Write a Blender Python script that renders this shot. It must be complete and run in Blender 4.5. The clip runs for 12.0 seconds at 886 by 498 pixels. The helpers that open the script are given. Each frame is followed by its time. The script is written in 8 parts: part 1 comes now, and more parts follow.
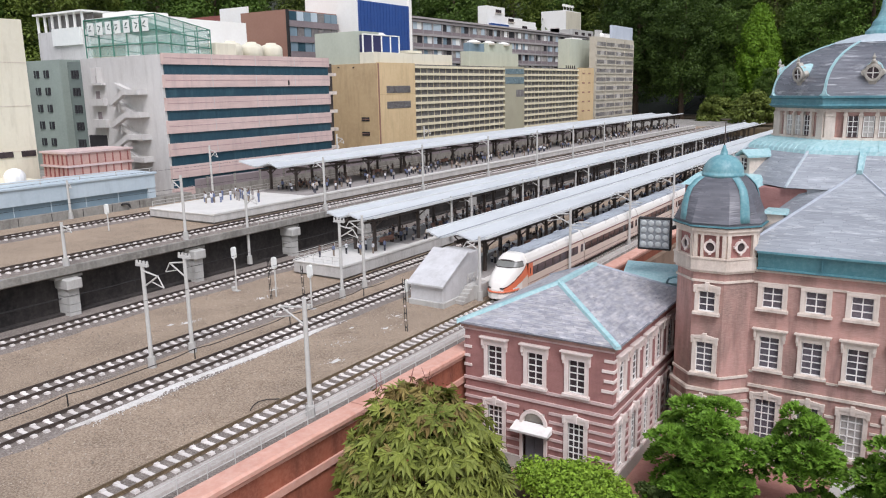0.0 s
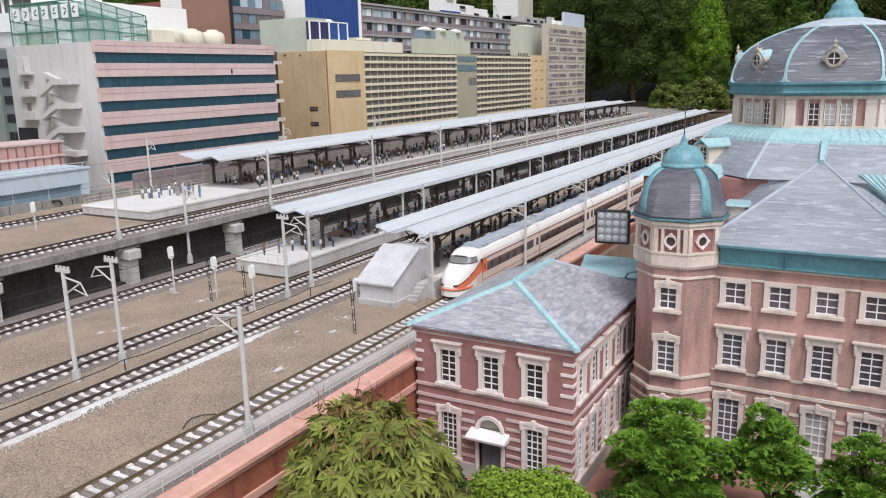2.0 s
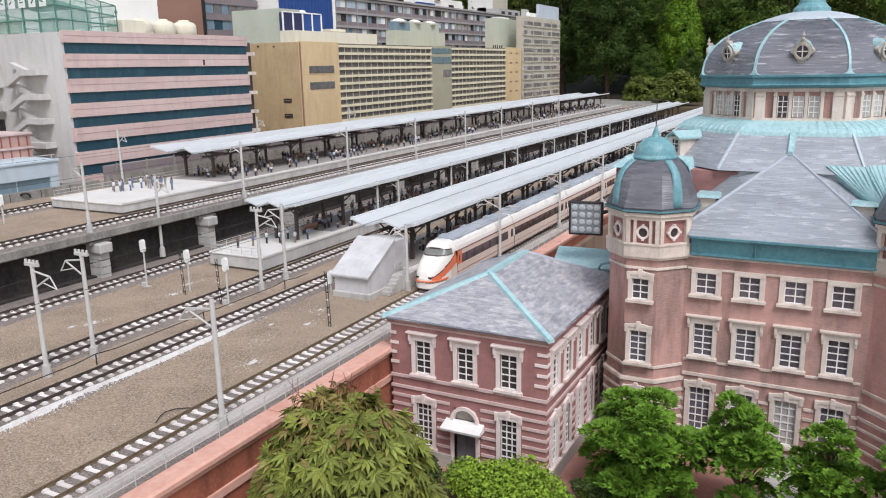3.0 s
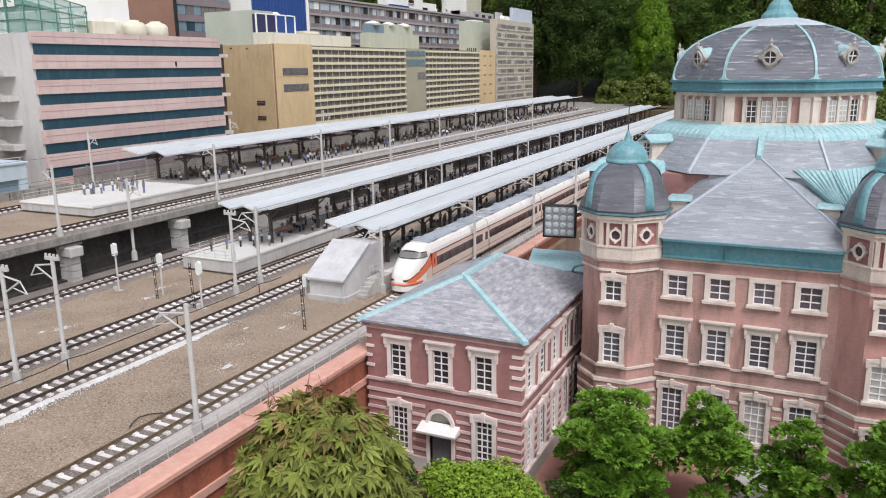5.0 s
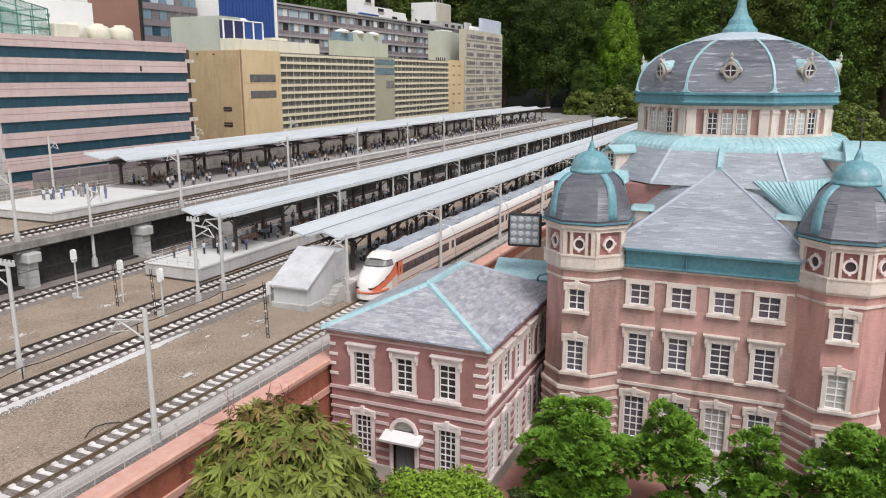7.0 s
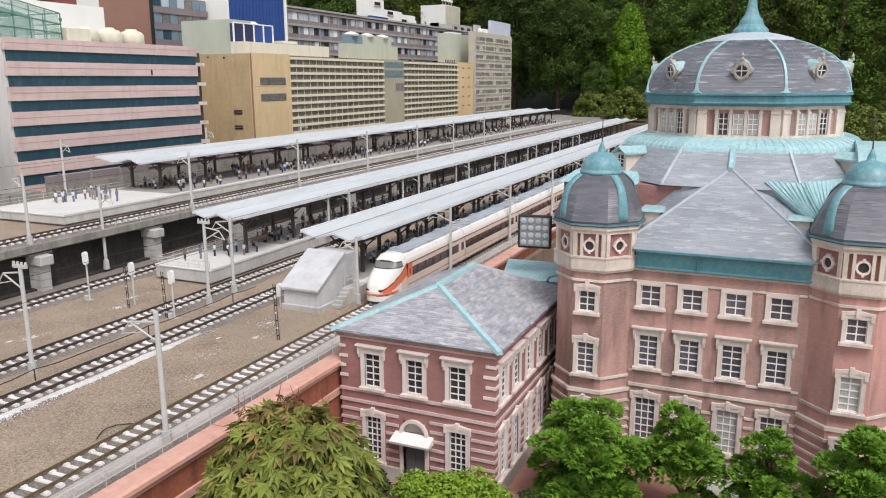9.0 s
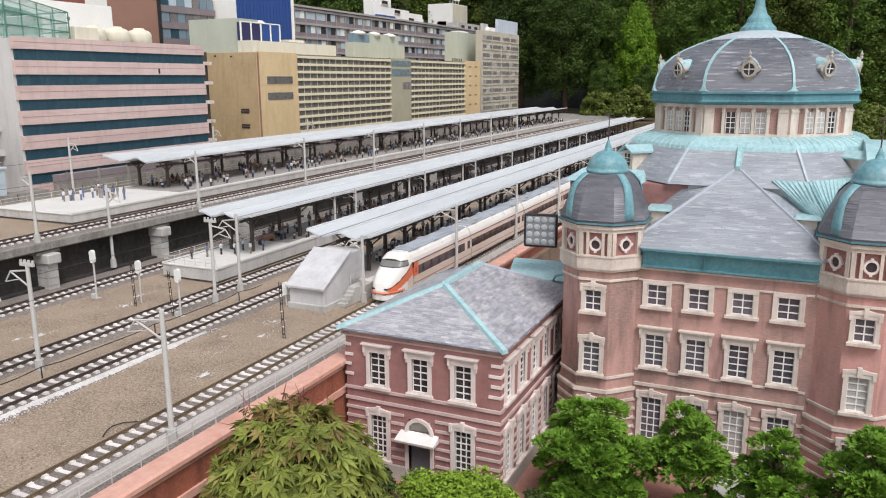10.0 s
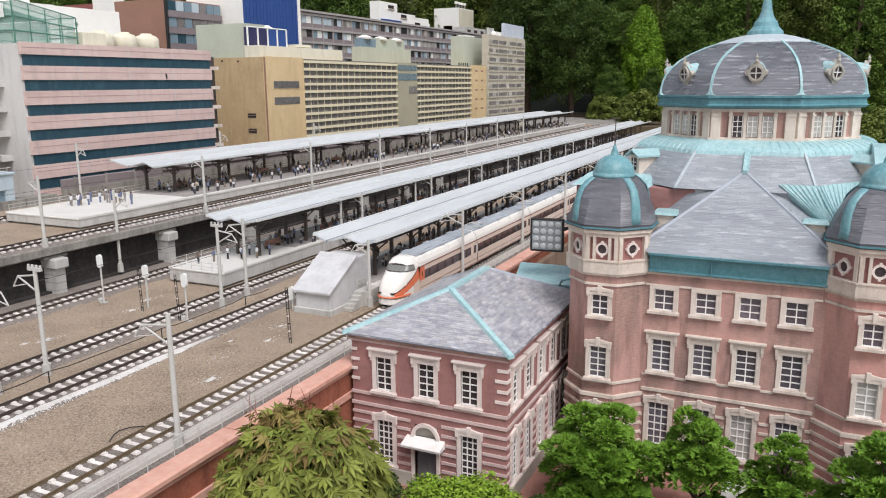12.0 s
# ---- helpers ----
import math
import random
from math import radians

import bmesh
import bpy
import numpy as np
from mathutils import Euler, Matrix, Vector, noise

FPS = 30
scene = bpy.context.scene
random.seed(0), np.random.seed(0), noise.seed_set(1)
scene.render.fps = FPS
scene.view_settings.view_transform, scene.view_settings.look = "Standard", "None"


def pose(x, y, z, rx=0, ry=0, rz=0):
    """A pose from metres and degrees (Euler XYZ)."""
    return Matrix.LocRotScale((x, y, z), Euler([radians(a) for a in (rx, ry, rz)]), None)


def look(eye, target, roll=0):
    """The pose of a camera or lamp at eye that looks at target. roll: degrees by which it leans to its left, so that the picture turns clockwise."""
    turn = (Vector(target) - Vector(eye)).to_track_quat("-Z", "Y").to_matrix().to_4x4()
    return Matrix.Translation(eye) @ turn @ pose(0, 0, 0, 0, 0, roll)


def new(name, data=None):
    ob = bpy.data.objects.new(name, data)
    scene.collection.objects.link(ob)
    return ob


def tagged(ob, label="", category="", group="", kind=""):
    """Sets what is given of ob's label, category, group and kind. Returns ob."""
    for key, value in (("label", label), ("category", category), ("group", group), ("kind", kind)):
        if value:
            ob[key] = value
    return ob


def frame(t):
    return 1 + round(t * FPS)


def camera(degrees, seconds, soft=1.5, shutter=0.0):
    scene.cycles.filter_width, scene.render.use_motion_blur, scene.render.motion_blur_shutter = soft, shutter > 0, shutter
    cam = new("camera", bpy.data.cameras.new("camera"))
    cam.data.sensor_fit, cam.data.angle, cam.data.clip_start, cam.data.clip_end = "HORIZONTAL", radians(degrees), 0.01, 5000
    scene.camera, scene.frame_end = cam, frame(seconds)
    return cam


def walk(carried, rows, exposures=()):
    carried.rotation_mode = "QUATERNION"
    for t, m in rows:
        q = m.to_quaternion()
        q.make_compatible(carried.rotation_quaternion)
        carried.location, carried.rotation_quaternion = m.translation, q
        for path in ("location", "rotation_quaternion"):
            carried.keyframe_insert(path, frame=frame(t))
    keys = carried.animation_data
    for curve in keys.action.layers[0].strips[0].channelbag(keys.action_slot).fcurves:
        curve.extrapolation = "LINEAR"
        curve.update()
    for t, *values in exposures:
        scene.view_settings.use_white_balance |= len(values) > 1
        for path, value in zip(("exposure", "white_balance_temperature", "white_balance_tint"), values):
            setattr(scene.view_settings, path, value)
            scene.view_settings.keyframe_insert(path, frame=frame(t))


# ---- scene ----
cam = camera(59.56, 12.0, 1.1)

PATH = [
    (0, pose(0.0353, -0.1157, 1.0306, 78.2549, 1.0902, 32.6067)),
    (0.1, pose(0.0060, -0.0610, 1.0300, 77.9780, 1.2200, 32.6096)),
    (0.2, pose(-0.0241, -0.0063, 1.0295, 77.7035, 1.3390, 32.4700)),
    (0.5, pose(-0.0234, -0.0054, 1.0289, 77.7124, 1.3065, 32.0487)),
    (1, pose(-0.0224, -0.0041, 1.0281, 77.7284, 1.2469, 31.2657)),
    (1.5, pose(-0.0202, -0.0040, 1.0293, 77.6299, 1.2912, 30.2721)),
    (2, pose(-0.0169, 0.0029, 1.0290, 77.3542, 1.3143, 29.2216)),
    (2.5, pose(-0.0134, 0.0059, 1.0268, 77.0039, 1.2725, 28.2408)),
    (3, pose(-0.0117, 0.0016, 1.0281, 76.7568, 1.1439, 27.4350)),
    (5, pose(-0.0095, -0.0062, 1.0329, 76.8742, 0.8785, 25.5586)),
    (5.5, pose(-0.0057, -0.0037, 1.0311, 77.0214, 0.7752, 24.9179)),
    (6, pose(-0.0016, -0.0005, 1.0284, 77.2453, 0.5787, 24.2652)),
    (6.5, pose(-0.0000, -0.0000, 1.0300, 77.4001, 0.2999, 23.6999)),
    (7, pose(-0.0000, -0.0014, 1.0301, 77.5226, 0.0356, 23.3847)),
    (9, pose(-0.0008, -0.0006, 1.0275, 77.7094, 0.2788, 24.0657)),
    (9.5, pose(0.0021, 0.0014, 1.0268, 77.6895, 0.3269, 24.3605)),
    (10, pose(0.0017, 0.0031, 1.0269, 77.6245, 0.3083, 24.5927)),
    (10.5, pose(-0.0002, 0.0050, 1.0259, 77.6395, 0.2476, 24.7108)),
    (11, pose(-0.0004, 0.0056, 1.0257, 77.7394, 0.2276, 24.8448)),
    (11.5, pose(0.0002, 0.0052, 1.0268, 77.8655, 0.2580, 24.9288)),
    (12, pose(0.0012, 0.0053, 1.0282, 77.9197, 0.4396, 25.0448)),
]
# the film's white balance drifts from cool to neutral
walk(cam, PATH, [(0, 0.36, 6230, 12), (3, 0.36, 6290, 11), (5, 0.36, 6350, 11), (7, 0.34, 6430, 10), (9.5, 0.36, 6500, 10), (12, 0.36, 6500, 10)])

# ---------- light: an overcast afternoon
world = bpy.data.worlds.new("sky_world")
scene.world = world
world.use_nodes = True
wn, wl = world.node_tree.nodes, world.node_tree.links
wn.clear()
sky = wn.new("ShaderNodeTexSky")
sky.sky_type, sky.sun_disc = "NISHITA", False
sky.sun_elevation, sky.sun_rotation = radians(55), radians(137)
sky.air_density, sky.dust_density, sky.ozone_density = 1.0, 1.5, 1.0
grey = wn.new("ShaderNodeHueSaturation")
grey.inputs["Saturation"].default_value = 0.36
back = wn.new("ShaderNodeBackground")
back.inputs["Strength"].default_value = 0.132
wout = wn.new("ShaderNodeOutputWorld")
wl.new(sky.outputs[0], grey.inputs["Color"])
wl.new(grey.outputs[0], back.inputs["Color"])
wl.new(back.outputs[0], wout.inputs["Surface"])
sun_data = bpy.data.lights.new("sun", "SUN")
sun_data.energy, sun_data.angle, sun_data.color = 2.05, radians(26), (1.0, 0.968, 1.0)
sun = new("sun", sun_data)
sun.matrix_world = look((3.2, -3.0, 6.2), (0, 0, 0))


# ---------- materials
def srgb(r, g, b):
    return tuple((v / 255 / 12.92) if v <= 10 else ((v / 255 + 0.055) / 1.055) ** 2.4 for v in (r, g, b)) + (1.0,)


def surface(name, base, second=None, third=None, scale=12, fine=220, mix=0.6, mix3=0.35, rough=0.75, bump=0.15, depth=0.002,
            stretch=(1, 1, 1), fine_stretch=(1, 1, 1), vary=0.0, island=False, metal=0.0, spec=0.4, waves=None, grime=None, third_range=(0.40, 0.72), own=0.0):
    """A weathered surface: two tones in large patches, a third in fine grain, relief from the grain, and a shade of its own for each piece."""
    m = bpy.data.materials.new(name)
    m.use_nodes = True
    n, l = m.node_tree.nodes, m.node_tree.links
    p = n["Principled BSDF"]
    p.inputs["Roughness"].default_value, p.inputs["Metallic"].default_value = rough, metal
    p.inputs["Specular IOR Level"].default_value = spec
    tc = n.new("ShaderNodeTexCoord")

    def noise_at(s, st, detail):
        mp = n.new("ShaderNodeMapping")
        mp.inputs["Scale"].default_value = st
        l.new(tc.outputs["Object"], mp.inputs["Vector"])
        t = n.new("ShaderNodeTexNoise")
        t.inputs["Scale"].default_value, t.inputs["Detail"].default_value, t.inputs["Roughness"].default_value = s, detail, 0.62
        l.new(mp.outputs[0], t.inputs["Vector"])
        return t

    def ramp(src, a, b):
        r = n.new("ShaderNodeMapRange")
        r.inputs["From Min"].default_value, r.inputs["From Max"].default_value = a, b
        l.new(src, r.inputs["Value"])
        return r.outputs[0]

    def blend(fac, a, b, amount):
        mx = n.new("ShaderNodeMix")
        mx.data_type = "RGBA"
        mul = n.new("ShaderNodeMath")
        mul.operation = "MULTIPLY"
        mul.inputs[1].default_value = amount
        l.new(fac, mul.inputs[0])
        l.new(mul.outputs[0], mx.inputs["Factor"])
        for sock, v in ((mx.inputs["A"], a), (mx.inputs["B"], b)):
            if isinstance(v, tuple):
                sock.default_value = v
            else:
                l.new(v, sock)
        return mx.outputs["Result"]

    big, small = noise_at(scale, stretch, 5), noise_at(fine, fine_stretch, 3)
    col = blend(ramp(big.outputs["Fac"], 0.36, 0.66), base, second or base, mix)
    col = blend(ramp(small.outputs["Fac"], *third_range), col, third or second or base, mix3)
    if waves:
        freq, axis, tone, amount = waves
        w = n.new("ShaderNodeTexWave")
        w.bands_direction = axis
        w.inputs["Scale"].default_value, w.inputs["Distortion"].default_value = freq, 0.4
        w.inputs["Detail"].default_value = 1.0
        l.new(tc.outputs["Object"], w.inputs["Vector"])
        col = blend(ramp(w.outputs["Fac"], 0.75, 0.98), col, tone, amount)
    if grime:
        tone, amount = grime
        runs = noise_at(26, (1, 1, 0.16), 4)
        col = blend(ramp(runs.outputs["Fac"], 0.50, 0.74), col, tone, amount)
    if vary:
        src = n.new("ShaderNodeNewGeometry").outputs["Random Per Island"] if island else n.new("ShaderNodeObjectInfo").outputs["Random"]
        r = n.new("ShaderNodeMapRange")
        r.inputs["To Min"].default_value, r.inputs["To Max"].default_value = 1 - vary, 1 + vary
        l.new(src, r.inputs["Value"])
        hsv = n.new("ShaderNodeHueSaturation")
        l.new(r.outputs[0], hsv.inputs["Value"])
        l.new(col, hsv.inputs["Color"])
        col = hsv.outputs[0]
    if own:
        r = n.new("ShaderNodeMapRange")
        r.inputs["To Min"].default_value, r.inputs["To Max"].default_value = 1 - own, 1 + own
        l.new(n.new("ShaderNodeObjectInfo").outputs["Random"], r.inputs["Value"])
        hsv = n.new("ShaderNodeHueSaturation")
        l.new(r.outputs[0], hsv.inputs["Value"])
        l.new(col, hsv.inputs["Color"])
        col = hsv.outputs[0]
    l.new(col, p.inputs["Base Color"])
    rr = n.new("ShaderNodeMapRange")
    rr.inputs["To Min"].default_value, rr.inputs["To Max"].default_value = max(0.03, rough - 0.12), min(1, rough + 0.1)
    l.new(big.outputs["Fac"], rr.inputs["Value"])
    l.new(rr.outputs[0], p.inputs["Roughness"])
    if bump:
        b = n.new("ShaderNodeBump")
        b.inputs["Strength"].default_value, b.inputs["Distance"].default_value = bump, depth
        l.new(small.outputs["Fac"], b.inputs["Height"])
        l.new(b.outputs[0], p.inputs["Normal"])
    return m


BRICK = surface("painted_brick", srgb(161, 115, 109), srgb(136, 95, 90), srgb(177, 138, 131), 16, 160, 0.8, 0.4, 0.85, 0.4, 0.001,
                (1, 1, 2.2), (1, 1, 5.0), grime=(srgb(112, 76, 76), 0.45))
BRICK_OLD = surface("stained_brick", srgb(188, 144, 133), srgb(138, 115, 105), srgb(205, 172, 162), 8, 120, 0.95, 0.45, 0.88, 0.4, 0.0012,
                    (1.6, 1.6, 0.6), (0.6, 0.6, 5.0), grime=(srgb(96, 78, 72), 0.6))
BRICK_ROSE = surface("rosy_brick", srgb(201, 149, 138), srgb(172, 132, 122), srgb(213, 175, 164), 7, 120, 0.9, 0.45, 0.88, 0.4, 0.0012,
                     (1.6, 1.6, 0.6), (0.6, 0.6, 5.0), grime=(srgb(112, 84, 78), 0.5))
STONE = surface("pale_stone", srgb(226, 213, 205), srgb(204, 188, 179), srgb(234, 224, 217), 20, 240, 0.55, 0.35, 0.8, 0.2, 0.0008, grime=(srgb(176, 160, 150), 0.35))
STONE_DIRTY = surface("weathered_stone", srgb(219, 206, 192), srgb(183, 168, 154), srgb(232, 221, 208), 14, 200, 0.8, 0.4, 0.85, 0.25, 0.0008, grime=(srgb(128, 114, 100), 0.5))
STONE_TRIM = surface("beige_trim_stone", srgb(220, 207, 194), srgb(190, 175, 162), srgb(232, 222, 211), 18, 200, 0.75, 0.4, 0.85, 0.25, 0.0008, grime=(srgb(150, 134, 122), 0.45))
STONE_BAND = surface("pinkish_band_stone", srgb(206, 183, 177), srgb(180, 155, 149), srgb(220, 200, 195), 16, 200, 0.7, 0.35, 0.85, 0.2, 0.0008)
PLINTH = surface("plinth_stone", srgb(176, 170, 160), srgb(150, 144, 134), srgb(190, 184, 172), 14, 160, 0.6, 0.4, 0.85, 0.25, 0.001)
SLATE = surface("roof_slate", srgb(160, 160, 166), srgb(134, 133, 140), srgb(208, 203, 197), 9, 110, 0.75, 0.6, 0.5, 0.2, 0.0008,
                (1, 1, 1), (0.25, 0.25, 1.4), 0.17, True, spec=0.5)
SLATE_MID = surface("weathered_roof_slate", srgb(158, 162, 166), srgb(133, 137, 142), srgb(218, 220, 221), 7, 70, 0.85, 0.5, 0.40, 0.2, 0.0008,
                    (0.5, 0.5, 1.6), (0.3, 0.3, 2.6), 0.10, True, spec=0.7, third_range=(0.55, 0.74))
SLATE_DARK = surface("dark_roof_slate", srgb(130, 131, 136), srgb(100, 101, 107), srgb(216, 216, 217), 7, 50, 0.85, 0.55, 0.27, 0.12, 0.0006,
                     (0.6, 0.6, 1.6), (0.3, 0.3, 2.6), 0.10, True, spec=1.0, third_range=(0.56, 0.70))
SLATE_TOWER = surface("tower_slate", srgb(112, 112, 117), srgb(84, 84, 90), srgb(172, 170, 171), 9, 70, 0.85, 0.4, 0.45, 0.2, 0.0008,
                      (0.6, 0.6, 1.6), (0.3, 0.3, 2.6), 0.14, True, spec=0.6, third_range=(0.58, 0.78))
COPPER_CAP = surface("grey_green_copper", srgb(186, 194, 197), srgb(160, 172, 178), srgb(208, 213, 215), 14, 90, 0.75, 0.45, 0.42, 0.1, 0.0006)
COPPER = surface("green_copper", srgb(104, 152, 158), srgb(80, 128, 136), srgb(158, 190, 192), 14, 110, 0.7, 0.35, 0.44, 0.1, 0.0006, grime=(srgb(188, 206, 206), 0.3))
COPPER_PALE = surface("pale_copper", srgb(158, 193, 194), srgb(128, 170, 174), srgb(202, 219, 218), 14, 110, 0.75, 0.5, 0.48, 0.1, 0.0006)
COPPER_DEEP = surface("deep_copper", srgb(86, 136, 144), srgb(68, 112, 122), srgb(122, 162, 166), 10, 110, 0.8, 0.42, 0.5, 0.12, 0.0006, (0.6, 0.6, 0.4), grime=(srgb(56, 96, 108), 0.5))
LEAD = surface("lead_ridge", srgb(184, 190, 198), srgb(160, 166, 176), None, 20, 150, 0.5, 0.3, 0.45, 0.1, 0.0005)
WHITE_PAINT = surface("white_paint", srgb(233, 230, 225), srgb(214, 209, 202), None, 30, 220, 0.4, 0.25, 0.6, 0.08, 0.0004, grime=(srgb(170, 162, 150), 0.3))
PANE = surface("dark_pane", srgb(70, 61, 62), srgb(50, 44, 46), srgb(98, 88, 88), 30, 160, 0.7, 0.35, 0.22, 0.0, vary=0.25, spec=0.3)
PANE_STATION = surface("grey_pane", srgb(96, 90, 96), srgb(70, 65, 72), srgb(132, 127, 131), 30, 160, 0.75, 0.4, 0.16, 0.0, vary=0.3, spec=0.5)
# pale for curtains, and for sky painted into one tower window
PANE_PALE = surface("pale_curtain_sky_pane", srgb(186, 180, 172), srgb(150, 146, 142), srgb(206, 202, 196), 40, 180, 0.7, 0.35, 0.2, 0.0, vary=0.2, spec=0.5)
STAIR_PAINT = surface("grey_white_paint", srgb(202, 201, 200), srgb(174, 172, 170), srgb(214, 213, 212), 10, 120, 0.75, 0.35, 0.7, 0.15, 0.0008, grime=(srgb(140, 136, 130), 0.28))
OCULUS_STONE = surface("grey_carved_stone", srgb(180, 174, 162), srgb(138, 132, 122), srgb(206, 201, 192), 40, 220, 0.8, 0.4, 0.85, 0.3, 0.0008)
DOOR_GREY = surface("grey_door", srgb(112, 112, 116), srgb(94, 94, 100), None, 30, 200, 0.5, 0.3, 0.6, 0.1, 0.0005)
BALLAST = surface("ballast", srgb(148, 129, 109), srgb(112, 96, 80), srgb(191, 174, 153), 6, 210, 0.8, 0.8, 0.95, 0.7, 0.003)
BALLAST_DARK = surface("stained_ballast", srgb(122, 112, 104), srgb(90, 82, 76), srgb(166, 157, 148), 9, 210, 0.8, 0.75, 0.95, 0.7, 0.003)
POWDER = surface("pale_chippings", srgb(214, 211, 206), srgb(176, 168, 158), srgb(232, 231, 228), 26, 200, 0.6, 0.5, 0.95, 0.7, 0.003)
CESS = surface("dusty_cess", srgb(180, 172, 164), srgb(144, 135, 127), srgb(208, 203, 197), 8, 150, 0.7, 0.4, 0.95, 0.5, 0.002, (1, 0.5, 1))
GRAVEL_GREY = surface("grey_gravel", srgb(134, 127, 120), srgb(98, 93, 88), srgb(190, 187, 182), 16, 150, 0.85, 0.65, 0.95, 0.8, 0.004)
CONCRETE = surface("concrete", srgb(186, 184, 178), srgb(160, 156, 150), srgb(200, 198, 192), 8, 140, 0.65, 0.35, 0.85, 0.2, 0.001, grime=(srgb(130, 126, 120), 0.45))
CONCRETE_OLD = surface("stained_concrete", srgb(150, 146, 138), srgb(112, 108, 101), srgb(174, 170, 162), 6, 110, 0.85, 0.45, 0.9, 0.3, 0.0015,
                       (1.6, 1.6, 0.5), grime=(srgb(84, 80, 74), 0.6))
# near-black mottled colour with darker runs, for the viaduct wall and ledge
WALL_DARK = surface("dark_stained_wall", srgb(60, 55, 52), srgb(27, 25, 25), srgb(80, 74, 69), 4, 70, 0.9, 0.45, 0.95, 0.3, 0.002, (1, 1, 0.7), grime=(srgb(30, 28, 27), 0.55))
PLATFORM_SIDE = surface("platform_side_concrete", srgb(196, 193, 188), srgb(164, 160, 154), srgb(212, 209, 204), 7, 120, 0.75, 0.4, 0.9, 0.25, 0.001, (1.4, 1.4, 0.5), grime=(srgb(112, 106, 98), 0.35))
PLATFORM_TOP = surface("platform_paving", srgb(214, 211, 204), srgb(192, 188, 180), srgb(224, 222, 216), 9, 160, 0.5, 0.35, 0.75, 0.15, 0.0006)
ROOF_METAL = surface("canopy_sheet", srgb(197, 200, 200), srgb(174, 177, 178), srgb(210, 212, 211), 5, 120, 0.7, 0.35, 0.5, 0.1, 0.0006, (3, 0.5, 1))
ROOF_EDGE = surface("canopy_edge", srgb(216, 218, 216), srgb(192, 194, 192), None, 12, 160, 0.5, 0.3, 0.5, 0.1, 0.0005)
STEEL_DARK = surface("dark_steel", srgb(84, 74, 68), srgb(62, 54, 50), srgb(104, 94, 86), 20, 200, 0.6, 0.35, 0.7, 0.15, 0.0005)
POLE_GREY = surface("grey_pole", srgb(196, 194, 188), srgb(172, 168, 160), srgb(208, 206, 200), 20, 200, 0.55, 0.35, 0.6, 0.1, 0.0004)
RAIL_STEEL = surface("rail_steel", srgb(76, 66, 60), srgb(54, 46, 42), srgb(120, 108, 98), 30, 240, 0.6, 0.4, 0.5, 0.1, 0.0004, metal=0.3)
RAIL_TAN = surface("worn_rail", srgb(112, 96, 76), srgb(78, 66, 54), srgb(168, 148, 116), 30, 240, 0.6, 0.5, 0.45, 0.1, 0.0004, metal=0.3)
# grey paving with the canopies' shade put into its colour
PLATFORM_SHADED = surface("canopy_shade_paving", srgb(158, 152, 147), srgb(126, 120, 116), srgb(176, 170, 164), 7, 140, 0.75, 0.45, 0.85, 0.2, 0.0008, (1, 0.5, 1))
SLEEPER = surface("sleeper_concrete", srgb(222, 215, 208), srgb(188, 179, 172), srgb(234, 229, 223), 20, 200, 0.6, 0.4, 0.9, 0.3, 0.0008, vary=0.16)
SLEEPER_FAR = surface("far_sleeper", srgb(222, 215, 208), srgb(188, 179, 172), srgb(234, 229, 223), 20, 200, 0.6, 0.4, 0.9, 0.2, 0.0008, vary=0.16, island=True)
COPING = surface("terracotta_coping", srgb(212, 163, 144), srgb(190, 138, 119), srgb(226, 196, 182), 9, 60, 0.75, 0.3, 0.8, 0.2, 0.001)
TERRACOTTA = surface("terracotta_wall", srgb(164, 96, 72), srgb(122, 70, 54), srgb(182, 122, 98), 6, 110, 0.85, 0.4, 0.85, 0.25, 0.001, (1.5, 1.5, 0.5), grime=(srgb(90, 52, 40), 0.5))
# terracotta taken down to brown, so the yard wall's shade is in the colour
YARD_SHADE_BROWN = surface("shaded_brown_panel", srgb(128, 106, 88), srgb(98, 80, 66), srgb(150, 130, 110), 8, 110, 0.8, 0.4, 0.85, 0.25, 0.001, (1.5, 1.5, 0.5))
PAVING = surface("red_paving", srgb(176, 128, 116), srgb(150, 108, 98), srgb(192, 146, 134), 10, 120, 0.65, 0.45, 0.9, 0.35, 0.0015)
SOIL = surface("leaf_litter_soil", srgb(92, 78, 60), srgb(70, 66, 44), srgb(110, 94, 72), 8, 90, 0.8, 0.5, 0.95, 0.6, 0.004)
FLOOR_FAR = surface("wooded_ground", srgb(40, 44, 26), srgb(26, 30, 18), srgb(56, 58, 36), 1.2, 20, 0.8, 0.5, 0.95, 0.4, 0.02)
TRAIN_WHITE = surface("train_white", srgb(232, 228, 220), srgb(218, 212, 202), None, 10, 200, 0.4, 0.2, 0.3, 0.03, 0.0003)
TRAIN_BEIGE = surface("train_beige", srgb(222, 205, 190), srgb(206, 186, 170), None, 10, 200, 0.5, 0.25, 0.35, 0.03, 0.0003)
TRAIN_ORANGE = surface("train_orange", srgb(220, 122, 86), srgb(206, 106, 72), None, 14, 200, 0.4, 0.2, 0.35, 0.03, 0.0003)
TRAIN_LINE = surface("train_brown_line", srgb(112, 52, 44), srgb(92, 42, 38), None, 20, 200, 0.5, 0.2, 0.4, 0.0)
TRAIN_ROOF = surface("train_roof", srgb(164, 170, 176), srgb(140, 145, 150), srgb(184, 188, 192), 9, 160, 0.6, 0.35, 0.5, 0.1, 0.0005)
TRAIN_GLASS = surface("train_window", srgb(40, 38, 42), srgb(28, 28, 32), None, 20, 100, 0.5, 0.2, 0.1, 0.0, spec=0.6)
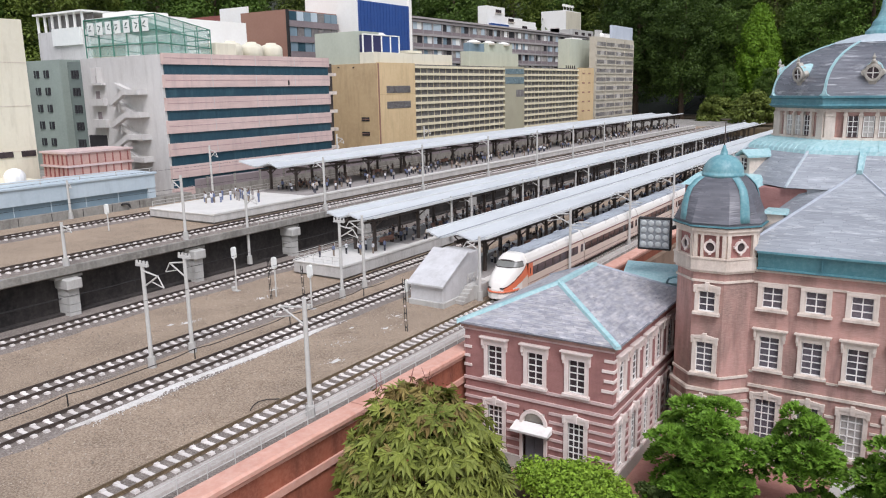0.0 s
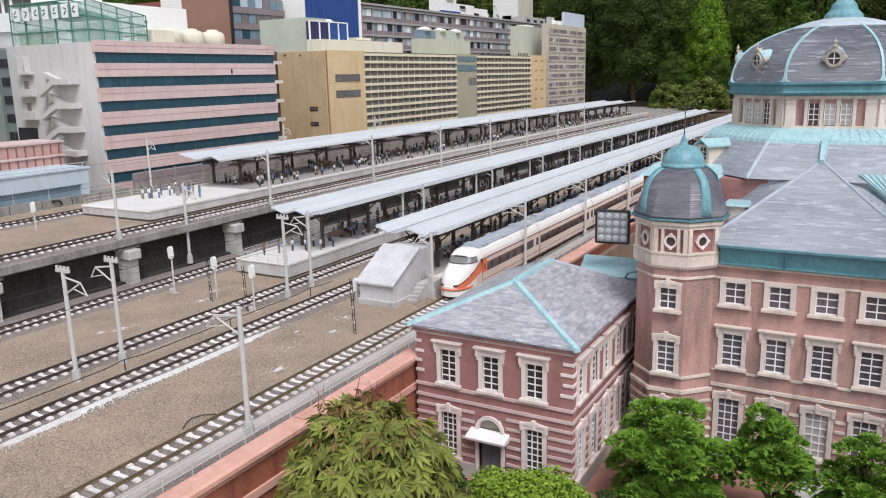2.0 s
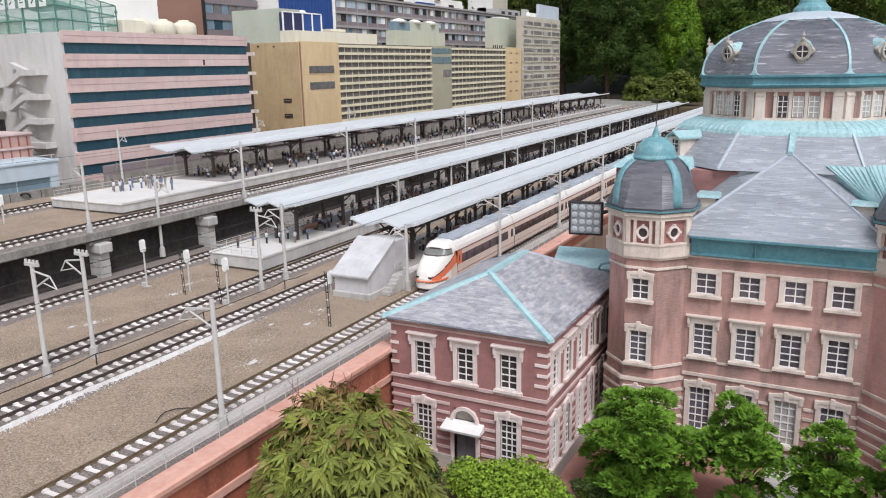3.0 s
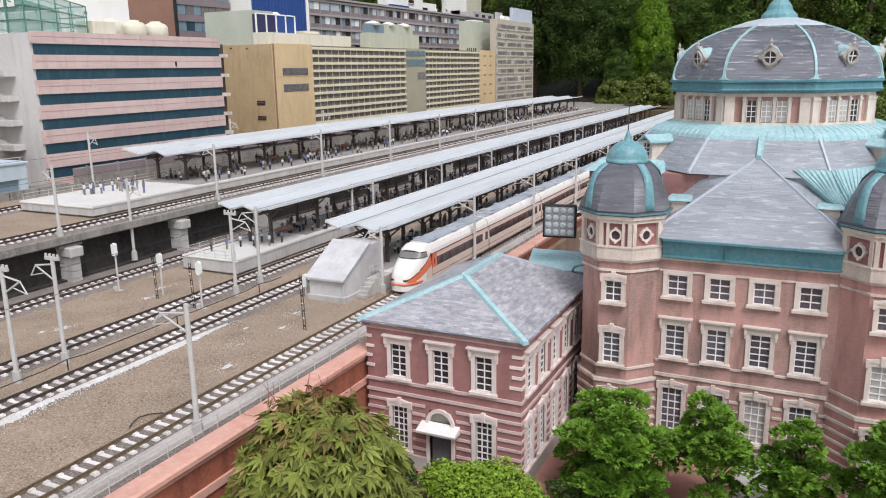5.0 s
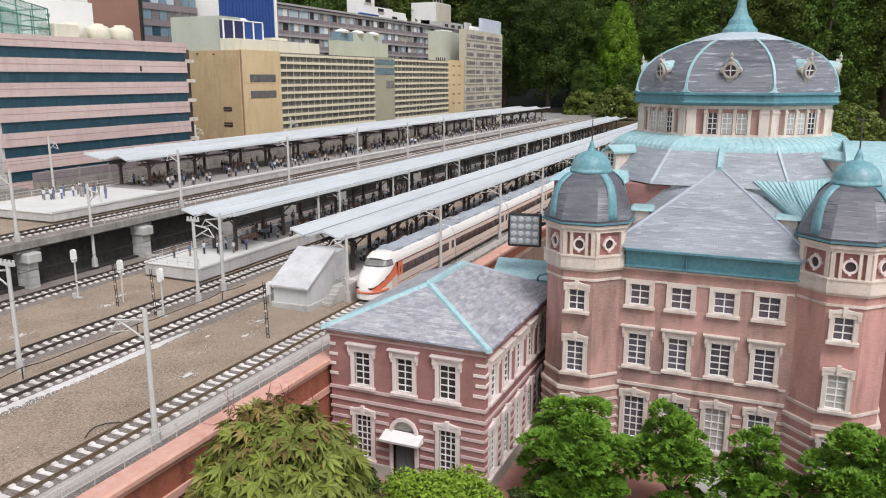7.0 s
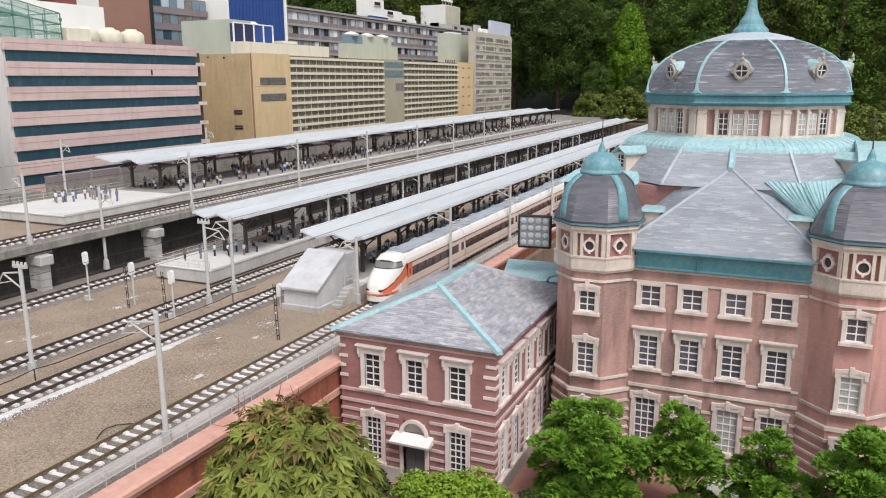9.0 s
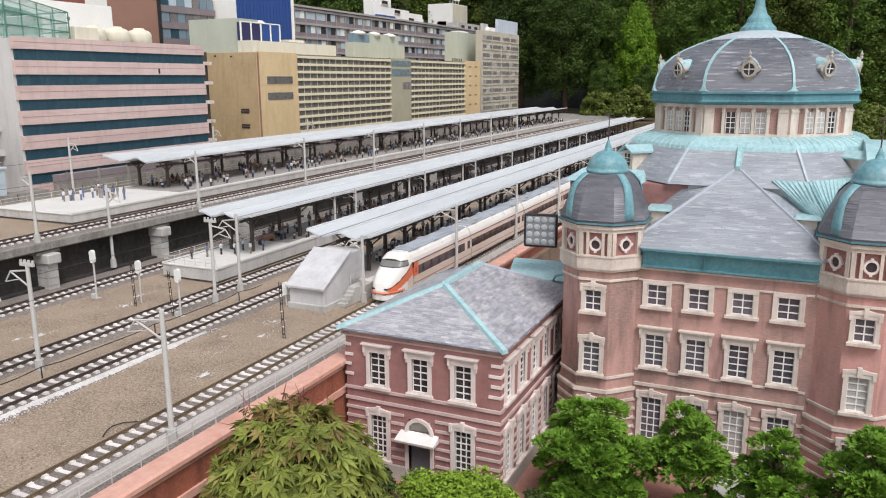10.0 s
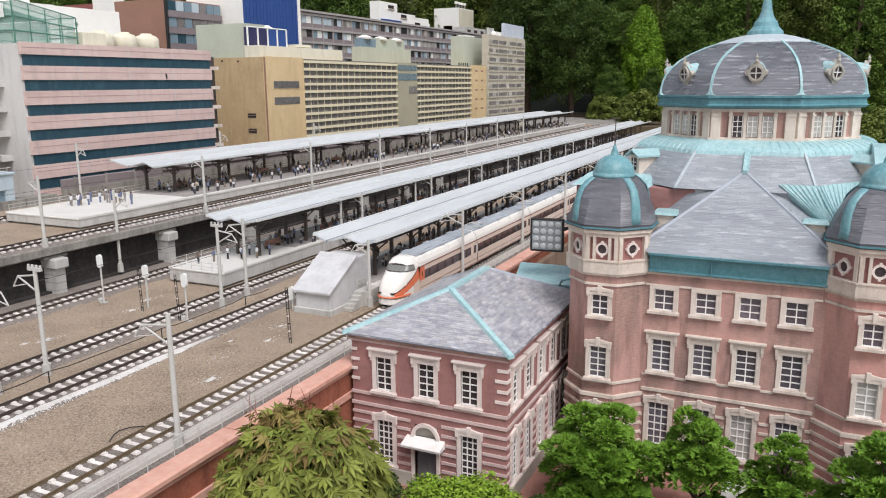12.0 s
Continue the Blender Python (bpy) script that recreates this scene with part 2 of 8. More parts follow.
TRAIN_UNDER = surface("train_underframe", srgb(58, 50, 46), srgb(42, 38, 36), srgb(76, 66, 60), 20, 160, 0.6, 0.4, 0.8, 0.2, 0.0008)
WINDSCREEN = surface("train_windscreen", srgb(128, 128, 122), srgb(96, 98, 96), srgb(150, 150, 142), 24, 90, 0.7, 0.3, 0.3, 0.0, spec=0.4)
JOINT_ROSE = surface("rosy_joint", srgb(186, 154, 154), srgb(166, 136, 136), None, 10, 80, 0.7, 0.4, 0.8, 0.1, 0.0005)
PINK_TILE = surface("pink_tile", srgb(214, 189, 180), srgb(190, 163, 155), srgb(226, 205, 195), 4, 60, 0.75, 0.35, 0.7, 0.12, 0.001, (0.5, 0.5, 2.5), (1, 0.15, 3), grime=(srgb(150, 134, 134), 0.3))
BAND_GLASS = surface("teal_band_glass", srgb(44, 74, 86), srgb(34, 60, 74), srgb(58, 92, 102), 5, 40, 0.7, 0.35, 0.35, 0.0, spec=0.5, stretch=(1, 2, 0.3), grime=(srgb(84, 112, 120), 0.35))
END_WALL = surface("grey_end_wall", srgb(204, 201, 197), srgb(182, 178, 173), srgb(212, 210, 206), 3, 60, 0.6, 0.35, 0.85, 0.15, 0.001, (1.3, 1.3, 0.6), grime=(srgb(160, 155, 149), 0.4))
TAN_PANEL = surface("tan_panel", srgb(210, 184, 141), srgb(190, 163, 122), srgb(217, 195, 155), 3, 50, 0.6, 0.35, 0.75, 0.15, 0.001, grime=(srgb(158, 134, 100), 0.3))
TAN_GOLD = surface("golden_panel", srgb(188, 163, 124), srgb(162, 138, 104), srgb(200, 177, 140), 2.4, 40, 0.7, 0.35, 0.7, 0.15, 0.001, grime=(srgb(134, 113, 82), 0.4))
CREAM_SLAB = surface("cream_slab", srgb(218, 207, 176), srgb(199, 188, 158), srgb(226, 217, 190), 5, 80, 0.5, 0.35, 0.75, 0.1, 0.001)
GREY_WINDOW = surface("grey_window_row", srgb(126, 121, 118), srgb(98, 95, 96), srgb(150, 145, 140), 6, 40, 0.75, 0.45, 0.3, 0.0, spec=0.5)
STORE_GLASS = surface("brownish_window_row", srgb(112, 108, 104), srgb(82, 80, 82), srgb(150, 146, 140), 6, 40, 0.75, 0.45, 0.3, 0.0, spec=0.5)
STAIR_GLASS = surface("dull_stair_glass", srgb(112, 130, 134), srgb(88, 106, 112), srgb(140, 152, 152), 6, 40, 0.7, 0.4, 0.3, 0.0, spec=0.5)
OLIVE_PANEL = surface("olive_panel", srgb(168, 162, 138), srgb(150, 144, 122), None, 4, 60, 0.5, 0.3, 0.75, 0.1, 0.001)
CREAM_WALL = surface("cream_wall", srgb(222, 216, 194), srgb(206, 198, 176), srgb(230, 224, 206), 3, 60, 0.5, 0.3, 0.8, 0.12, 0.001, grime=(srgb(178, 170, 148), 0.4))
GREEN_WALL = surface("sage_wall", srgb(150, 160, 150), srgb(130, 140, 132), srgb(164, 172, 162), 3, 60, 0.6, 0.35, 0.8, 0.12, 0.001)
GREEN_DARK = surface("sage_wall_dark", srgb(118, 128, 122), srgb(102, 112, 106), None, 3, 60, 0.6, 0.35, 0.8, 0.12, 0.001)
BROWN_WALL = surface("brown_wall", srgb(158, 120, 102), srgb(140, 104, 88), None, 2.5, 50, 0.6, 0.3, 0.8, 0.12, 0.001)
APT_WALL = surface("apartment_wall", srgb(138, 127, 128), srgb(112, 102, 104), srgb(150, 138, 136), 3, 60, 0.6, 0.35, 0.8, 0.1, 0.001)
APT_SLAB = surface("apartment_slab", srgb(168, 162, 158), srgb(148, 142, 140), None, 3, 60, 0.5, 0.3, 0.8, 0.1, 0.001)
WHITE_WALL = surface("white_render", srgb(242, 240, 233), srgb(226, 222, 213), None, 3, 60, 0.5, 0.3, 0.8, 0.1, 0.001)
BLUE_PANEL = surface("blue_panel", srgb(48, 78, 138), srgb(38, 64, 120), srgb(62, 92, 150), 4, 50, 0.5, 0.3, 0.5, 0.08, 0.001, (1, 6, 0.3))
NAVY_PANEL = surface("navy_panel", srgb(58, 58, 92), srgb(46, 46, 78), None, 4, 50, 0.5, 0.3, 0.4, 0.05, 0.001)
SKY_BLUE = surface("pale_blue_wall", srgb(184, 197, 203), srgb(166, 181, 189), srgb(196, 206, 210), 4, 80, 0.6, 0.35, 0.7, 0.1, 0.001, grime=(srgb(146, 156, 162), 0.35))
SLATE_BLUE = surface("grey_blue_panel", srgb(122, 142, 152), srgb(104, 124, 136), None, 4, 80, 0.5, 0.3, 0.7, 0.1, 0.001, grime=(srgb(150, 164, 170), 0.3))
GREEN_STEEL = surface("green_steel", srgb(78, 128, 110), srgb(60, 108, 92), srgb(96, 142, 124), 20, 160, 0.5, 0.3, 0.6, 0.1, 0.0005)
TOWER_WALL = surface("warm_grey_wall", srgb(190, 182, 164), srgb(166, 157, 140), srgb(200, 193, 178), 4, 60, 0.6, 0.35, 0.8, 0.12, 0.001)
GREEN_ROOF = surface("green_sheet", srgb(92, 168, 142), srgb(74, 150, 124), None, 10, 100, 0.5, 0.3, 0.6, 0.1, 0.0005)
GREEN_ROOF.node_tree.nodes["Principled BSDF"].inputs["Alpha"].default_value = 0.72
BARK = surface("bark", srgb(86, 70, 56), srgb(62, 50, 42), srgb(108, 92, 76), 30, 160, 0.7, 0.5, 0.95, 0.6, 0.002, (1, 1, 0.3))
LAMP_GLASS = surface("lamp_glass", srgb(186, 190, 188), srgb(156, 160, 158), srgb(206, 208, 206), 60, 200, 0.6, 0.4, 0.25, 0.0)
SAGE_PALE = surface("pale_sage_panel", srgb(186, 190, 172), srgb(166, 170, 152), srgb(198, 202, 186), 4, 60, 0.6, 0.3, 0.7, 0.1, 0.001, (2, 2, 0.5))
SHEET_GLASS = surface("pale_green_sheet", srgb(172, 204, 192), srgb(140, 180, 166), srgb(196, 216, 208), 6, 60, 0.7, 0.35, 0.3, 0.0, spec=0.5)
SHEET_GLASS.node_tree.nodes["Principled BSDF"].inputs["Alpha"].default_value = 0.38
BLACK_METAL = surface("black_metal", srgb(46, 44, 42), srgb(34, 32, 32), None, 40, 200, 0.5, 0.3, 0.6, 0.1, 0.0004)
RED_OXIDE = surface("red_oxide", srgb(150, 92, 84), srgb(126, 74, 68), None, 6, 60, 0.6, 0.3, 0.8, 0.1, 0.001)
SIGN_WHITE = surface("sign_white", srgb(232, 232, 226), srgb(216, 218, 212), None, 20, 100, 0.4, 0.2, 0.6, 0.0)
SIGN_DARK = surface("sign_mark", srgb(70, 90, 84), srgb(54, 74, 70), None, 20, 100, 0.4, 0.2, 0.6, 0.0)
ROOM_DARK = surface("dark_recess", srgb(52, 50, 52), srgb(38, 36, 40), None, 10, 60, 0.5, 0.3, 0.7, 0.0)


def leaf_material(name, a, b, c, spread=0.2, scale=30, fine=160, own=0.0):
    return surface(name, a, b, c, scale, fine, 0.85, 0.35, 0.6, 0.0, vary=spread, island=True, spec=0.22, own=own)


LEAF_MAPLE = leaf_material("maple_leaf", srgb(114, 122, 52), srgb(86, 96, 38), srgb(150, 152, 80), 0.34, 14)
LEAF_MAPLE_RED = leaf_material("maple_leaf_bronze", srgb(124, 114, 62), srgb(116, 94, 56), srgb(136, 132, 74), 0.3, 14)
LEAF_CLOUD = leaf_material("cypress_leaf", srgb(104, 141, 45), srgb(66, 100, 28), srgb(150, 182, 72), 0.28)
LEAF_BRIGHT = leaf_material("bright_box_leaf", srgb(124, 152, 46), srgb(98, 128, 34), srgb(156, 178, 70), 0.24)
LEAF_DARK = leaf_material("dark_shrub_leaf", srgb(70, 86, 40), srgb(54, 68, 32), srgb(92, 106, 54), 0.3)
LEAF_FOREST = leaf_material("forest_leaf", srgb(72, 94, 34), srgb(44, 65, 22), srgb(98, 120, 46), 0.14, 0.9, 5, 0.38)
LEAF_FOREST_BROWN = leaf_material("forest_leaf_olive", srgb(86, 100, 38), srgb(60, 73, 26), srgb(110, 120, 50), 0.14, 0.9, 5, 0.38)
LEAF_LIGHT = leaf_material("light_tree_leaf", srgb(100, 134, 30), srgb(74, 106, 20), srgb(126, 154, 44), 0.16, 2.5, 12)
LEAF_MID = leaf_material("shrub_leaf_olive", srgb(98, 110, 46), srgb(74, 86, 34), srgb(124, 132, 62), 0.2, 3, 20)


# ---------- mesh helpers
def base_of(ob):
    v = Vector((0, 0, 0))
    while ob:
        v += ob.location
        ob = ob.parent
    return v


def part(name, bm, material, parent=None, label="", kind="", fix=True, bevel=0.0):
    """Links a bmesh, given in world metres, as one mesh object under a thing or a part."""
    if fix:
        bmesh.ops.recalc_face_normals(bm, faces=bm.faces)
    me = bpy.data.meshes.new(name)
    bm.to_mesh(me)
    bm.free()
    if parent:
        me.transform(Matrix.Translation(-base_of(parent)))
    me.materials.append(material)
    ob = new(name, me)
    ob.parent = parent
    if bevel:
        mod = ob.modifiers.new("bevel", "BEVEL")
        mod.width, mod.segments, mod.limit_method = bevel, 1, "ANGLE"
    return tagged(ob, label, "", "", kind)


def thing(name, place, label, category, group="", kind=""):
    ob = new(name)
    ob.location = place
    ob.empty_display_size = 0.02
    return tagged(ob, label, category, group, kind)


def solid(name, bm, material, label, category, group="", kind="", bevel=0.0):
    """A thing that is one mesh, with its origin at its base."""
    bmesh.ops.recalc_face_normals(bm, faces=bm.faces)
    lo = [min(v.co[i] for v in bm.verts) for i in range(3)]
    hi = [max(v.co[i] for v in bm.verts) for i in range(3)]
    org = Vector(((lo[0] + hi[0]) / 2, (lo[1] + hi[1]) / 2, lo[2]))
    me = bpy.data.meshes.new(name)
    bm.to_mesh(me)
    bm.free()
    me.transform(Matrix.Translation(-org))
    me.materials.append(material)
    ob = new(name, me)
    ob.location = org
    if bevel:
        mod = ob.modifiers.new("bevel", "BEVEL")
        mod.width, mod.segments, mod.limit_method = bevel, 1, "ANGLE"
    return tagged(ob, label, category, group, kind)


def B():
    return bmesh.new()


def hexa(bm, p):
    """Eight corners: the lower four round, then the upper four."""
    v = [bm.verts.new(c) for c in p]
    for f in ((3, 2, 1, 0), (4, 5, 6, 7), (0, 1, 5, 4), (1, 2, 6, 5), (2, 3, 7, 6), (3, 0, 4, 7)):
        bm.faces.new([v[i] for i in f])
    return v


def box(bm, x0, x1, y0, y1, z0, z1, m=None):
    p = [(x0, y0, z0), (x1, y0, z0), (x1, y1, z0), (x0, y1, z0), (x0, y0, z1), (x1, y0, z1), (x1, y1, z1), (x0, y1, z1)]
    return hexa(bm, [m @ Vector(c) for c in p] if m else p)


def prism(bm, pts, z0, z1, top=1.0, centre=(0, 0)):
    n = len(pts)
    a = [bm.verts.new((x, y, z0)) for x, y in pts]
    b = [bm.verts.new((centre[0] + (x - centre[0]) * top, centre[1] + (y - centre[1]) * top, z1)) for x, y in pts]
    bm.faces.new(a[::-1])
    bm.faces.new(b)
    for i in range(n):
        bm.faces.new((a[i], a[(i + 1) % n], b[(i + 1) % n], b[i]))


def extrude_y(bm, prof, y0, y1):
    """A closed profile in x and z, drawn out along y."""
    n = len(prof)
    a = [bm.verts.new((x, y0, z)) for x, z in prof]
    b = [bm.verts.new((x, y1, z)) for x, z in prof]
    bm.faces.new(a)
    bm.faces.new(b[::-1])
    for i in range(n):
        bm.faces.new((a[i], b[i], b[(i + 1) % n], a[(i + 1) % n]))


def extrude_x(bm, prof, x0, x1):
    """A closed profile in y and z, drawn out along x."""
    n = len(prof)
    a = [bm.verts.new((x0, y, z)) for y, z in prof]
    b = [bm.verts.new((x1, y, z)) for y, z in prof]
    bm.faces.new(a)
    bm.faces.new(b[::-1])
    for i in range(n):
        bm.faces.new((a[i], b[i], b[(i + 1) % n], a[(i + 1) % n]))


def lathe(bm, prof, c, n=16, turn=0.0):
    rows = []
    for r, z in prof:
        rows.append([bm.verts.new((c[0] + r * math.cos(turn + 2 * math.pi * k / n), c[1] + r * math.sin(turn + 2 * math.pi * k / n), c[2] + z)) for k in range(n)])
    for a, b in zip(rows, rows[1:]):
        for k in range(n):
            bm.faces.new((a[k], a[(k + 1) % n], b[(k + 1) % n], b[k]))
    bm.faces.new(rows[0][::-1])
    bm.faces.new(rows[-1])


def tube(bm, p, q, r, n=6, r2=None):
    p, q = Vector(p), Vector(q)
    d = (q - p).normalized()
    u = d.orthogonal().normalized()
    w = d.cross(u)
    r2 = r if r2 is None else r2
    a = [bm.verts.new(p + (u * math.cos(2 * math.pi * k / n) + w * math.sin(2 * math.pi * k / n)) * r) for k in range(n)]
    b = [bm.verts.new(q + (u * math.cos(2 * math.pi * k / n) + w * math.sin(2 * math.pi * k / n)) * r2) for k in range(n)]
    bm.faces.new(a[::-1])
    bm.faces.new(b)
    for k in range(n):
        bm.faces.new((a[k], a[(k + 1) % n], b[(k + 1) % n], b[k]))


def path_tube(bm, pts, r, n=5):
    """One unbroken tube along a line of points."""
    pts = [Vector(p) for p in pts]
    rows = []
    for i, p in enumerate(pts):
        d = (pts[min(i + 1, len(pts) - 1)] - pts[max(i - 1, 0)]).normalized()
        up = Vector((0, 0, 1)) if abs(d.z) < 0.9 else Vector((1, 0, 0))
        u = d.cross(up).normalized()
        w = d.cross(u)
        rows.append([bm.verts.new(p + (u * math.cos(2 * math.pi * k / n) + w * math.sin(2 * math.pi * k / n)) * r) for k in range(n)])
    for a, b in zip(rows, rows[1:]):
        for k in range(n):
            bm.faces.new((a[k], a[(k + 1) % n], b[(k + 1) % n], b[k]))
    bm.faces.new(rows[0][::-1])
    bm.faces.new(rows[-1])


def weld(bm):
    """Joins pieces that touch into one skin."""
    bmesh.ops.remove_doubles(bm, verts=bm.verts, dist=2e-5)
    return bm


def slab(bm, pts, t):
    """A flat polygon given a thickness t below its face."""
    pts = [Vector(p) for p in pts]
    nrm = (pts[1] - pts[0]).cross(pts[2] - pts[0]).normalized()
    if nrm.z < 0:
        pts.reverse()
        nrm = -nrm
    a = [bm.verts.new(p) for p in pts]
    b = [bm.verts.new(p - nrm * t) for p in pts]
    bm.faces.new(a)
    bm.faces.new(b[::-1])
    n = len(pts)
    for i in range(n):
        bm.faces.new((a[i], b[i], b[(i + 1) % n], a[(i + 1) % n]))


def octagon(c, a, turn=0.0):
    r = a / math.cos(math.pi / 8)
    return [(c[0] + r * math.cos(radians(-112.5 + 45 * k) + turn), c[1] + r * math.sin(radians(-112.5 + 45 * k) + turn)) for k in range(8)]


def face_frame(c, a, k):
    """Pose of the middle of the k-th side of an octagon (0 is the front): x along it, -y outwards."""
    th = radians(-90 + 45 * k)
    return pose(c[0] + a * math.cos(th), c[1] + a * math.sin(th), 0, 0, 0, 45 * k)


def wall_panel(bm, m, x0, x1, z0, z1, thick, holes):
    """A wall whose outer face lies in y = 0 of the pose m, with rectangular openings through it."""
    xs = sorted({x0, x1, *(h[0] for h in holes), *(h[1] for h in holes)})
    zs = sorted({z0, z1, *(h[2] for h in holes), *(h[3] for h in holes)})
    vc = {}

    def v(x, y, z):
        k = (round(x, 5), round(y, 5), round(z, 5))
        if k not in vc:
            vc[k] = bm.verts.new(m @ Vector((x, y, z)))
        return vc[k]

    for xa, xb in zip(xs, xs[1:]):
        for za, zb in zip(zs, zs[1:]):
            xm, zm = (xa + xb) / 2, (za + zb) / 2
            if any(h[0] < xm < h[1] and h[2] < zm < h[3] for h in holes):
                continue
            bm.faces.new((v(xa, 0, za), v(xb, 0, za), v(xb, 0, zb), v(xa, 0, zb)))
            bm.faces.new((v(xb, thick, za), v(xa, thick, za), v(xa, thick, zb), v(xb, thick, zb)))
    for h in holes:
        c = [(h[0], h[2]), (h[1], h[2]), (h[1], h[3]), (h[0], h[3])]
        for (xa, za), (xb, zb) in zip(c, c[1:] + c[:1]):
            q = [m @ Vector(p) for p in ((xa, 0, za), (xb, 0, zb), (xb, thick, zb), (xa, thick, za))]
            bm.faces.new([bm.verts.new(p) for p in q])
    c = [(x0, z0), (x1, z0), (x1, z1), (x0, z1)]
    for (xa, za), (xb, zb) in zip(c, c[1:] + c[:1]):
        q = [m @ Vector(p) for p in ((xa, 0, za), (xb, 0, zb), (xb, thick, zb), (xa, thick, za))]
        bm.faces.new([bm.verts.new(p) for p in q])


# ---------- sash windows, built once for each size
WINDOWS = {}


def window_kind(key, w, h, nx, nz, style, s=0.009):
    """Meshes of one window: glass w by h from its sill, in a stone surround. style: cornice, crest or plain."""
    def done(name, bm, mat):
        bmesh.ops.recalc_face_normals(bm, faces=bm.faces)
        me = bpy.data.meshes.new(name)
        bm.to_mesh(me)
        bm.free()
        me.materials.append(mat)
        return me

    a = w / 2
    sur = B()
    box(sur, -a - s, -a, -0.004, 0.008, 0, h)
    box(sur, a, a + s, -0.004, 0.008, 0, h)
    box(sur, -a - s, a + s, -0.005, 0.008, h, h + s)
    if style == "crest":
        for sx in (-1, 1):
            hexa(sur, [(sx * (a + s + 0.004), -0.007, h + s), (0, -0.007, h + s), (0, 0.0, h + s), (sx * (a + s + 0.004), 0.0, h + s),
                       (sx * (a + s + 0.004), -0.007, h + s + 0.004), (0, -0.007, h + s + 0.011), (0, 0.0, h + s + 0.011), (sx * (a + s + 0.004), 0.0, h + s + 0.004)])
        box(sur, -0.005, 0.005, -0.0095, 0, h + s * 0.3, h + s + 0.015)
        box(sur, -a - s - 0.003, -a - s + 0.005, -0.0075, 0, h - 0.004, h + s + 0.006)
        box(sur, a + s - 0.005, a + s + 0.003, -0.0075, 0, h - 0.004, h + s + 0.006)
    sash = B()
    t = 0.0029
    stone, glass = (STONE, PANE) if key.startswith("house") else (STONE_TRIM, PANE_STATION)
    for i in range(1, nx):
        x = -a + w * i / nx
        box(sash, x - t / 2, x + t / 2, 0.0036, 0.0055, 0, h)
    for j in range(1, nz):
        z = h * j / nz
        box(sash, -a, a, 0.0034, 0.005, z - t / 2, z + t / 2)
    for x in (-a, a):
        box(sash, x - 0.0018, x + 0.0018, 0.003, 0.006, 0, h)
    box(sash, -a, a, 0.001, 0.006, 0, 0.0025)
    box(sash, -a, a, 0.001, 0.006, h - 0.0025, h)
    pane = B()
    box(pane, -a, a, 0.0055, 0.0075, 0, h)
    sill = B()
    box(sill, -a - s - 0.004, a + s + 0.004, -0.010, 0.004, -0.009, -0.002)
    box(sill, -a - s - 0.001, a + s + 0.001, -0.006, 0.004, -0.002, 0)
    out = [("surround", done("window", sur, stone)), ("sash", done("sash", sash, WHITE_PAINT)), ("pane", done("pane", pane, glass)), ("sill", done("sill", sill, stone))]
    if style == "cornice":
        lin = B()
        box(lin, -a - s - 0.010, a + s + 0.010, -0.014, 0, h + s + 0.009, h + s + 0.013)
        box(lin, -a - s - 0.006, a + s + 0.006, -0.010, 0, h + s + 0.005, h + s + 0.009)
        box(lin, -a - s, a + s, -0.006, 0, h + s, h + s + 0.005)
        for sx in (-1, 1):
            x = sx * (a + s + 0.002)
            box(lin, x - 0.0035, x + 0.0035, -0.010, 0, h + s - 0.012, h + s + 0.005)
            box(lin, x - 0.0025, x + 0.0025, -0.007, 0, h + s - 0.022, h + s - 0.012)
        out.append(("cornice", done("cornice", lin, stone)))
    WINDOWS[key] = out


def window(parent, key, m, pane=None):
    """Places a window of that kind on a wall; m is the pose of the middle of its sill."""
    top = None
    for name, me in WINDOWS[key]:
        ob = new("window" if name == "surround" else name, me)
        if top is None:
            top = ob
            ob.parent = parent
            ob.matrix_basis = Matrix.Translation(-base_of(parent)) @ m
        else:
            ob.parent = top
            if name == "pane" and pane:
                ob.material_slots[0].link = "OBJECT"
                ob.material_slots[0].material = pane
    return top


# ---------- slates
def slate_face(bm, a, b, c, d, course=0.008, width=0.018, rnd=None, lift=0.0009):
    """Courses of slates on a flat face: a to b is the eave, d to c the top edge (c may equal d)."""
    rnd = rnd or random
    a, b, c, d = Vector(a), Vector(b), Vector(c), Vector(d)
    nrm = (b - a).cross(((c + d) / 2) - a).normalized()
    if nrm.z < 0:
        nrm = -nrm
    rise = ((c + d) / 2 - (a + b) / 2).length
    rows = max(2, int(rise / course))
    for j in range(rows):
        t0, t1 = j / rows, min(1, (j + 1.25) / rows)
        l0, r0, l1, r1 = a.lerp(d, t0), b.lerp(c, t0), a.lerp(d, t1), b.lerp(c, t1)
        length = (r0 - l0).length
        if length < 1e-4:
            continue
        cuts, x = [0.0], width * rnd.uniform(0.2, 1.0)
        while x < length:
            cuts.append(x / length)
            x += width * rnd.uniform(0.75, 1.3)
        cuts.append(1.0)
        for u, w in zip(cuts, cuts[1:]):
            h = lift * rnd.uniform(0.8, 1.5)
            g = 0.0003 / length
            u, w = u + g, w - g
            if w <= u:
                continue
            p0, p1 = l0.lerp(r0, u) + nrm * h, l0.lerp(r0, w) + nrm * h
            p2, p3 = l1.lerp(r1, w) + nrm * 0.0004, l1.lerp(r1, u) + nrm * 0.0004
            v = [bm.verts.new(p) for p in (p0, p1, p2, p3, p0 - nrm * h, p1 - nrm * h)]
            bm.faces.new(v[:4])
            bm.faces.new((v[4], v[5], v[1], v[0]))


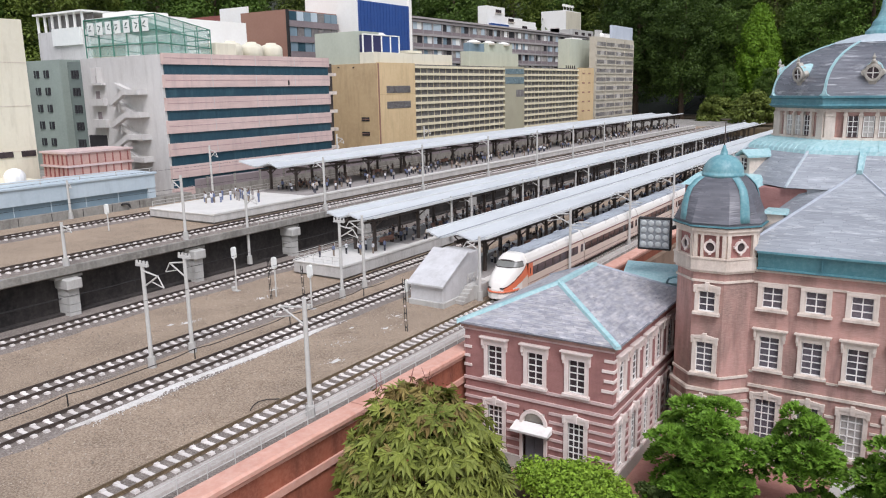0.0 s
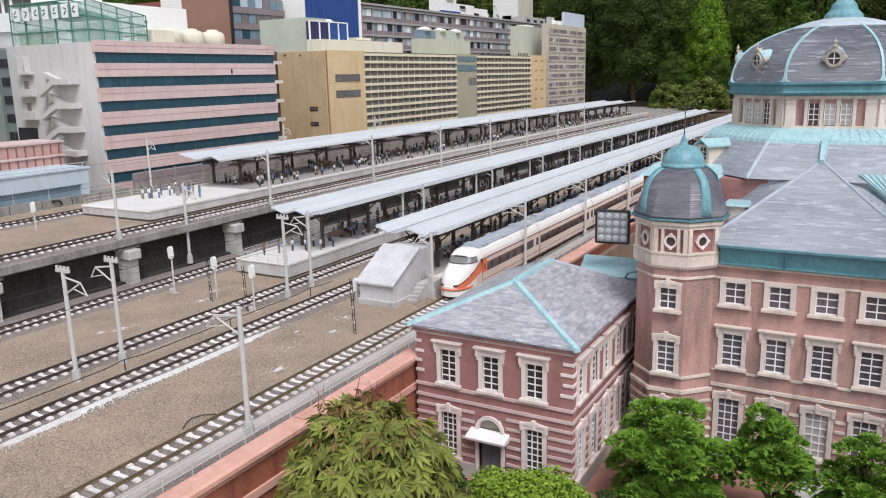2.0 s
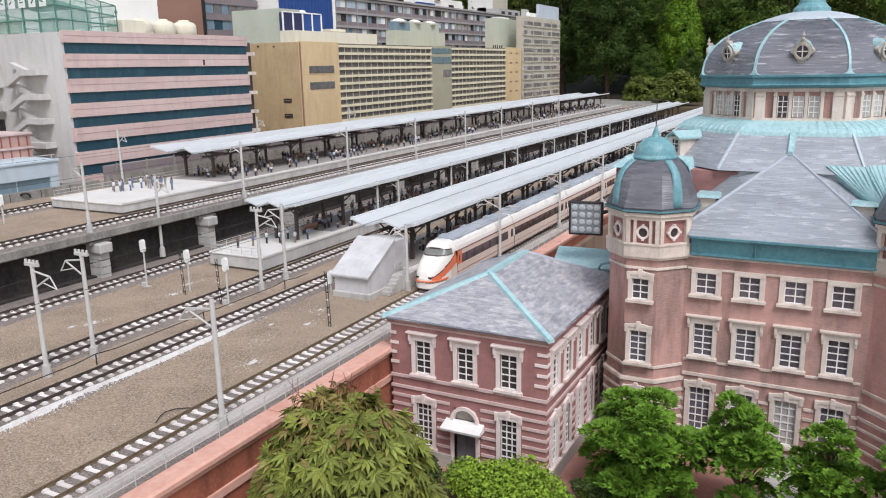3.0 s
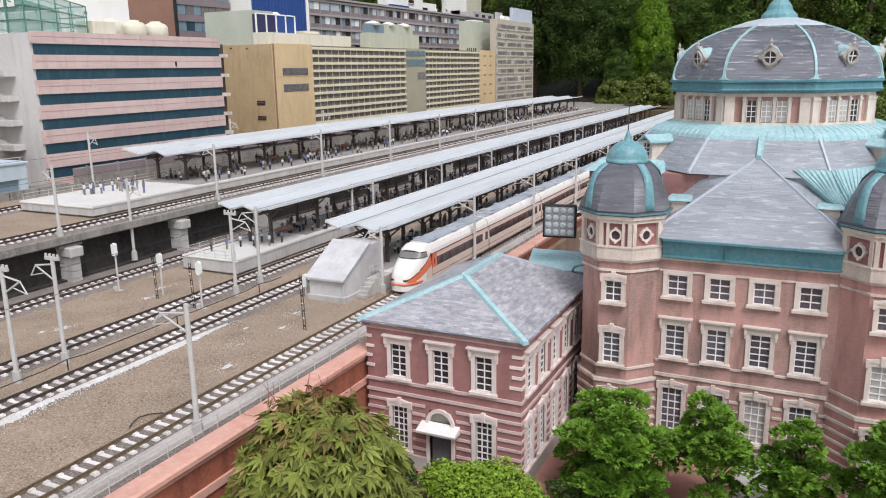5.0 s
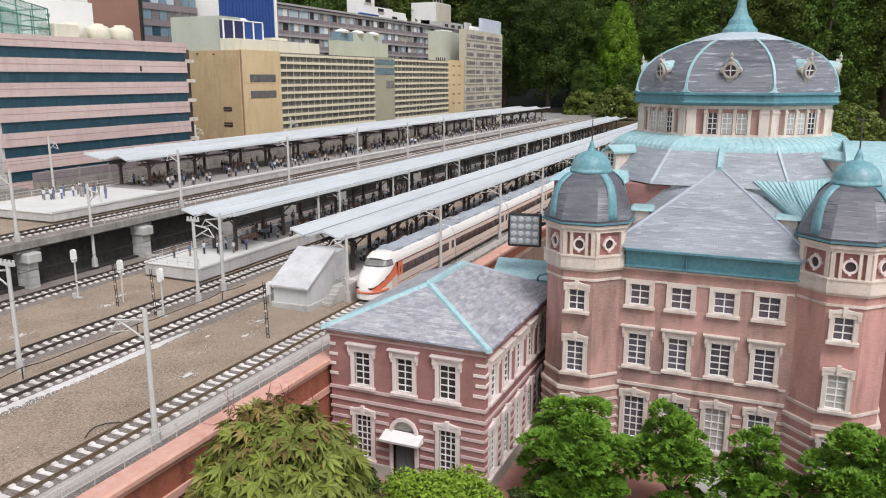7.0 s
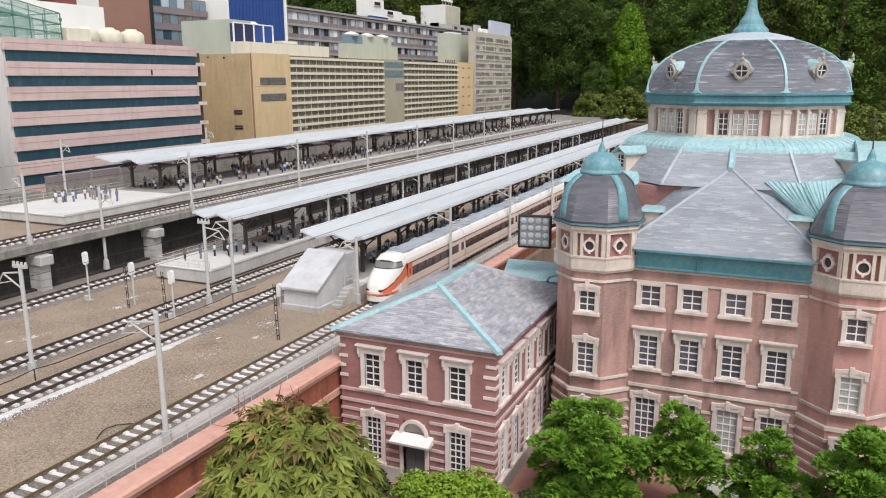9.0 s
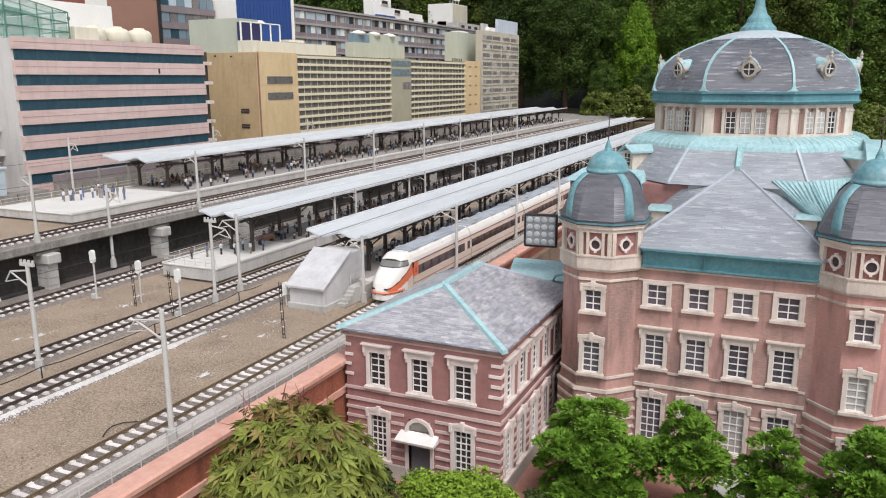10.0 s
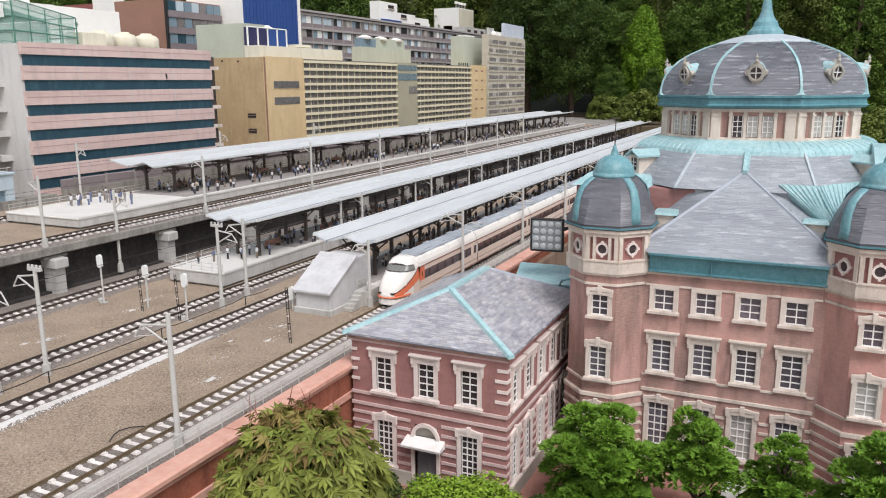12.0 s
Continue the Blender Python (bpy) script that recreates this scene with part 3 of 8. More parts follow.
def slate_dome(bm, c, prof, rows, width, rnd):
    """Slates on the eight curved sides of a dome; prof gives the apothem and height."""
    lens = [0.0]
    for (a0, z0), (a1, z1) in zip(prof, prof[1:]):
        lens.append(lens[-1] + math.hypot(a1 - a0, z1 - z0))

    def at(s):
        for i in range(len(prof) - 1):
            if s <= lens[i + 1] or i == len(prof) - 2:
                f = (s - lens[i]) / (lens[i + 1] - lens[i])
                return prof[i][0] + (prof[i + 1][0] - prof[i][0]) * f, prof[i][1] + (prof[i + 1][1] - prof[i][1]) * f
    for k in range(8):
        m = pose(c[0], c[1], 0, 0, 0, 45 * k)
        for j in range(rows):
            s0, s1 = lens[-1] * j / rows, lens[-1] * min(1, (j + 1.2) / rows)
            (a0, z0), (a1, z1) = at(s0), at(s1)
            w0, w1 = a0 * math.tan(math.pi / 8), a1 * math.tan(math.pi / 8)
            n = max(1, int(2 * w0 / width))
            cuts = [0] + sorted((i + rnd.uniform(-0.3, 0.3)) / n for i in range(1, n)) + [1]
            for u, w in zip(cuts, cuts[1:]):
                h = 0.0008 * rnd.uniform(0.7, 1.5)
                q = [(-w0 + 2 * w0 * u, -a0 - h, z0 + h * 0.3), (-w0 + 2 * w0 * w, -a0 - h, z0 + h * 0.3),
                     (-w1 + 2 * w1 * w, -a1, z1), (-w1 + 2 * w1 * u, -a1, z1), (-w0 + 2 * w0 * u, -a0 + 0.001, z0), (-w0 + 2 * w0 * w, -a0 + 0.001, z0)]
                v = [bm.verts.new(m @ Vector(p)) for p in q]
                bm.faces.new(v[:4])
                bm.faces.new((v[4], v[5], v[1], v[0]))


def dome_core(bm, c, prof, inset=0.002):
    rows = []
    for a, z in prof:
        rows.append([bm.verts.new((x, y, z - inset)) for x, y in octagon(c, a - inset)])
    for r, s in zip(rows, rows[1:]):
        for k in range(8):
            bm.faces.new((r[k], r[(k + 1) % 8], s[(k + 1) % 8], s[k]))
    bm.faces.new(rows[0][::-1])
    bm.faces.new(rows[-1])


def dome_rib(bm, c, prof, k, wide, proud, top_wide=None):
    """A rib up the k-th corner of an eight-sided dome."""
    th = radians(-112.5 + 45 * k)
    out, side = Vector((math.cos(th), math.sin(th), 0)), Vector((-math.sin(th), math.cos(th), 0))
    rows = []
    for i, (a, z) in enumerate(prof):
        f = i / (len(prof) - 1)
        thin = top_wide or wide
        w = (thin + (wide - thin) * max(0.0, 1 - 4.5 * f) ** 2) / 2
        r = a / math.cos(math.pi / 8)
        p = Vector((c[0], c[1], z)) + out * r
        up = Vector((0, 0, proud * 0.5))
        rows.append([bm.verts.new(q) for q in (p - side * w - out * 0.008, p - side * w * 0.9 + out * proud + up, p + side * w * 0.9 + out * proud + up, p + side * w - out * 0.008)])
    for r, s in zip(rows, rows[1:]):
        for i in range(3):
            bm.faces.new((r[i], r[i + 1], s[i + 1], s[i]))
    bm.faces.new(rows[0])
    bm.faces.new(rows[-1][::-1])


# ---------- ground and terraces
RAIL_Z, BED_Z, DECK_Z = 0.290, 0.275, 0.450
WALL_X, DECK_X = -1.045, -2.46

g = B()
box(g, -400, 400, -400, 400, -0.5, 0.0)
part("ground", g, GRAVEL_GREY, None, "grey compacted ground all round", "structure")
g = B()
box(g, -1.04, 1.9, 0.3, 3.4, -0.02, 0.004)
part("paving", g, PAVING, None, "red paving of the lower square", "structure")
g = B()
box(g, -0.48, 0.60, 1.30, 1.74, 0.0, 0.012)
bmesh.ops.subdivide_edges(g, edges=g.edges, cuts=10, use_grid_fill=True)
for v in g.verts:
    if v.co.z > 0.006:
        v.co.z += 0.006 * noise.noise(v.co * 9)
part("planting_bed", g, SOIL, None, "dark soil of the planting bed before the station", "structure")
g = B()
box(g, -1.0, -0.62, 0.60, 1.60, 0.0, 0.012)
part("planting_bed", g, SOIL, None, "dark soil of the planting bed by the wall", "structure")

g = B()
box(g, -0.125, -0.045, 1.70, 1.985, 0.0, 0.010)
part("garden_path", g, CONCRETE, None, "pale concrete path up to the station", "structure")

# track bed: a gently uneven sheet behind the retaining wall
g = B()
nx, ny = 60, 260
grid = []
for i in range(nx + 1):
    x = WALL_X - 0.02 + (DECK_X - 0.06 - WALL_X + 0.02) * i / nx
    grid.append([g.verts.new((x, -1.2 + 14.2 * j / ny, BED_Z + 0.0022 * noise.noise(Vector((x * 14, j * 0.9, 1))) + 0.0025 * noise.noise(Vector((x * 3, j * 0.22, 5))))) for j in range(ny + 1)])
for a, b in zip(grid, grid[1:]):
    for j in range(ny):
        g.faces.new((a[j], b[j], b[j + 1], a[j + 1]))
part("track_bed", g, BALLAST, None, "brown gravel bed of the railway yard", "structure")
g = B()
box(g, DECK_X - 0.06, WALL_X - 0.01, -1.2, 13.0, 0.0, BED_Z - 0.012)
part("embankment", g, CONCRETE_OLD, None, "earth fill under the yard", "structure")
# grey cess strip beside the track by the wall, pale chippings by the second
g = B()
extrude_y(g, [(-1.205, BED_Z - 0.004), (-1.195, BED_Z + 0.006), (-1.160, BED_Z + 0.008), (-1.155, BED_Z - 0.004)], -1.2, 11.0)
part("cess_strip", g, CESS, None, "pale dusty strip between the rails and the railing", "structure")
g = B()
extrude_y(g, [(-1.156, BED_Z - 0.004), (-1.154, BED_Z + 0.004), (-1.090, BED_Z + 0.004), (-1.088, BED_Z - 0.004)], -1.2, 11.0)
part("gutter_strip", g, BALLAST_DARK, None, "dark gravel gutter behind the coping", "structure")


def spill(name, xc, half, y0, y1, seed, mat, label):
    bm = B()
    rnd = random.Random(seed)
    rows = []
    n = 210
    for j in range(n + 1):
        y = y0 + (y1 - y0) * j / n
        w = half * (0.30 + 1.0 * abs(noise.noise(Vector((y * 14, seed, 0)))) + 0.22 * rnd.random()) * min(1, 4 * j / n + 0.1, 4 * (n - j) / n + 0.1)
        o = 0.012 * noise.noise(Vector((y * 3, seed, 3)))
        rows.append([bm.verts.new((xc + o + s * w, y, BED_Z + (0.0065 if abs(s) < 0.9 else 0.0005))) for s in (-1, -0.6, 0, 0.6, 1)])
    for a, b in zip(rows, rows[1:]):
        for i in range(4):
            bm.faces.new((a[i], a[i + 1], b[i + 1], b[i]))
    return part(name, bm, mat, None, label, "structure")


# loose stones over the gravel
rnd = random.Random(14)
bm = B()
for _ in range(9500):
    x, y = rnd.uniform(-2.44, -1.10), 0.5 + 2.3 * rnd.random() ** 1.3
    r = rnd.uniform(0.0008, 0.0026)
    t_ = rnd.uniform(0, 6.28)
    p = [bm.verts.new((x + r * math.cos(t_ + k * 2.09) * rnd.uniform(0.7, 1.3), y + r * math.sin(t_ + k * 2.09) * rnd.uniform(0.7, 1.3), BED_Z + 0.0008)) for k in range(3)]
    q = bm.verts.new((x, y, BED_Z + 0.0022 + r * 0.8))
    for k in range(3):
        bm.faces.new((p[k], p[(k + 1) % 3], q))
STONES = surface("loose_stone", srgb(166, 152, 136), srgb(120, 108, 96), srgb(206, 196, 182), 60, 200, 0.7, 0.5, 0.95, 0.2, 0.001, vary=0.45, island=True)
tagged(part("loose_gravel", bm, STONES, None, "loose pebbles scattered over the yard", "stuff", fix=False), category="gravel")
spill("chippings", -1.598, 0.024, 0.8, 1.75, 3, POWDER, "pale stone chippings spilt along the second track")
rnd = random.Random(12)
for x, y, r in ((-1.36, 1.47, 0.022), (-1.42, 1.79, 0.018), (-1.47, 1.92, 0.016), (-2.04, 1.52, 0.03), (-2.07, 1.47, 0.018), (-2.1, 1.98, 0.02), (-1.52, 1.74, 0.012), (-2.05, 1.86, 0.016)):
    bm = B()
    n = 22
    rr = [r * (0.30 + 0.85 * abs(noise.noise(Vector((x * 40, y * 40, k * 1.3)))) + rnd.uniform(0.0, 0.45)) for k in range(n)]
    ring = [bm.verts.new((x + rr[k] * math.cos(6.283 * k / n) * 0.55, y + rr[k] * math.sin(6.283 * k / n), BED_Z + 0.0018)) for k in range(n)]
    mid = bm.verts.new((x, y, BED_Z + 0.0030))
    for k in range(n):
        bm.faces.new((ring[k], ring[(k + 1) % n], mid))
    part("lime_patch", bm, POWDER, None, "pale patch of spilt stone dust", "structure")
bm = B()
for k in range(1500):
    if k < 1250:
        y = 0.85 + 0.95 * rnd.random() ** 1.4
        x = -1.598 + rnd.gauss(0, 0.013 * (1.15 - 0.5 * (y - 0.85)))
    else:
        x, y = rnd.choice(((-1.36, 1.47), (-1.42, 1.79), (-1.47, 1.92), (-2.04, 1.52), (-2.1, 1.98), (-2.05, 1.86), (-1.45, 1.62)))
        x, y = x + rnd.gauss(0, 0.014), y + rnd.gauss(0, 0.026)
    r, t_ = rnd.uniform(0.0007, 0.0022), rnd.uniform(0, 6.28)
    p = [bm.verts.new((x + r * math.cos(t_ + q * 2.09) * rnd.uniform(0.7, 1.3), y + r * math.sin(t_ + q * 2.09) * rnd.uniform(0.7, 1.3), BED_Z + 0.0010)) for q in range(3)]
    top_ = bm.verts.new((x, y, BED_Z + 0.0030 + r * 0.6))
    for q in range(3):
        bm.faces.new((p[q], p[(q + 1) % 3], top_))
tagged(part("white_chippings", bm, POWDER, None, "loose white stone chippings strewn over the gravel", "stuff", fix=False), category="gravel")

# retaining wall with its coping
g = B()
box(g, WALL_X - 0.03, WALL_X, -1.2, 11.5, 0.0, 0.285)
part("retaining_wall", g, TERRACOTTA, None, "terracotta painted retaining wall", "structure")
cop = thing("wall_coping", (WALL_X, 1.6, 0.285), "pale terracotta coping stones on the retaining wall", "coping", kind="structure")
y = -1.2
while y < 11.4:
    bm = B()
    extrude_y(bm, [(WALL_X - 0.040, 0.285), (WALL_X - 0.040, 0.309), (WALL_X - 0.034, 0.313), (WALL_X + 0.008, 0.313), (WALL_X + 0.014, 0.309), (WALL_X + 0.014, 0.300), (WALL_X + 0.004, 0.292), (WALL_X + 0.004, 0.285)], y, min(11.5, y + 0.597))
    part("coping_stone", bm, COPING, cop)
    y += 0.6
g = B()
box(g, WALL_X, WALL_X + 0.006, -1.2, 11.5, 0.215, 0.232)
part("wall_string_course", g, COPING, None, "raised band on the retaining wall", "structure")

# ---------- the viaduct and the terrace behind it
via = thing("viaduct", (DECK_X - 0.05, 2.0, BED_Z), "concrete railway viaduct with a dark stained wall", "viaduct", kind="structure")
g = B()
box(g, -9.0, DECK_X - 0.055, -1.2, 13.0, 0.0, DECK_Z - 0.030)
part("back_wall", g, WALL_DARK, via, "near-black stained wall under the deck")
g = B()
extrude_y(g, [(-9.0, DECK_Z - 0.030), (DECK_X - 0.02, DECK_Z - 0.030), (DECK_X, DECK_Z - 0.022), (DECK_X, DECK_Z + 0.004), (DECK_X - 0.02, DECK_Z + 0.004), (DECK_X - 0.022, DECK_Z - 0.003), (-9.0, DECK_Z - 0.003)], -1.2, 13.0)
part("deck", g, CONCRETE_OLD, via, "stained concrete deck edge")
g = B()
box(g, -3.45, DECK_X - 0.022, -1.2, 10.8, DECK_Z - 0.01, DECK_Z)
part("deck_gravel", g, BALLAST, via, "brown gravel on the deck")
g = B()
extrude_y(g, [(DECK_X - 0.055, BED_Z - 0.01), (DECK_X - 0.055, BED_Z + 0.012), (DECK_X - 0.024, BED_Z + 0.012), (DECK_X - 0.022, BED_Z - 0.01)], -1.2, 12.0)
part("kerb", g, WALL_DARK, via, "dark concrete ledge at the foot of the wall")
g = B()
extrude_y(g, [(DECK_X - 0.03, BED_Z - 0.004), (DECK_X - 0.028, BED_Z + 0.0048), (DECK_X + 0.036, BED_Z + 0.0042), (DECK_X + 0.044, BED_Z - 0.004)], -1.2, 12.0)
part("foot_gravel", g, BALLAST_DARK, via, "dark stained gravel along the foot of the wall")
pier_y = [0.275, 0.825, 1.375, 1.918, 2.475, 3.03, 3.58, 4.13, 4.68, 5.23]
for y in pier_y:
    bm = B()
    for j in range(4):
        box(bm, DECK_X - 0.06, DECK_X + 0.006, y - 0.021, y + 0.021, BED_Z - 0.01 + j * 0.028, BED_Z - 0.01 + j * 0.028 + 0.0262)
    pier = part("pier", bm, CONCRETE, via, "pale concrete block pier")
    bm = B()
    box(bm, DECK_X - 0.06, DECK_X + 0.022, y - 0.029, y + 0.029, 0.374, 0.412)
    part("pier_cap", bm, CONCRETE, pier, bevel=0.004)
    bm = B()
    box(bm, DECK_X - 0.055, DECK_X - 0.01, y - 0.05, y + 0.05, 0.411, DECK_Z - 0.030)
    part("bearing", bm, CONCRETE_OLD, pier)


# ---------- tracks
def shared_mesh(name, bm, mat):
    bmesh.ops.recalc_face_normals(bm, faces=bm.faces)
    me = bpy.data.meshes.new(name)
    bm.to_mesh(me)
    bm.free()
    me.materials.append(mat)
    return me


def sleeper_shape(bm, x, y, z):
    """A concrete sleeper with raised rail seats; the ends on the city side lie buried in the gravel."""
    def bar(x0, x1, w, zt, inset):
        hexa(bm, [(x0, y - w, z - 0.006), (x1, y - w, z - 0.006), (x1, y + w, z - 0.006), (x0, y + w, z - 0.006),
                  (x0 + inset, y - w * 0.74, zt), (x1 - inset, y - w * 0.74, zt), (x1 - inset, y + w * 0.74, zt), (x0 + inset, y + w * 0.74, zt)])

    bar(x - 0.036, x + 0.044, 0.0068, z + 0.0045, 0.0005)
    bar(x - 0.0245, x - 0.0125, 0.0070, z + 0.0082, 0.0025)
    bar(x + 0.0315, x + 0.0475, 0.0072, z + 0.0080, 0.0030)


bm = B()
sleeper_shape(bm, 0, 0, 0)
SLEEPER_MESH = shared_mesh("sleeper", bm, SLEEPER)


def track(x, z, y0, y1, near, label, steel=None):
    """Two rails on concrete sleepers; the sleepers up to y = near are pieces of their own."""
    top = thing("railway_track", (x, y0, z - 0.016), label, "railway track", "tracks of the yard")
    rnd = random.Random(int(abs(x) * 1000))
    steel = steel or RAIL_STEEL
    for s in (-1, 1):
        r = B()
        c = x + s * 0.0272
        extrude_y(r, [(c - 0.0022, z - 0.0085), (c - 0.0022, z - 0.0075), (c - 0.0009, z - 0.0062), (c - 0.0009, z - 0.003), (c - 0.0012, z - 0.0022), (c - 0.0012, z),
                      (c + 0.0012, z), (c + 0.0012, z - 0.0022), (c + 0.0009, z - 0.003), (c + 0.0009, z - 0.0062), (c + 0.0022, z - 0.0075), (c + 0.0022, z - 0.0085)], y0, y1)
        part("rail", r, steel, top)
    st = B()
    low = DECK_Z if z > 0.4 else BED_Z
    rows = []
    for j in range(int((y1 - y0) / 0.05) + 1):
        y = y0 + 0.05 * j
        a, b = ((0.064 if steel is RAIL_TAN else 0.082) + 0.010 * noise.noise(Vector((y * 6, x * 5, k))) for k in (1, 2))
        rows.append([st.verts.new((x + dx, y, low + dz)) for dx, dz in ((-a * 0.72, -0.002), (-a * 0.55, 0.0052), (b * 0.7, 0.0052), (b, -0.002))])
    for p, q in zip(rows, rows[1:]):
        for i in range(3):
            st.faces.new((p[i], p[i + 1], q[i + 1], q[i]))
    part("ballast_strip", st, BALLAST_DARK, top, "darker stained ballast between the rails")
    far = B()
    y = y0 + 0.01
    while y < y1 - 0.01:
        if y < near:
            ob = new("sleeper", SLEEPER_MESH)
            ob.parent = top
            ob.location = Vector((x, y + rnd.uniform(-0.001, 0.001), z - 0.0130 + rnd.uniform(-0.0006, 0.0006))) - top.location
            ob.rotation_euler = (0, 0, rnd.uniform(-0.02, 0.02))
        else:
            sleeper_shape(far, x, y, z - 0.0130)
        y += 0.031
    if far.verts:
        part("sleeper_run", far, SLEEPER_FAR, top, "concrete sleepers further along", "stuff", fix=False)
    else:
        far.free()


track(-1.249, RAIL_Z, 0.2, 11.0, 3.4, "worn brown rails on pale concrete sleepers beside the wall", RAIL_TAN)
track(-1.662, RAIL_Z, 0.3, 11.0, 4.2, "steel rails on concrete sleepers in brown gravel")
track(-1.882, RAIL_Z, 0.4, 11.0, 4.2, "steel rails on concrete sleepers in brown gravel")
track(-2.352, RAIL_Z, 0.6, 11.0, 4.2, "steel rails on concrete sleepers below the viaduct")
track(-2.575, DECK_Z + 0.016, 0.7, 10.8, 5.0, "steel rails on concrete sleepers on the viaduct")
track(-3.19, DECK_Z + 0.016, 0.9, 2.36, 2.4, "siding of rails and sleepers ending at a platform")

# cables and low pipes along the tracks
for x, z, y0, y1, h in ((-1.73, BED_Z, 0.5, 2.2, 0.03), (-2.50, BED_Z + 0.02, 0.5, 3.0, 0.045)):
    bm = B()
    pts = []
    n = 26
    for j in range(n + 1):
        y = y0 + (y1 - y0) * j / n
        pts.append((x, y, z + h + (-0.004 if j % 6 else 0.002)))
    path_tube(bm, pts, 0.0014, 5)
    for j in range(0, n + 1, 6):
        tube(bm, (x, pts[j][1], z - 0.004), (x, pts[j][1], z + h + 0.002), 0.0018, 5)
    solid("cable_run", bm, BLACK_METAL, "dark cable carried on short posts beside the rails", "cable")
bm = B()
path_tube(bm, [(-1.312, 1.10, 0.2775), (-1.322, 1.12, 0.281), (-1.325, 1.14, 0.283), (-1.320, 1.165, 0.281), (-1.305, 1.185, 0.278), (-1.295, 1.19, 0.2775)], 0.0013, 6)
solid("loose_cable", bm, BLACK_METAL, "loose black cable lying beside the track", "cable")

# pipe rail along the coping
fence = thing("pipe_railing", (-1.115, 1.5, BED_Z), "thin pale metal railing along the wall", "railing")
y = 0.3
while y < 6.5:
    bm = B()
    tube(bm, (-1.118, y, BED_Z), (-1.118, y, BED_Z + 0.046), 0.0013, 5)
    part("post", bm, POLE_GREY, fence)
    y += 0.072
for h in (0.046, 0.026):
    bm = B()
    tube(bm, (-1.118, 0.3, BED_Z + h), (-1.118, 6.5, BED_Z + h), 0.0012, 5)
    part("rail", bm, POLE_GREY, fence)


# ---------- platforms and canopies
def platform(x0, x1, y0, y1, z0, z1, label, bright=0.5):
    p = thing("platform", ((x0 + x1) / 2, y0, z0), label, "platform", "station platforms")
    b1 = B()
    box(b1, x0 + 0.003, x1 - 0.003, y0 + 0.003, y1, z0 + 0.009, z1 - 0.008)
    base = part("base", b1, PLATFORM_SIDE, p, "pale stained concrete base")
    b5 = B()
    box(b5, x0 + 0.016, x1 - 0.016, y0 + 0.016, y1, z0 - 0.01, z0 + 0.010)
    part("footing", b5, CONCRETE_OLD, base)
    b2 = B()
    box(b2, x0, x1, y0, y1, z1 - 0.008, z1)
    part("edge_slab", b2, PLATFORM_TOP, p, bevel=0.002)
    # darker sheet from the canopy inwards, painting the shade on the paving
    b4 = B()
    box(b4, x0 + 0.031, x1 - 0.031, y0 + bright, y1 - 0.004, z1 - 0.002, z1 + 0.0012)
    part("inner_paving", b4, PLATFORM_SHADED, p, "grey paving, darkened in colour for the canopy's shade")
    for s, xx in ((1, x0), (-1, x1)):
        b3 = B()
        box(b3, min(xx, xx + s * 0.03), max(xx, xx + s * 0.03), y0 + 0.002, y1, z1, z1 + 0.0016)
        part("edge_paving", b3, PLATFORM_TOP, p, "pale edge paving")
    return p


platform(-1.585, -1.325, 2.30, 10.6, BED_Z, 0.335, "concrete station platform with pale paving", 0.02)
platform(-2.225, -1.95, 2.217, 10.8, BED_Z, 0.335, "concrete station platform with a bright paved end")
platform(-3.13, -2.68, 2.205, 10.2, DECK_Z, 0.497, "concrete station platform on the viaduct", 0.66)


GUTTER_GREY = surface("gutter_grey", srgb(150, 154, 156), srgb(122, 126, 128), None, 8, 120, 0.7, 0.3, 0.6, 0.1, 0.0005)


def canopy(xs, y0, y1, z, drop, ground, cols, step, label):
    """A folded sheet roof on dark steel columns; xs are the five folds across it."""
    c = thing("platform_canopy", (cols[0], y0, ground), label, "canopy", "platform canopies")
    zs = [z, z - drop, z, z - drop, z - drop * 0.25]
    for i in range(2):
        bm = B()
        a, m_, b = xs[2 * i], xs[2 * i + 1], xs[2 * i + 2]
        za, zm, zb = zs[2 * i], zs[2 * i + 1], zs[2 * i + 2]
        extrude_y(bm, [(a, za), (m_, zm), (b, zb), (b, zb - 0.006), (m_, zm - 0.006), (a, za - 0.006)], y0, y1)
        part("roof_sheet", bm, ROOF_METAL, c, "pale grey ribbed sheet")
    for x, zz in ((xs[0], zs[0]), (xs[2], zs[2]), (xs[4], zs[4])):
        bm = B()
        box(bm, x - 0.004, x + 0.004, y0 - 0.002, y1, zz - 0.007, zz + 0.0035)
        part("edge_trim", bm, ROOF_EDGE, c)
    for x, zz in ((xs[1], zs[1]), (xs[3], zs[3])):
        bm = B()
        box(bm, x - 0.0035, x + 0.0035, y0, y1, zz - 0.004, zz + 0.0022)
        part("gutter", bm, GUTTER_GREY, c, "grey valley gutter")
    y = y0 + 0.12
    k = 0
    while y < y1:
        for cx in cols:
            bm = B()
            box(bm, cx - 0.006, cx + 0.006, y - 0.006, y + 0.006, ground, z - drop - 0.004)
            part("column", bm, STEEL_DARK, c)
        bm = B()
        box(bm, xs[0] + 0.02, xs[4] - 0.02, y - 0.003, y + 0.003, z - drop - 0.016, z - drop - 0.005)
        for cx in cols:
            for s in (-1, 1):
                tube(bm, (cx, y, z - drop - 0.055), (cx + s * 0.055, y, z - drop - 0.010), 0.003, 5)
        part("beam", bm, STEEL_DARK, c)
        y += step * (1 if k % 2 else 1.12)
        k += 1
    for cx in cols:
        bm = B()
        box(bm, cx - 0.004, cx + 0.004, y0 + 0.05, y1 - 0.05, z - drop - 0.030, z - drop - 0.020)
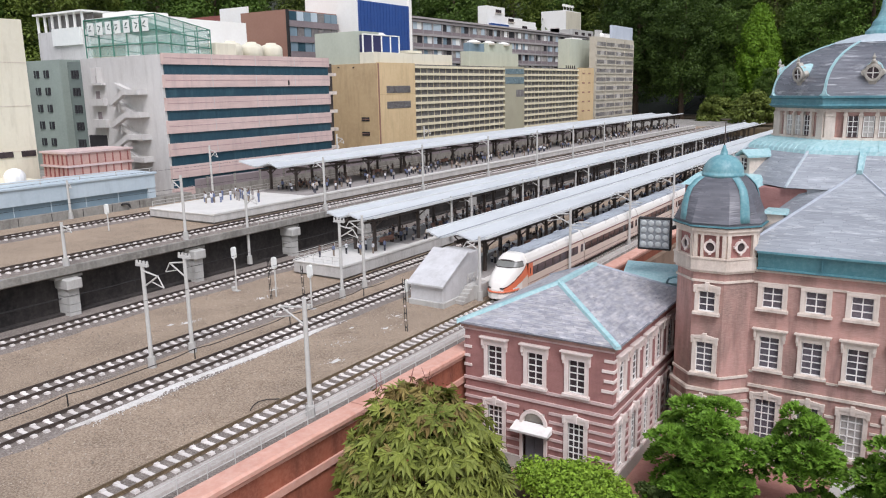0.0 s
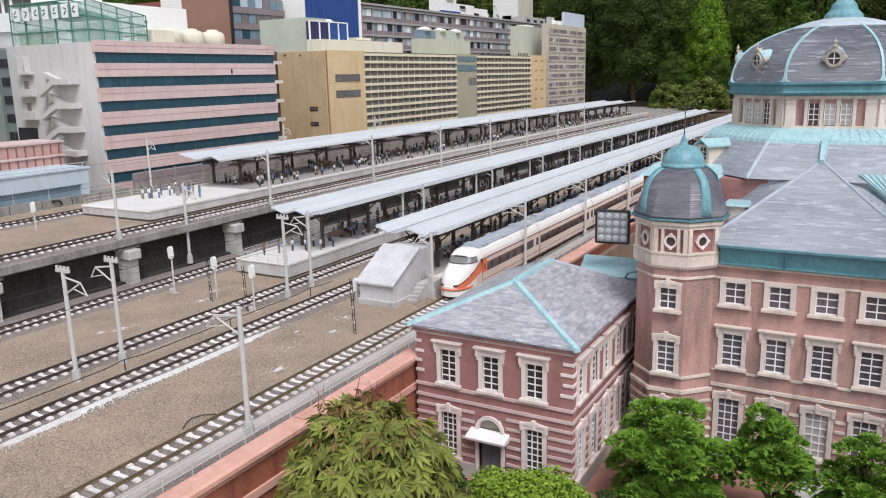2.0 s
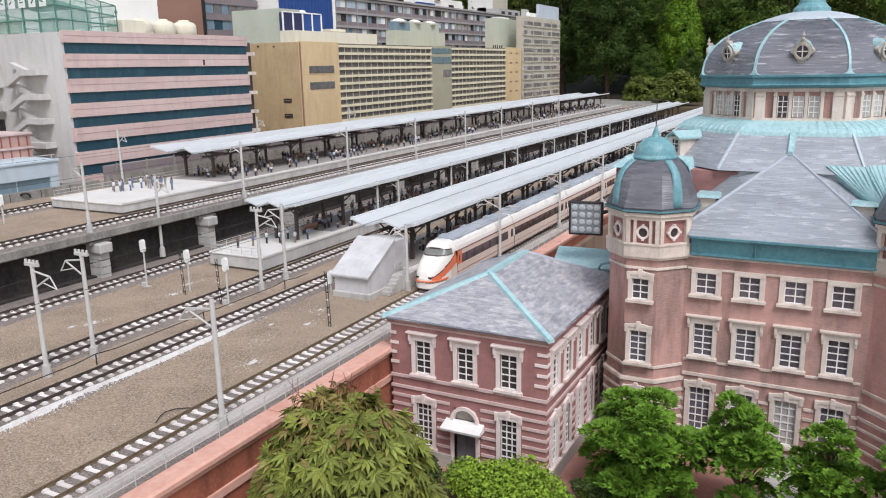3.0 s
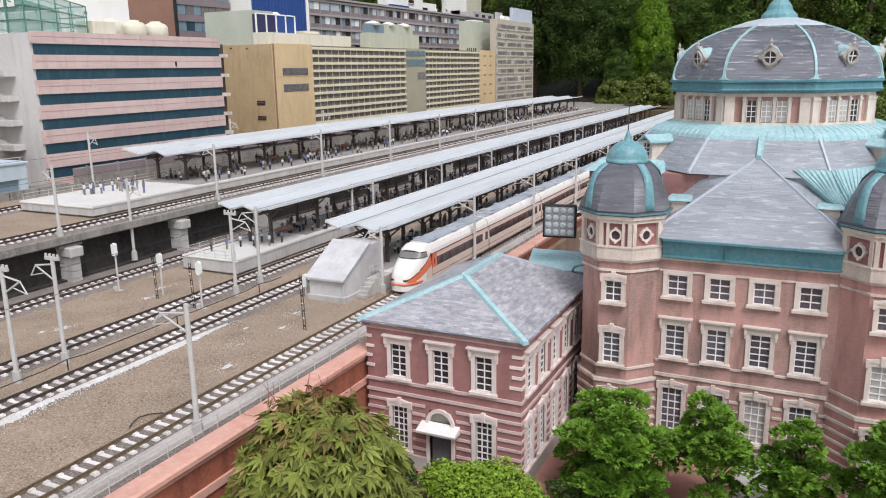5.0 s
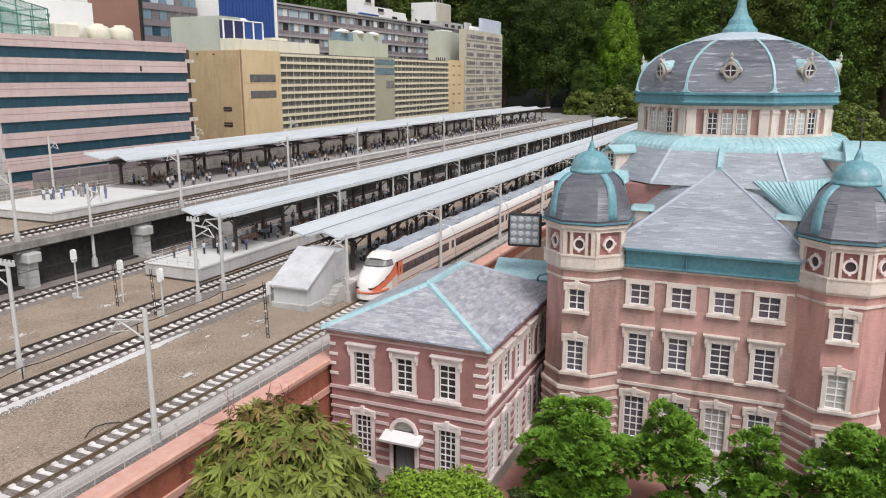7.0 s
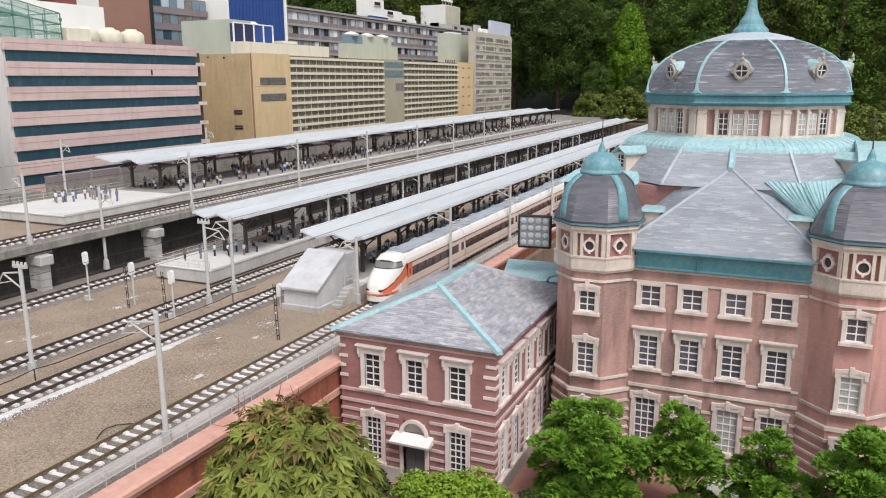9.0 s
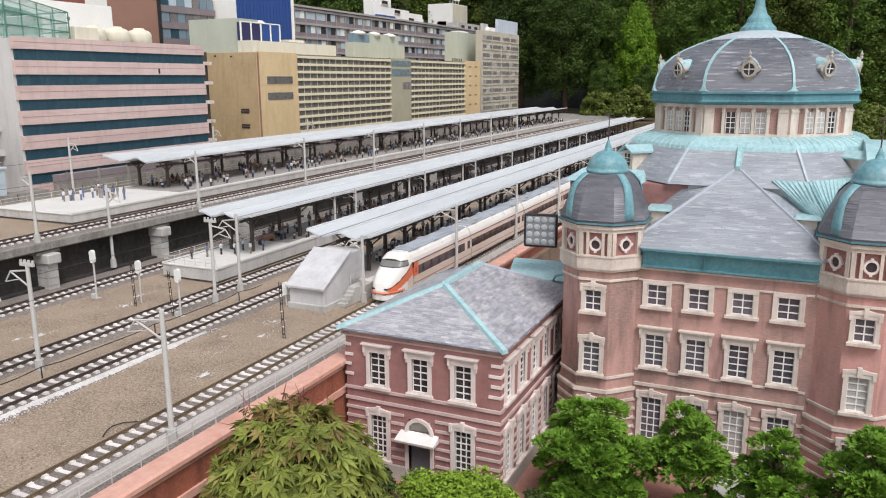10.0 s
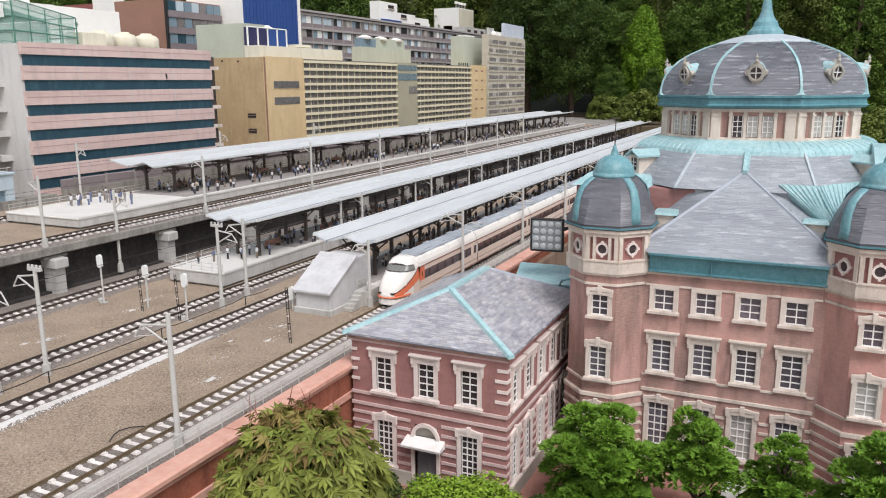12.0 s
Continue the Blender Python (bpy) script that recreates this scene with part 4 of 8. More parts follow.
        part("purlin", bm, STEEL_DARK, c)
    return c


canopy([-1.592, -1.538, -1.459, -1.385, -1.335], 2.30, 10.3, 0.499, 0.022, 0.335, [-1.50, -1.41], 0.26, "long folded metal canopy over the platform beside the train")
canopy([-2.178, -2.115, -2.062, -2.002, -1.925], 2.40, 10.7, 0.515, 0.020, 0.335, [-2.13, -2.02], 0.30, "long folded metal canopy over the middle platform")
canopy([-3.20, -3.08, -2.98, -2.915, -2.80], 2.86, 10.0, 0.660, 0.026, 0.497, [-3.09, -2.90], 0.30, "long folded metal canopy over the viaduct platform")


# ---------- catenary masts
def mast(x, y, z, h, side, arm=0.10, lattice=False):
    """A tapered concrete mast with a bracket arm to one side."""
    top = thing("catenary_mast", (x, y, z), "slender pale grey catenary mast with a bracket arm", "mast", "catenary masts")
    bm = B()
    tube(bm, (x, y, z), (x, y, z + h), 0.0064, 8, 0.0052)
    part("pole", bm, POLE_GREY, top)
    bm = B()
    tube(bm, (x, y, z - 0.004), (x, y, z + 0.032), 0.0125, 8, 0.0105)
    part("footing", bm, CONCRETE, top)
    bm = B()
    tube(bm, (x, y, z + h * 0.93), (x + side * arm * 0.75, y, z + h * 0.90), 0.0025, 5)
    tube(bm, (x, y, z + h * 0.78), (x + side * arm * 0.75, y, z + h * 0.90), 0.0025, 5)
    tube(bm, (x + side * arm * 0.75, y, z + h * 0.90), (x + side * arm, y, z + h * 0.80), 0.0019, 5)
    tube(bm, (x + side * arm, y, z + h * 0.80), (x + side * arm * 0.4, y, z + h * 0.84), 0.0016, 5)
    part("bracket", bm, POLE_GREY, top)
    if lattice:
        bm = B()
        box(bm, x - 0.024, x + 0.024, y - 0.004, y + 0.004, z + h - 0.009, z + h - 0.001)
        for i in range(4):
            xx = x - 0.022 + i * 0.0147
            tube(bm, (xx, y, z + h - 0.002), (xx, y, z + h + 0.007), 0.0034, 6)
        part("crossarm", bm, POLE_GREY, top, "crossarm with insulators")


for i, y in enumerate((0.42, 2.70, 3.40, 4.10, 4.80, 5.50, 6.2, 6.9)):
    mast(-1.178, y, BED_Z, 0.280, -1)
mast(-1.158, 1.145, BED_Z, 0.292, -1)
mast(-1.326, 2.235, BED_Z, 0.235, -1, 0.07)
mast(-1.781, 0.47, BED_Z, 0.300, 1, 0.08, True)
mast(-1.781, 1.177, BED_Z, 0.302, 1, 0.085, True)
mast(-1.783, 1.320, BED_Z, 0.296, -1, 0.09, True)
mast(-1.791, 2.019, BED_Z, 0.292, 1, 0.085, True)
mast(-1.806, 2.171, BED_Z, 0.286, -1, 0.085)
for y in (3.02, 3.78, 4.53, 5.24, 6.0, 6.7, 7.4):
    mast(-1.935, y, 0.335, 0.185, -1, 0.07)
    mast(-1.905, y + 0.14, BED_Z, 0.245, -1, 0.07)
for y in (2.214,):
    mast(-2.478, y, BED_Z + 0.02, 0.33, 1, 0.07)
mast(-2.478, 1.375, DECK_Z, 0.155, 1, 0.055)
mast(-3.452, 2.005, DECK_Z, 0.185, 1, 0.03)
for y in (1.907, 2.757, 3.62, 4.40, 5.14, 5.81, 6.5, 7.2):
    mast(-2.505, y, DECK_Z, 0.262, -1, 0.07)
for y in (2.745, 3.80, 4.82):
    mast(-3.30, y, DECK_Z, 0.30, 1, 0.06)


def signal(x, y, z, h, label, boxed=True):
    top = thing("track_signal", (x, y, z), label, "signal", "track signals")
    bm = B()
    tube(bm, (x, y, z), (x, y, z + h), 0.0031, 6)
    part("post", bm, POLE_GREY, top)
    bm = B()
    prof = [(0.0100 * math.cos(a), 0.0100 * math.sin(a) + (0.013 if math.sin(a) > 0 else -0.013)) for a in [k * math.pi / 6 for k in range(12)]]
    va = [bm.verts.new((x + px, y - 0.007, z + h - 0.02 + pz)) for px, pz in prof]
    vb = [bm.verts.new((x + px, y + 0.004, z + h - 0.02 + pz)) for px, pz in prof]
    bm.faces.new(va)
    bm.faces.new(vb[::-1])
    for i in range(12):
        bm.faces.new((va[i], vb[i], vb[(i + 1) % 12], va[(i + 1) % 12]))
    part("head", bm, SIGN_WHITE, top, "rounded white signal head")
    if boxed:
        bm = B()
        box(bm, x - 0.022, x - 0.006, y - 0.008, y + 0.008, z, z + 0.016)
        part("relay_box", bm, CONCRETE, top, bevel=0.002)
        bm = B()
        box(bm, x - 0.012, x + 0.012, y - 0.010, y + 0.010, z - 0.003, z + 0.003)
        part("footing", bm, CONCRETE, top)


signal(-2.218, 1.895, BED_Z, 0.172, "white signal on a pale post beside the viaduct track")
signal(-2.020, 1.908, BED_Z, 0.150, "white signal on a thin post between tracks", False)
signal(-1.786, 1.846, BED_Z, 0.158, "white signal on a thin post between tracks", True)
signal(-1.5455, 2.09, BED_Z, 0.080, "white signal beside the stair house", False)
signal(-2.99, 1.891, DECK_Z, 0.115, "white signal on a post beside the siding", False)
for x, y, h in ((-2.010, 1.872, 0.160), (-1.812, 1.838, 0.155), (-1.345, 1.80, 0.172)):
    top = thing("marker_post", (x, y, BED_Z), "dark ladder-like marker post with pale bands", "marker post", "marker posts")
    for dx in (-0.004, 0.004):
        bm = B()
        tube(bm, (x + dx, y, BED_Z), (x + dx - 0.006, y, BED_Z + h), 0.0013, 5)
        part("stile", bm, BLACK_METAL, top)
    for j in range(7):
        bm = B()
        zz = BED_Z + h * (j + 0.6) / 7.4
        box(bm, x - 0.005 - 0.006 * j / 7, x + 0.004 - 0.006 * j / 7, y - 0.001, y + 0.001, zz - 0.0018, zz + 0.0018)
        part("rung", bm, STONE if j % 2 else BLACK_METAL, top)

# low fences at the platform ends
def end_rail(x0, x1, y0, y1, z, n, h=0.03):
    f = thing("platform_railing", ((x0 + x1) / 2, (y0 + y1) / 2, z), "thin white railing at the platform end", "railing", "platform railings")
    for i in range(n + 1):
        t = i / n
        bm = B()
        x, y = x0 + (x1 - x0) * t, y0 + (y1 - y0) * t
        tube(bm, (x, y, z), (x, y, z + h), 0.0013, 5)
        part("post", bm, POLE_GREY, f)
    for k in (1.0, 0.5):
        bm = B()
        tube(bm, (x0, y0, z + h * k), (x1, y1, z + h * k), 0.0011, 5)
        part("rail", bm, POLE_GREY, f)


end_rail(-2.215, -1.96, 2.225, 2.225, 0.335, 5)
end_rail(-2.215, -2.215, 2.225, 2.9, 0.335, 8)
end_rail(-3.12, -3.12, 2.22, 4.5, 0.497, 18)
end_rail(-2.50, -2.50, 2.3, 4.2, DECK_Z, 14, 0.02)

# ---------- stair house and steps at the platform end
sh = thing("stair_house", (-1.45, 2.08, BED_Z), "white concrete stair house with a sloping roof", "stair house")
bm = B()
extrude_x(bm, [(2.078, BED_Z), (2.078, 0.350), (2.245, 0.440), (2.335, 0.440), (2.335, BED_Z)], -1.522, -1.384)
part("body", bm, STAIR_PAINT, sh, bevel=0.002)
bm = B()
hexa(bm, [(-1.530, 2.066, 0.348), (-1.377, 2.066, 0.348), (-1.377, 2.245, 0.443), (-1.530, 2.245, 0.443), (-1.530, 2.066, 0.356), (-1.377, 2.066, 0.356), (-1.377, 2.245, 0.452), (-1.530, 2.245, 0.452)])
part("roof", bm, STAIR_PAINT, sh, "smooth pale sloping roof slab", bevel=0.001)
bm = B()
box(bm, -1.529, -1.378, 2.072, 2.34, BED_Z - 0.003, BED_Z + 0.020)
part("plinth", bm, CONCRETE, sh, "chipped concrete plinth", bevel=0.002)
st = thing("steps", (-1.36, 2.2, BED_Z), "small pale concrete steps up to the platform", "steps")
for j in range(5):
    bm = B()
    box(bm, -1.378, -1.345, 2.148 + 0.016 * j, 2.228, BED_Z + 0.0105 * j, BED_Z + 0.0105 * (j + 1))
    part("step", bm, CONCRETE, st)
bm = B()
box(bm, -1.378, -1.330, 2.228, 2.30, BED_Z, BED_Z + 0.055)
part("landing", bm, CONCRETE, st, bevel=0.002)
end_rail(-1.375, -1.375, 2.232, 2.298, 0.333, 3, 0.03)


# ---------- windows of the brick buildings
window_kind("house_upper", 0.044, 0.090, 2, 5, "cornice", 0.011)
window_kind("house_lower", 0.044, 0.120, 3, 7, "crest", 0.011)
window_kind("main_third", 0.049, 0.057, 2, 3, "plain", 0.012)
window_kind("main_second", 0.048, 0.088, 2, 5, "cornice", 0.010)
window_kind("main_first", 0.052, 0.120, 3, 6, "crest", 0.011)
window_kind("tower_third", 0.042, 0.056, 2, 3, "crest", 0.010)
window_kind("tower_second", 0.044, 0.086, 2, 5, "crest", 0.010)
window_kind("tower_first", 0.042, 0.110, 3, 6, "crest", 0.010)


def band(parent, m, x0, x1, z0, z1, proud=0.003, mat=None, name="stone_band"):
    bm = B()
    box(bm, x0, x1, -proud, 0.001, z0, z1, m)
    return part(name, bm, mat or STONE, parent)


def hipped_house():
    """The two-storey brick house with a slate hipped roof."""
    x0, x1, y0, y1, ze = -1.030, -0.600, 1.640, 2.215, 0.392
    h = thing("brick_house", ((x0 + x1) / 2, y0, 0.0), "two-storey red brick house with stone bands and slate hipped roof", "house")
    front, right = pose(0, y0, 0), pose(x1, 0, 0, 0, 0, 90)
    fx = (-0.936, -0.8155, -0.698)
    side_y = [1.698, 1.797, 1.902, 2.005, 2.11]
    up, lo = 0.254, 0.052
    holes = [(x - 0.022, x + 0.022, up, up + 0.090) for x in fx] + [(x - 0.022, x + 0.022, lo, lo + 0.120) for x in (fx[0], fx[2])] + [(-0.850, -0.787, 0.012, 0.178)]
    bm = B()
    wall_panel(bm, front, x0, x1, 0.0, ze, 0.025, holes)
    part("front_wall", weld(bm), BRICK, h, "red brick front wall")
    holes = [(y - 0.022, y + 0.022, up, up + 0.090) for y in side_y] + [(y - 0.022, y + 0.022, lo, lo + 0.120) for y in side_y]
    bm = B()
    wall_panel(bm, right, y0 + 0.0255, y1, 0.0, ze, 0.025, holes)
    part("side_wall", weld(bm), BRICK, h, "red brick side wall")
    bm = B()
    box(bm, x0, x0 + 0.025, y0 + 0.0255, y1 - 0.0255, 0.0, ze)
    part("side_wall", bm, BRICK, h)
    bm = B()
    box(bm, x0, x1 - 0.0255, y1 - 0.025, y1, 0.0, ze)
    part("rear_wall", bm, BRICK, h)
    bm = B()
    box(bm, x0 + 0.03, x1 - 0.03, y0 + 0.03, y1 - 0.03, 0.205, 0.21)
    part("inner_floor", bm, ROOM_DARK, h)
    for x in fx:
        window(h, "house_upper", pose(x, y0, up))
    for x in (fx[0], fx[2]):
        window(h, "house_lower", pose(x, y0, lo))
    for y in side_y:
        window(h, "house_upper", right @ pose(y, 0, up))
        window(h, "house_lower", right @ pose(y, 0, lo))
    # stone bands, broken by the openings
    ground_gaps = [(x - 0.036, x + 0.036) for x in (fx[0], fx[2])] + [(-0.862, -0.774)]

    def run(m, a, b, z0, z1, gaps, proud=0.003):
        cur = a
        for g0, g1 in sorted(gaps) + [(b, b)]:
            if g0 > cur + 0.002:
                band(h, m, cur, min(g0, b), z0, z1, proud, STONE_BAND)
            cur = max(cur, g1)

    side_gaps = [(y - 0.034, y + 0.034) for y in side_y]
    run(front, x0 - 0.003, x1 + 0.003, 0.236, 0.244, [], 0.004)
    run(front, x0 - 0.003, x1 + 0.003, 0.206, 0.214, [], 0.004)
    run(front, x0 - 0.002, x1 + 0.002, 0.3795, 0.3855, [], 0.003)
    run(right, y0 + 0.004, y1, 0.236, 0.244, [], 0.004)
    run(right, y0 + 0.004, y1, 0.206, 0.214, [], 0.004)
    for z in (0.181, 0.156, 0.131, 0.107, 0.083, 0.059):
        run(front, x0 - 0.002, x1 + 0.002, z, z + 0.0075, [g_ for g_ in ground_gaps if not (g_[0] < -0.85 and z > 0.19)], 0.003)
        run(right, y0 + 0.003, y1, z, z + 0.0075, side_gaps, 0.003)
    for i, z in enumerate((0.352, 0.325, 0.299, 0.272)):
        w = 0.030 if i % 2 else 0.024
        band(h, front, x0 - 0.002, x0 + w - 0.008, z + 0.001, z + 0.0085, 0.003, STONE, "quoin")
        band(h, front, x1 - w, x1 + 0.003, z + 0.001, z + 0.0085, 0.003, STONE, "quoin")
        band(h, right, y0 + 0.003, y0 + w, z + 0.001, z + 0.0085, 0.003, STONE, "quoin")
    band(h, front, x0 - 0.006, -0.856, 0.0, 0.042, 0.008, PLINTH, "plinth")
    band(h, front, -0.781, x1 + 0.006, 0.0, 0.042, 0.008, PLINTH, "plinth")
    band(h, right, y0 + 0.008, y1, 0.0, 0.042, 0.008, PLINTH, "plinth")
    # door with an arched fanlight and a hood
    bm = B()
    box(bm, -0.848, -0.789, y0 + 0.010, y0 + 0.016, 0.0, 0.130)
    door = part("door", bm, DOOR_GREY, h, "plain grey door under a stone hood")
    for a, b in ((-0.845, -0.820), (-0.817, -0.792)):
        bm = B()
        box(bm, a, b, y0 + 0.008, y0 + 0.0105, 0.012, 0.120)
        part("door_leaf", bm, DOOR_GREY, door)
    cx, cz, r = -0.8185, 0.144, 0.0315
    bm = B()
    pts = [(cx + r * math.cos(a), cz + r * math.sin(a)) for a in [math.pi * k / 14 for k in range(15)]]
    va = [bm.verts.new((x, y0 + 0.008, z)) for x, z in pts]
    vb = [bm.verts.new((x, y0 + 0.012, z)) for x, z in pts]
    bm.faces.new(va)
    bm.faces.new(vb[::-1])
    for k in range(15):
        bm.faces.new((va[k], vb[k], vb[(k + 1) % 15], va[(k + 1) % 15]))
    part("fanlight", bm, PLINTH, door, "grey arched fanlight")
    bm = B()
    for k in range(14):
        a0, a1 = math.pi * k / 14, math.pi * (k + 1) / 14
        q = []
        for yy in (y0 - 0.006, y0 + 0.01):
            q.append([Vector((cx + rr * math.cos(a), yy, cz + rr * math.sin(a))) for rr, a in ((r, a0), (r, a1), (r + 0.009, a1), (r + 0.009, a0))])
        hexa(bm, q[0] + q[1])
    for sx in (-1, 1):
        box(bm, cx + sx * (r + 0.0045) - 0.0045, cx + sx * (r + 0.0045) + 0.0045, y0 - 0.006, y0 + 0.01, 0.0, cz)
    part("door_arch", weld(bm), STONE, door)
    bm = B()
    hexa(bm, [(cx - 0.054, y0 - 0.034, 0.124), (cx + 0.054, y0 - 0.034, 0.124), (cx + 0.054, y0 + 0.002, 0.124), (cx - 0.054, y0 + 0.002, 0.124),
              (cx - 0.056, y0 - 0.036, 0.132), (cx + 0.056, y0 - 0.036, 0.132), (cx + 0.054, y0 + 0.002, 0.146), (cx - 0.054, y0 + 0.002, 0.146)])
    part("door_hood", bm, WHITE_PAINT, door, "white stone door hood", bevel=0.001)
    # roof
    o = 0.014
    ex0, ex1, ey0, ey1, er = x0 - o, x1 + o, y0 - o, y1 + o, 0.500
    rx, ry0, ry1 = -0.820, 1.800, 2.052
    a, b, c, d = (ex0, ey0, 0.402), (ex1, ey0, 0.402), (ex1, ey1, 0.402), (ex0, ey1, 0.402)
    f, k = (rx, ry0, er), (rx, ry1, er)
    bm = B()
    v = [bm.verts.new(p) for p in (a, b, c, d, f, k)]
    for q in ((0, 1, 4), (1, 2, 5, 4), (2, 3, 5), (3, 0, 4, 5), (3, 2, 1, 0)):
        bm.faces.new([v[i] for i in q])
    roof = part("roof", bm, SLATE_DARK, h, "grey slate hipped roof")
    rnd = random.Random(5)
    bm = B()
    slate_face(bm, a, b, f, f, 0.0068, 0.025, rnd)
    slate_face(bm, b, c, k, f, 0.0068, 0.025, rnd)
    slate_face(bm, c, d, k, k, 0.0068, 0.025, rnd)
    slate_face(bm, d, a, f, k, 0.0068, 0.025, rnd)
    part("slate_cover", bm, SLATE, roof, "courses of grey slates", "stuff", fix=False)
    for p, q, wide, mt in ((a, f, 0.0090, COPPER_PALE), (b, f, 0.0090, COPPER_PALE), (c, k, 0.0035, LEAD), (d, k, 0.0035, LEAD), (f, k, 0.0105, COPPER_PALE)):
        bm = B()
        p, q = Vector(p), Vector(q)
        along = (q - p).normalized()
        side = along.cross(Vector((0, 0, 1))).normalized() * wide
        upv = Vector((0, 0, 0.0035))
        p2, q2 = p - along * 0.004, q + along * 0.004
        hexa(bm, [p2 - side - upv, p2 + side - upv, q2 + side - upv, q2 - side - upv, p2 - side * 0.7 + upv * 1.5, p2 + side * 0.7 + upv * 1.5, q2 + side * 0.7 + upv * 1.5, q2 - side * 0.7 + upv * 1.5])
        part("hip_cap", bm, mt, roof, "pale green copper hip" if mt == COPPER_PALE else "thin lead hip")
    bm = B()
    for (p, q) in ((a, b), (b, c), (c, d), (d, a)):
        p, q = Vector(p), Vector(q)
        tube(bm, p - Vector((0, 0, 0.003)), q - Vector((0, 0, 0.003)), 0.0038, 6)
    part("gutter", bm, SLATE_DARK, roof)
    bm = B()
    box(bm, x0 - 0.008, x1 + 0.008, y0 - 0.008, y1 + 0.008, 0.386, 0.398)
    part("eaves_board", bm, BRICK_OLD, roof, "brown eaves board")


hipped_house()


# ---------- station: wing, towers, dome
MAIN_Y = 2.000
stn = thing("station_building", (-0.14, 2.4, 0.0), "red brick station with stone bands, towers and a slate dome", "station")
front = pose(0, MAIN_Y, 0)
bays = (-0.303, -0.199, -0.094, 0.011)
holes = []
for x in bays:
    holes += [(x - 0.0245, x + 0.0245, 0.446, 0.503), (x - 0.024, x + 0.024, 0.279, 0.367), (x - 0.026, x + 0.026, 0.070, 0.190)]
bm = B()
wall_panel(bm, front, -0.372, 0.090, 0.0, 0.552, 0.03, holes)
wing = part("wing_wall", weld(bm), BRICK_OLD, stn, "red brick front wall of the wing")
for i, x in enumerate(bays):
    window(stn, "main_third", pose(x, MAIN_Y, 0.446))
    window(stn, "main_second", pose(x, MAIN_Y, 0.279))
    window(stn, "main_first", pose(x, MAIN_Y, 0.070), PANE_PALE if i == 2 else None)


def wing_band(z0, z1, proud, gap=0.0, mat=STONE):
    cur = -0.350
    for x in bays:
        if gap:
            if x - gap > cur + 0.002:
                band(stn, front, cur, x - gap, z0, z1, proud, mat)
            cur = x + gap
    if cur < 0.066:
        band(stn, front, cur, 0.066, z0, z1, proud, mat)


wing_band(0.222, 0.230, 0.005, 0, STONE_DIRTY)
wing_band(0.262, 0.268, 0.003, 0.038, STONE_DIRTY)
wing_band(0.511, 0.516, 0.003, 0.0372, STONE_DIRTY)
for z in (0.173, 0.147, 0.120, 0.094, 0.068):
    wing_band(z, z + 0.007, 0.003, 0.041, STONE_DIRTY)
wing_band(0.542, 0.547, 0.005, 0, STONE_DIRTY)
wing_band(0.0, 0.045, 0.008, 0, PLINTH)
bm = B()
hexa(bm, [(-0.342, 1.990, 0.553), (0.070, 1.990, 0.553), (0.070, 2.03, 0.553), (-0.342, 2.03, 0.553), (-0.342, 1.980, 0.597), (0.070, 1.980, 0.597), (0.070, 2.03, 0.597), (-0.342, 2.03, 0.597)])
par = part("parapet", bm, COPPER_DEEP, stn, "green copper parapet band")
for zz, yy in ((0.598, 1.978), (0.553, 1.988)):
    bm = B()
    box(bm, -0.344, 0.072, yy - 0.004, yy + 0.004, zz - 0.002, zz + 0.003)
    part("moulding", bm, COPPER_DEEP, par)
bm = B()
box(bm, -0.1908, -0.1892, 1.980, 1.99, 0.556, 0.596)
part("seam", bm, COPPER_DEEP, par)
# bodies behind
bm = B()
box(bm, -0.35, 0.07, MAIN_Y + 0.03, 2.35, 0.0, 0.56)
part("wing_core", bm, BRICK_OLD, stn)
DC = (-0.14, 2.582)
bm = B()
prism(bm, octagon(DC, 0.30), 0.0, 0.800)
part("hall_wall", bm, BRICK, stn, "red brick hall under the dome")
# wing roof
a, b, pk, bk = (-0.392, 1.985, 0.600), (0.112, 1.985, 0.600), (-0.143, 2.205, 0.790), (-0.143, 2.38, 0.855)
c, d = (0.112, 2.38, 0.746), (-0.392, 2.38, 0.610)
bm = B()
v = [bm.verts.new(p) for p in ((-0.352, 1.987, 0.6), b, c, d, pk, bk)]
for q in ((0, 1, 4), (1, 2, 5, 4), (2, 3, 5), (3, 0, 4), (3, 4, 5), (3, 2, 1, 0)):
    bm.faces.new([v[i] for i in q])
wroof = part("wing_roof", bm, SLATE_DARK, stn, "weathered grey slate roof of the wing")
rnd = random.Random(8)
bm = B()
slate_face(bm, a, b, pk, pk, 0.0052, 0.05, rnd, 0.0006)
bmesh.ops.bisect_plane(bm, geom=bm.verts[:] + bm.edges[:] + bm.faces[:], plane_co=(-0.352, 1.985, 0.6), plane_no=(-1, 0, 0), clear_outer=True)
slate_face(bm, b, c, bk, pk, 0.0052, 0.05, rnd, 0.0006)
slate_face(bm, (-0.400, 2.172, 0.626), a, pk, (-0.262, 2.172, 0.7465), 0.0052, 0.05, rnd, 0.0006)
part("slate_cover", bm, SLATE_MID, wroof, "courses of grey slates", "stuff", fix=False)
for p, q, w, mt in ((Vector(a).lerp(Vector(pk), 0.14), pk, 0.0030, LEAD), (b, pk, 0.0030, LEAD), (pk, bk, 0.012, COPPER_PALE)):
    bm = B()
    p, q = Vector(p), Vector(q)
    along = (q - p).normalized()
    side = along.cross(Vector((0, 0, 1))).normalized() * w
    upv = Vector((0, 0, 0.0035))
    hexa(bm, [p - side - upv, p + side - upv, q + side - upv, q - side - upv, p - side * 0.6 + upv * 1.6, p + side * 0.6 + upv * 1.6, q + side * 0.6 + upv * 1.6, q - side * 0.6 + upv * 1.6])
    part("hip_cap", bm, mt, wroof)
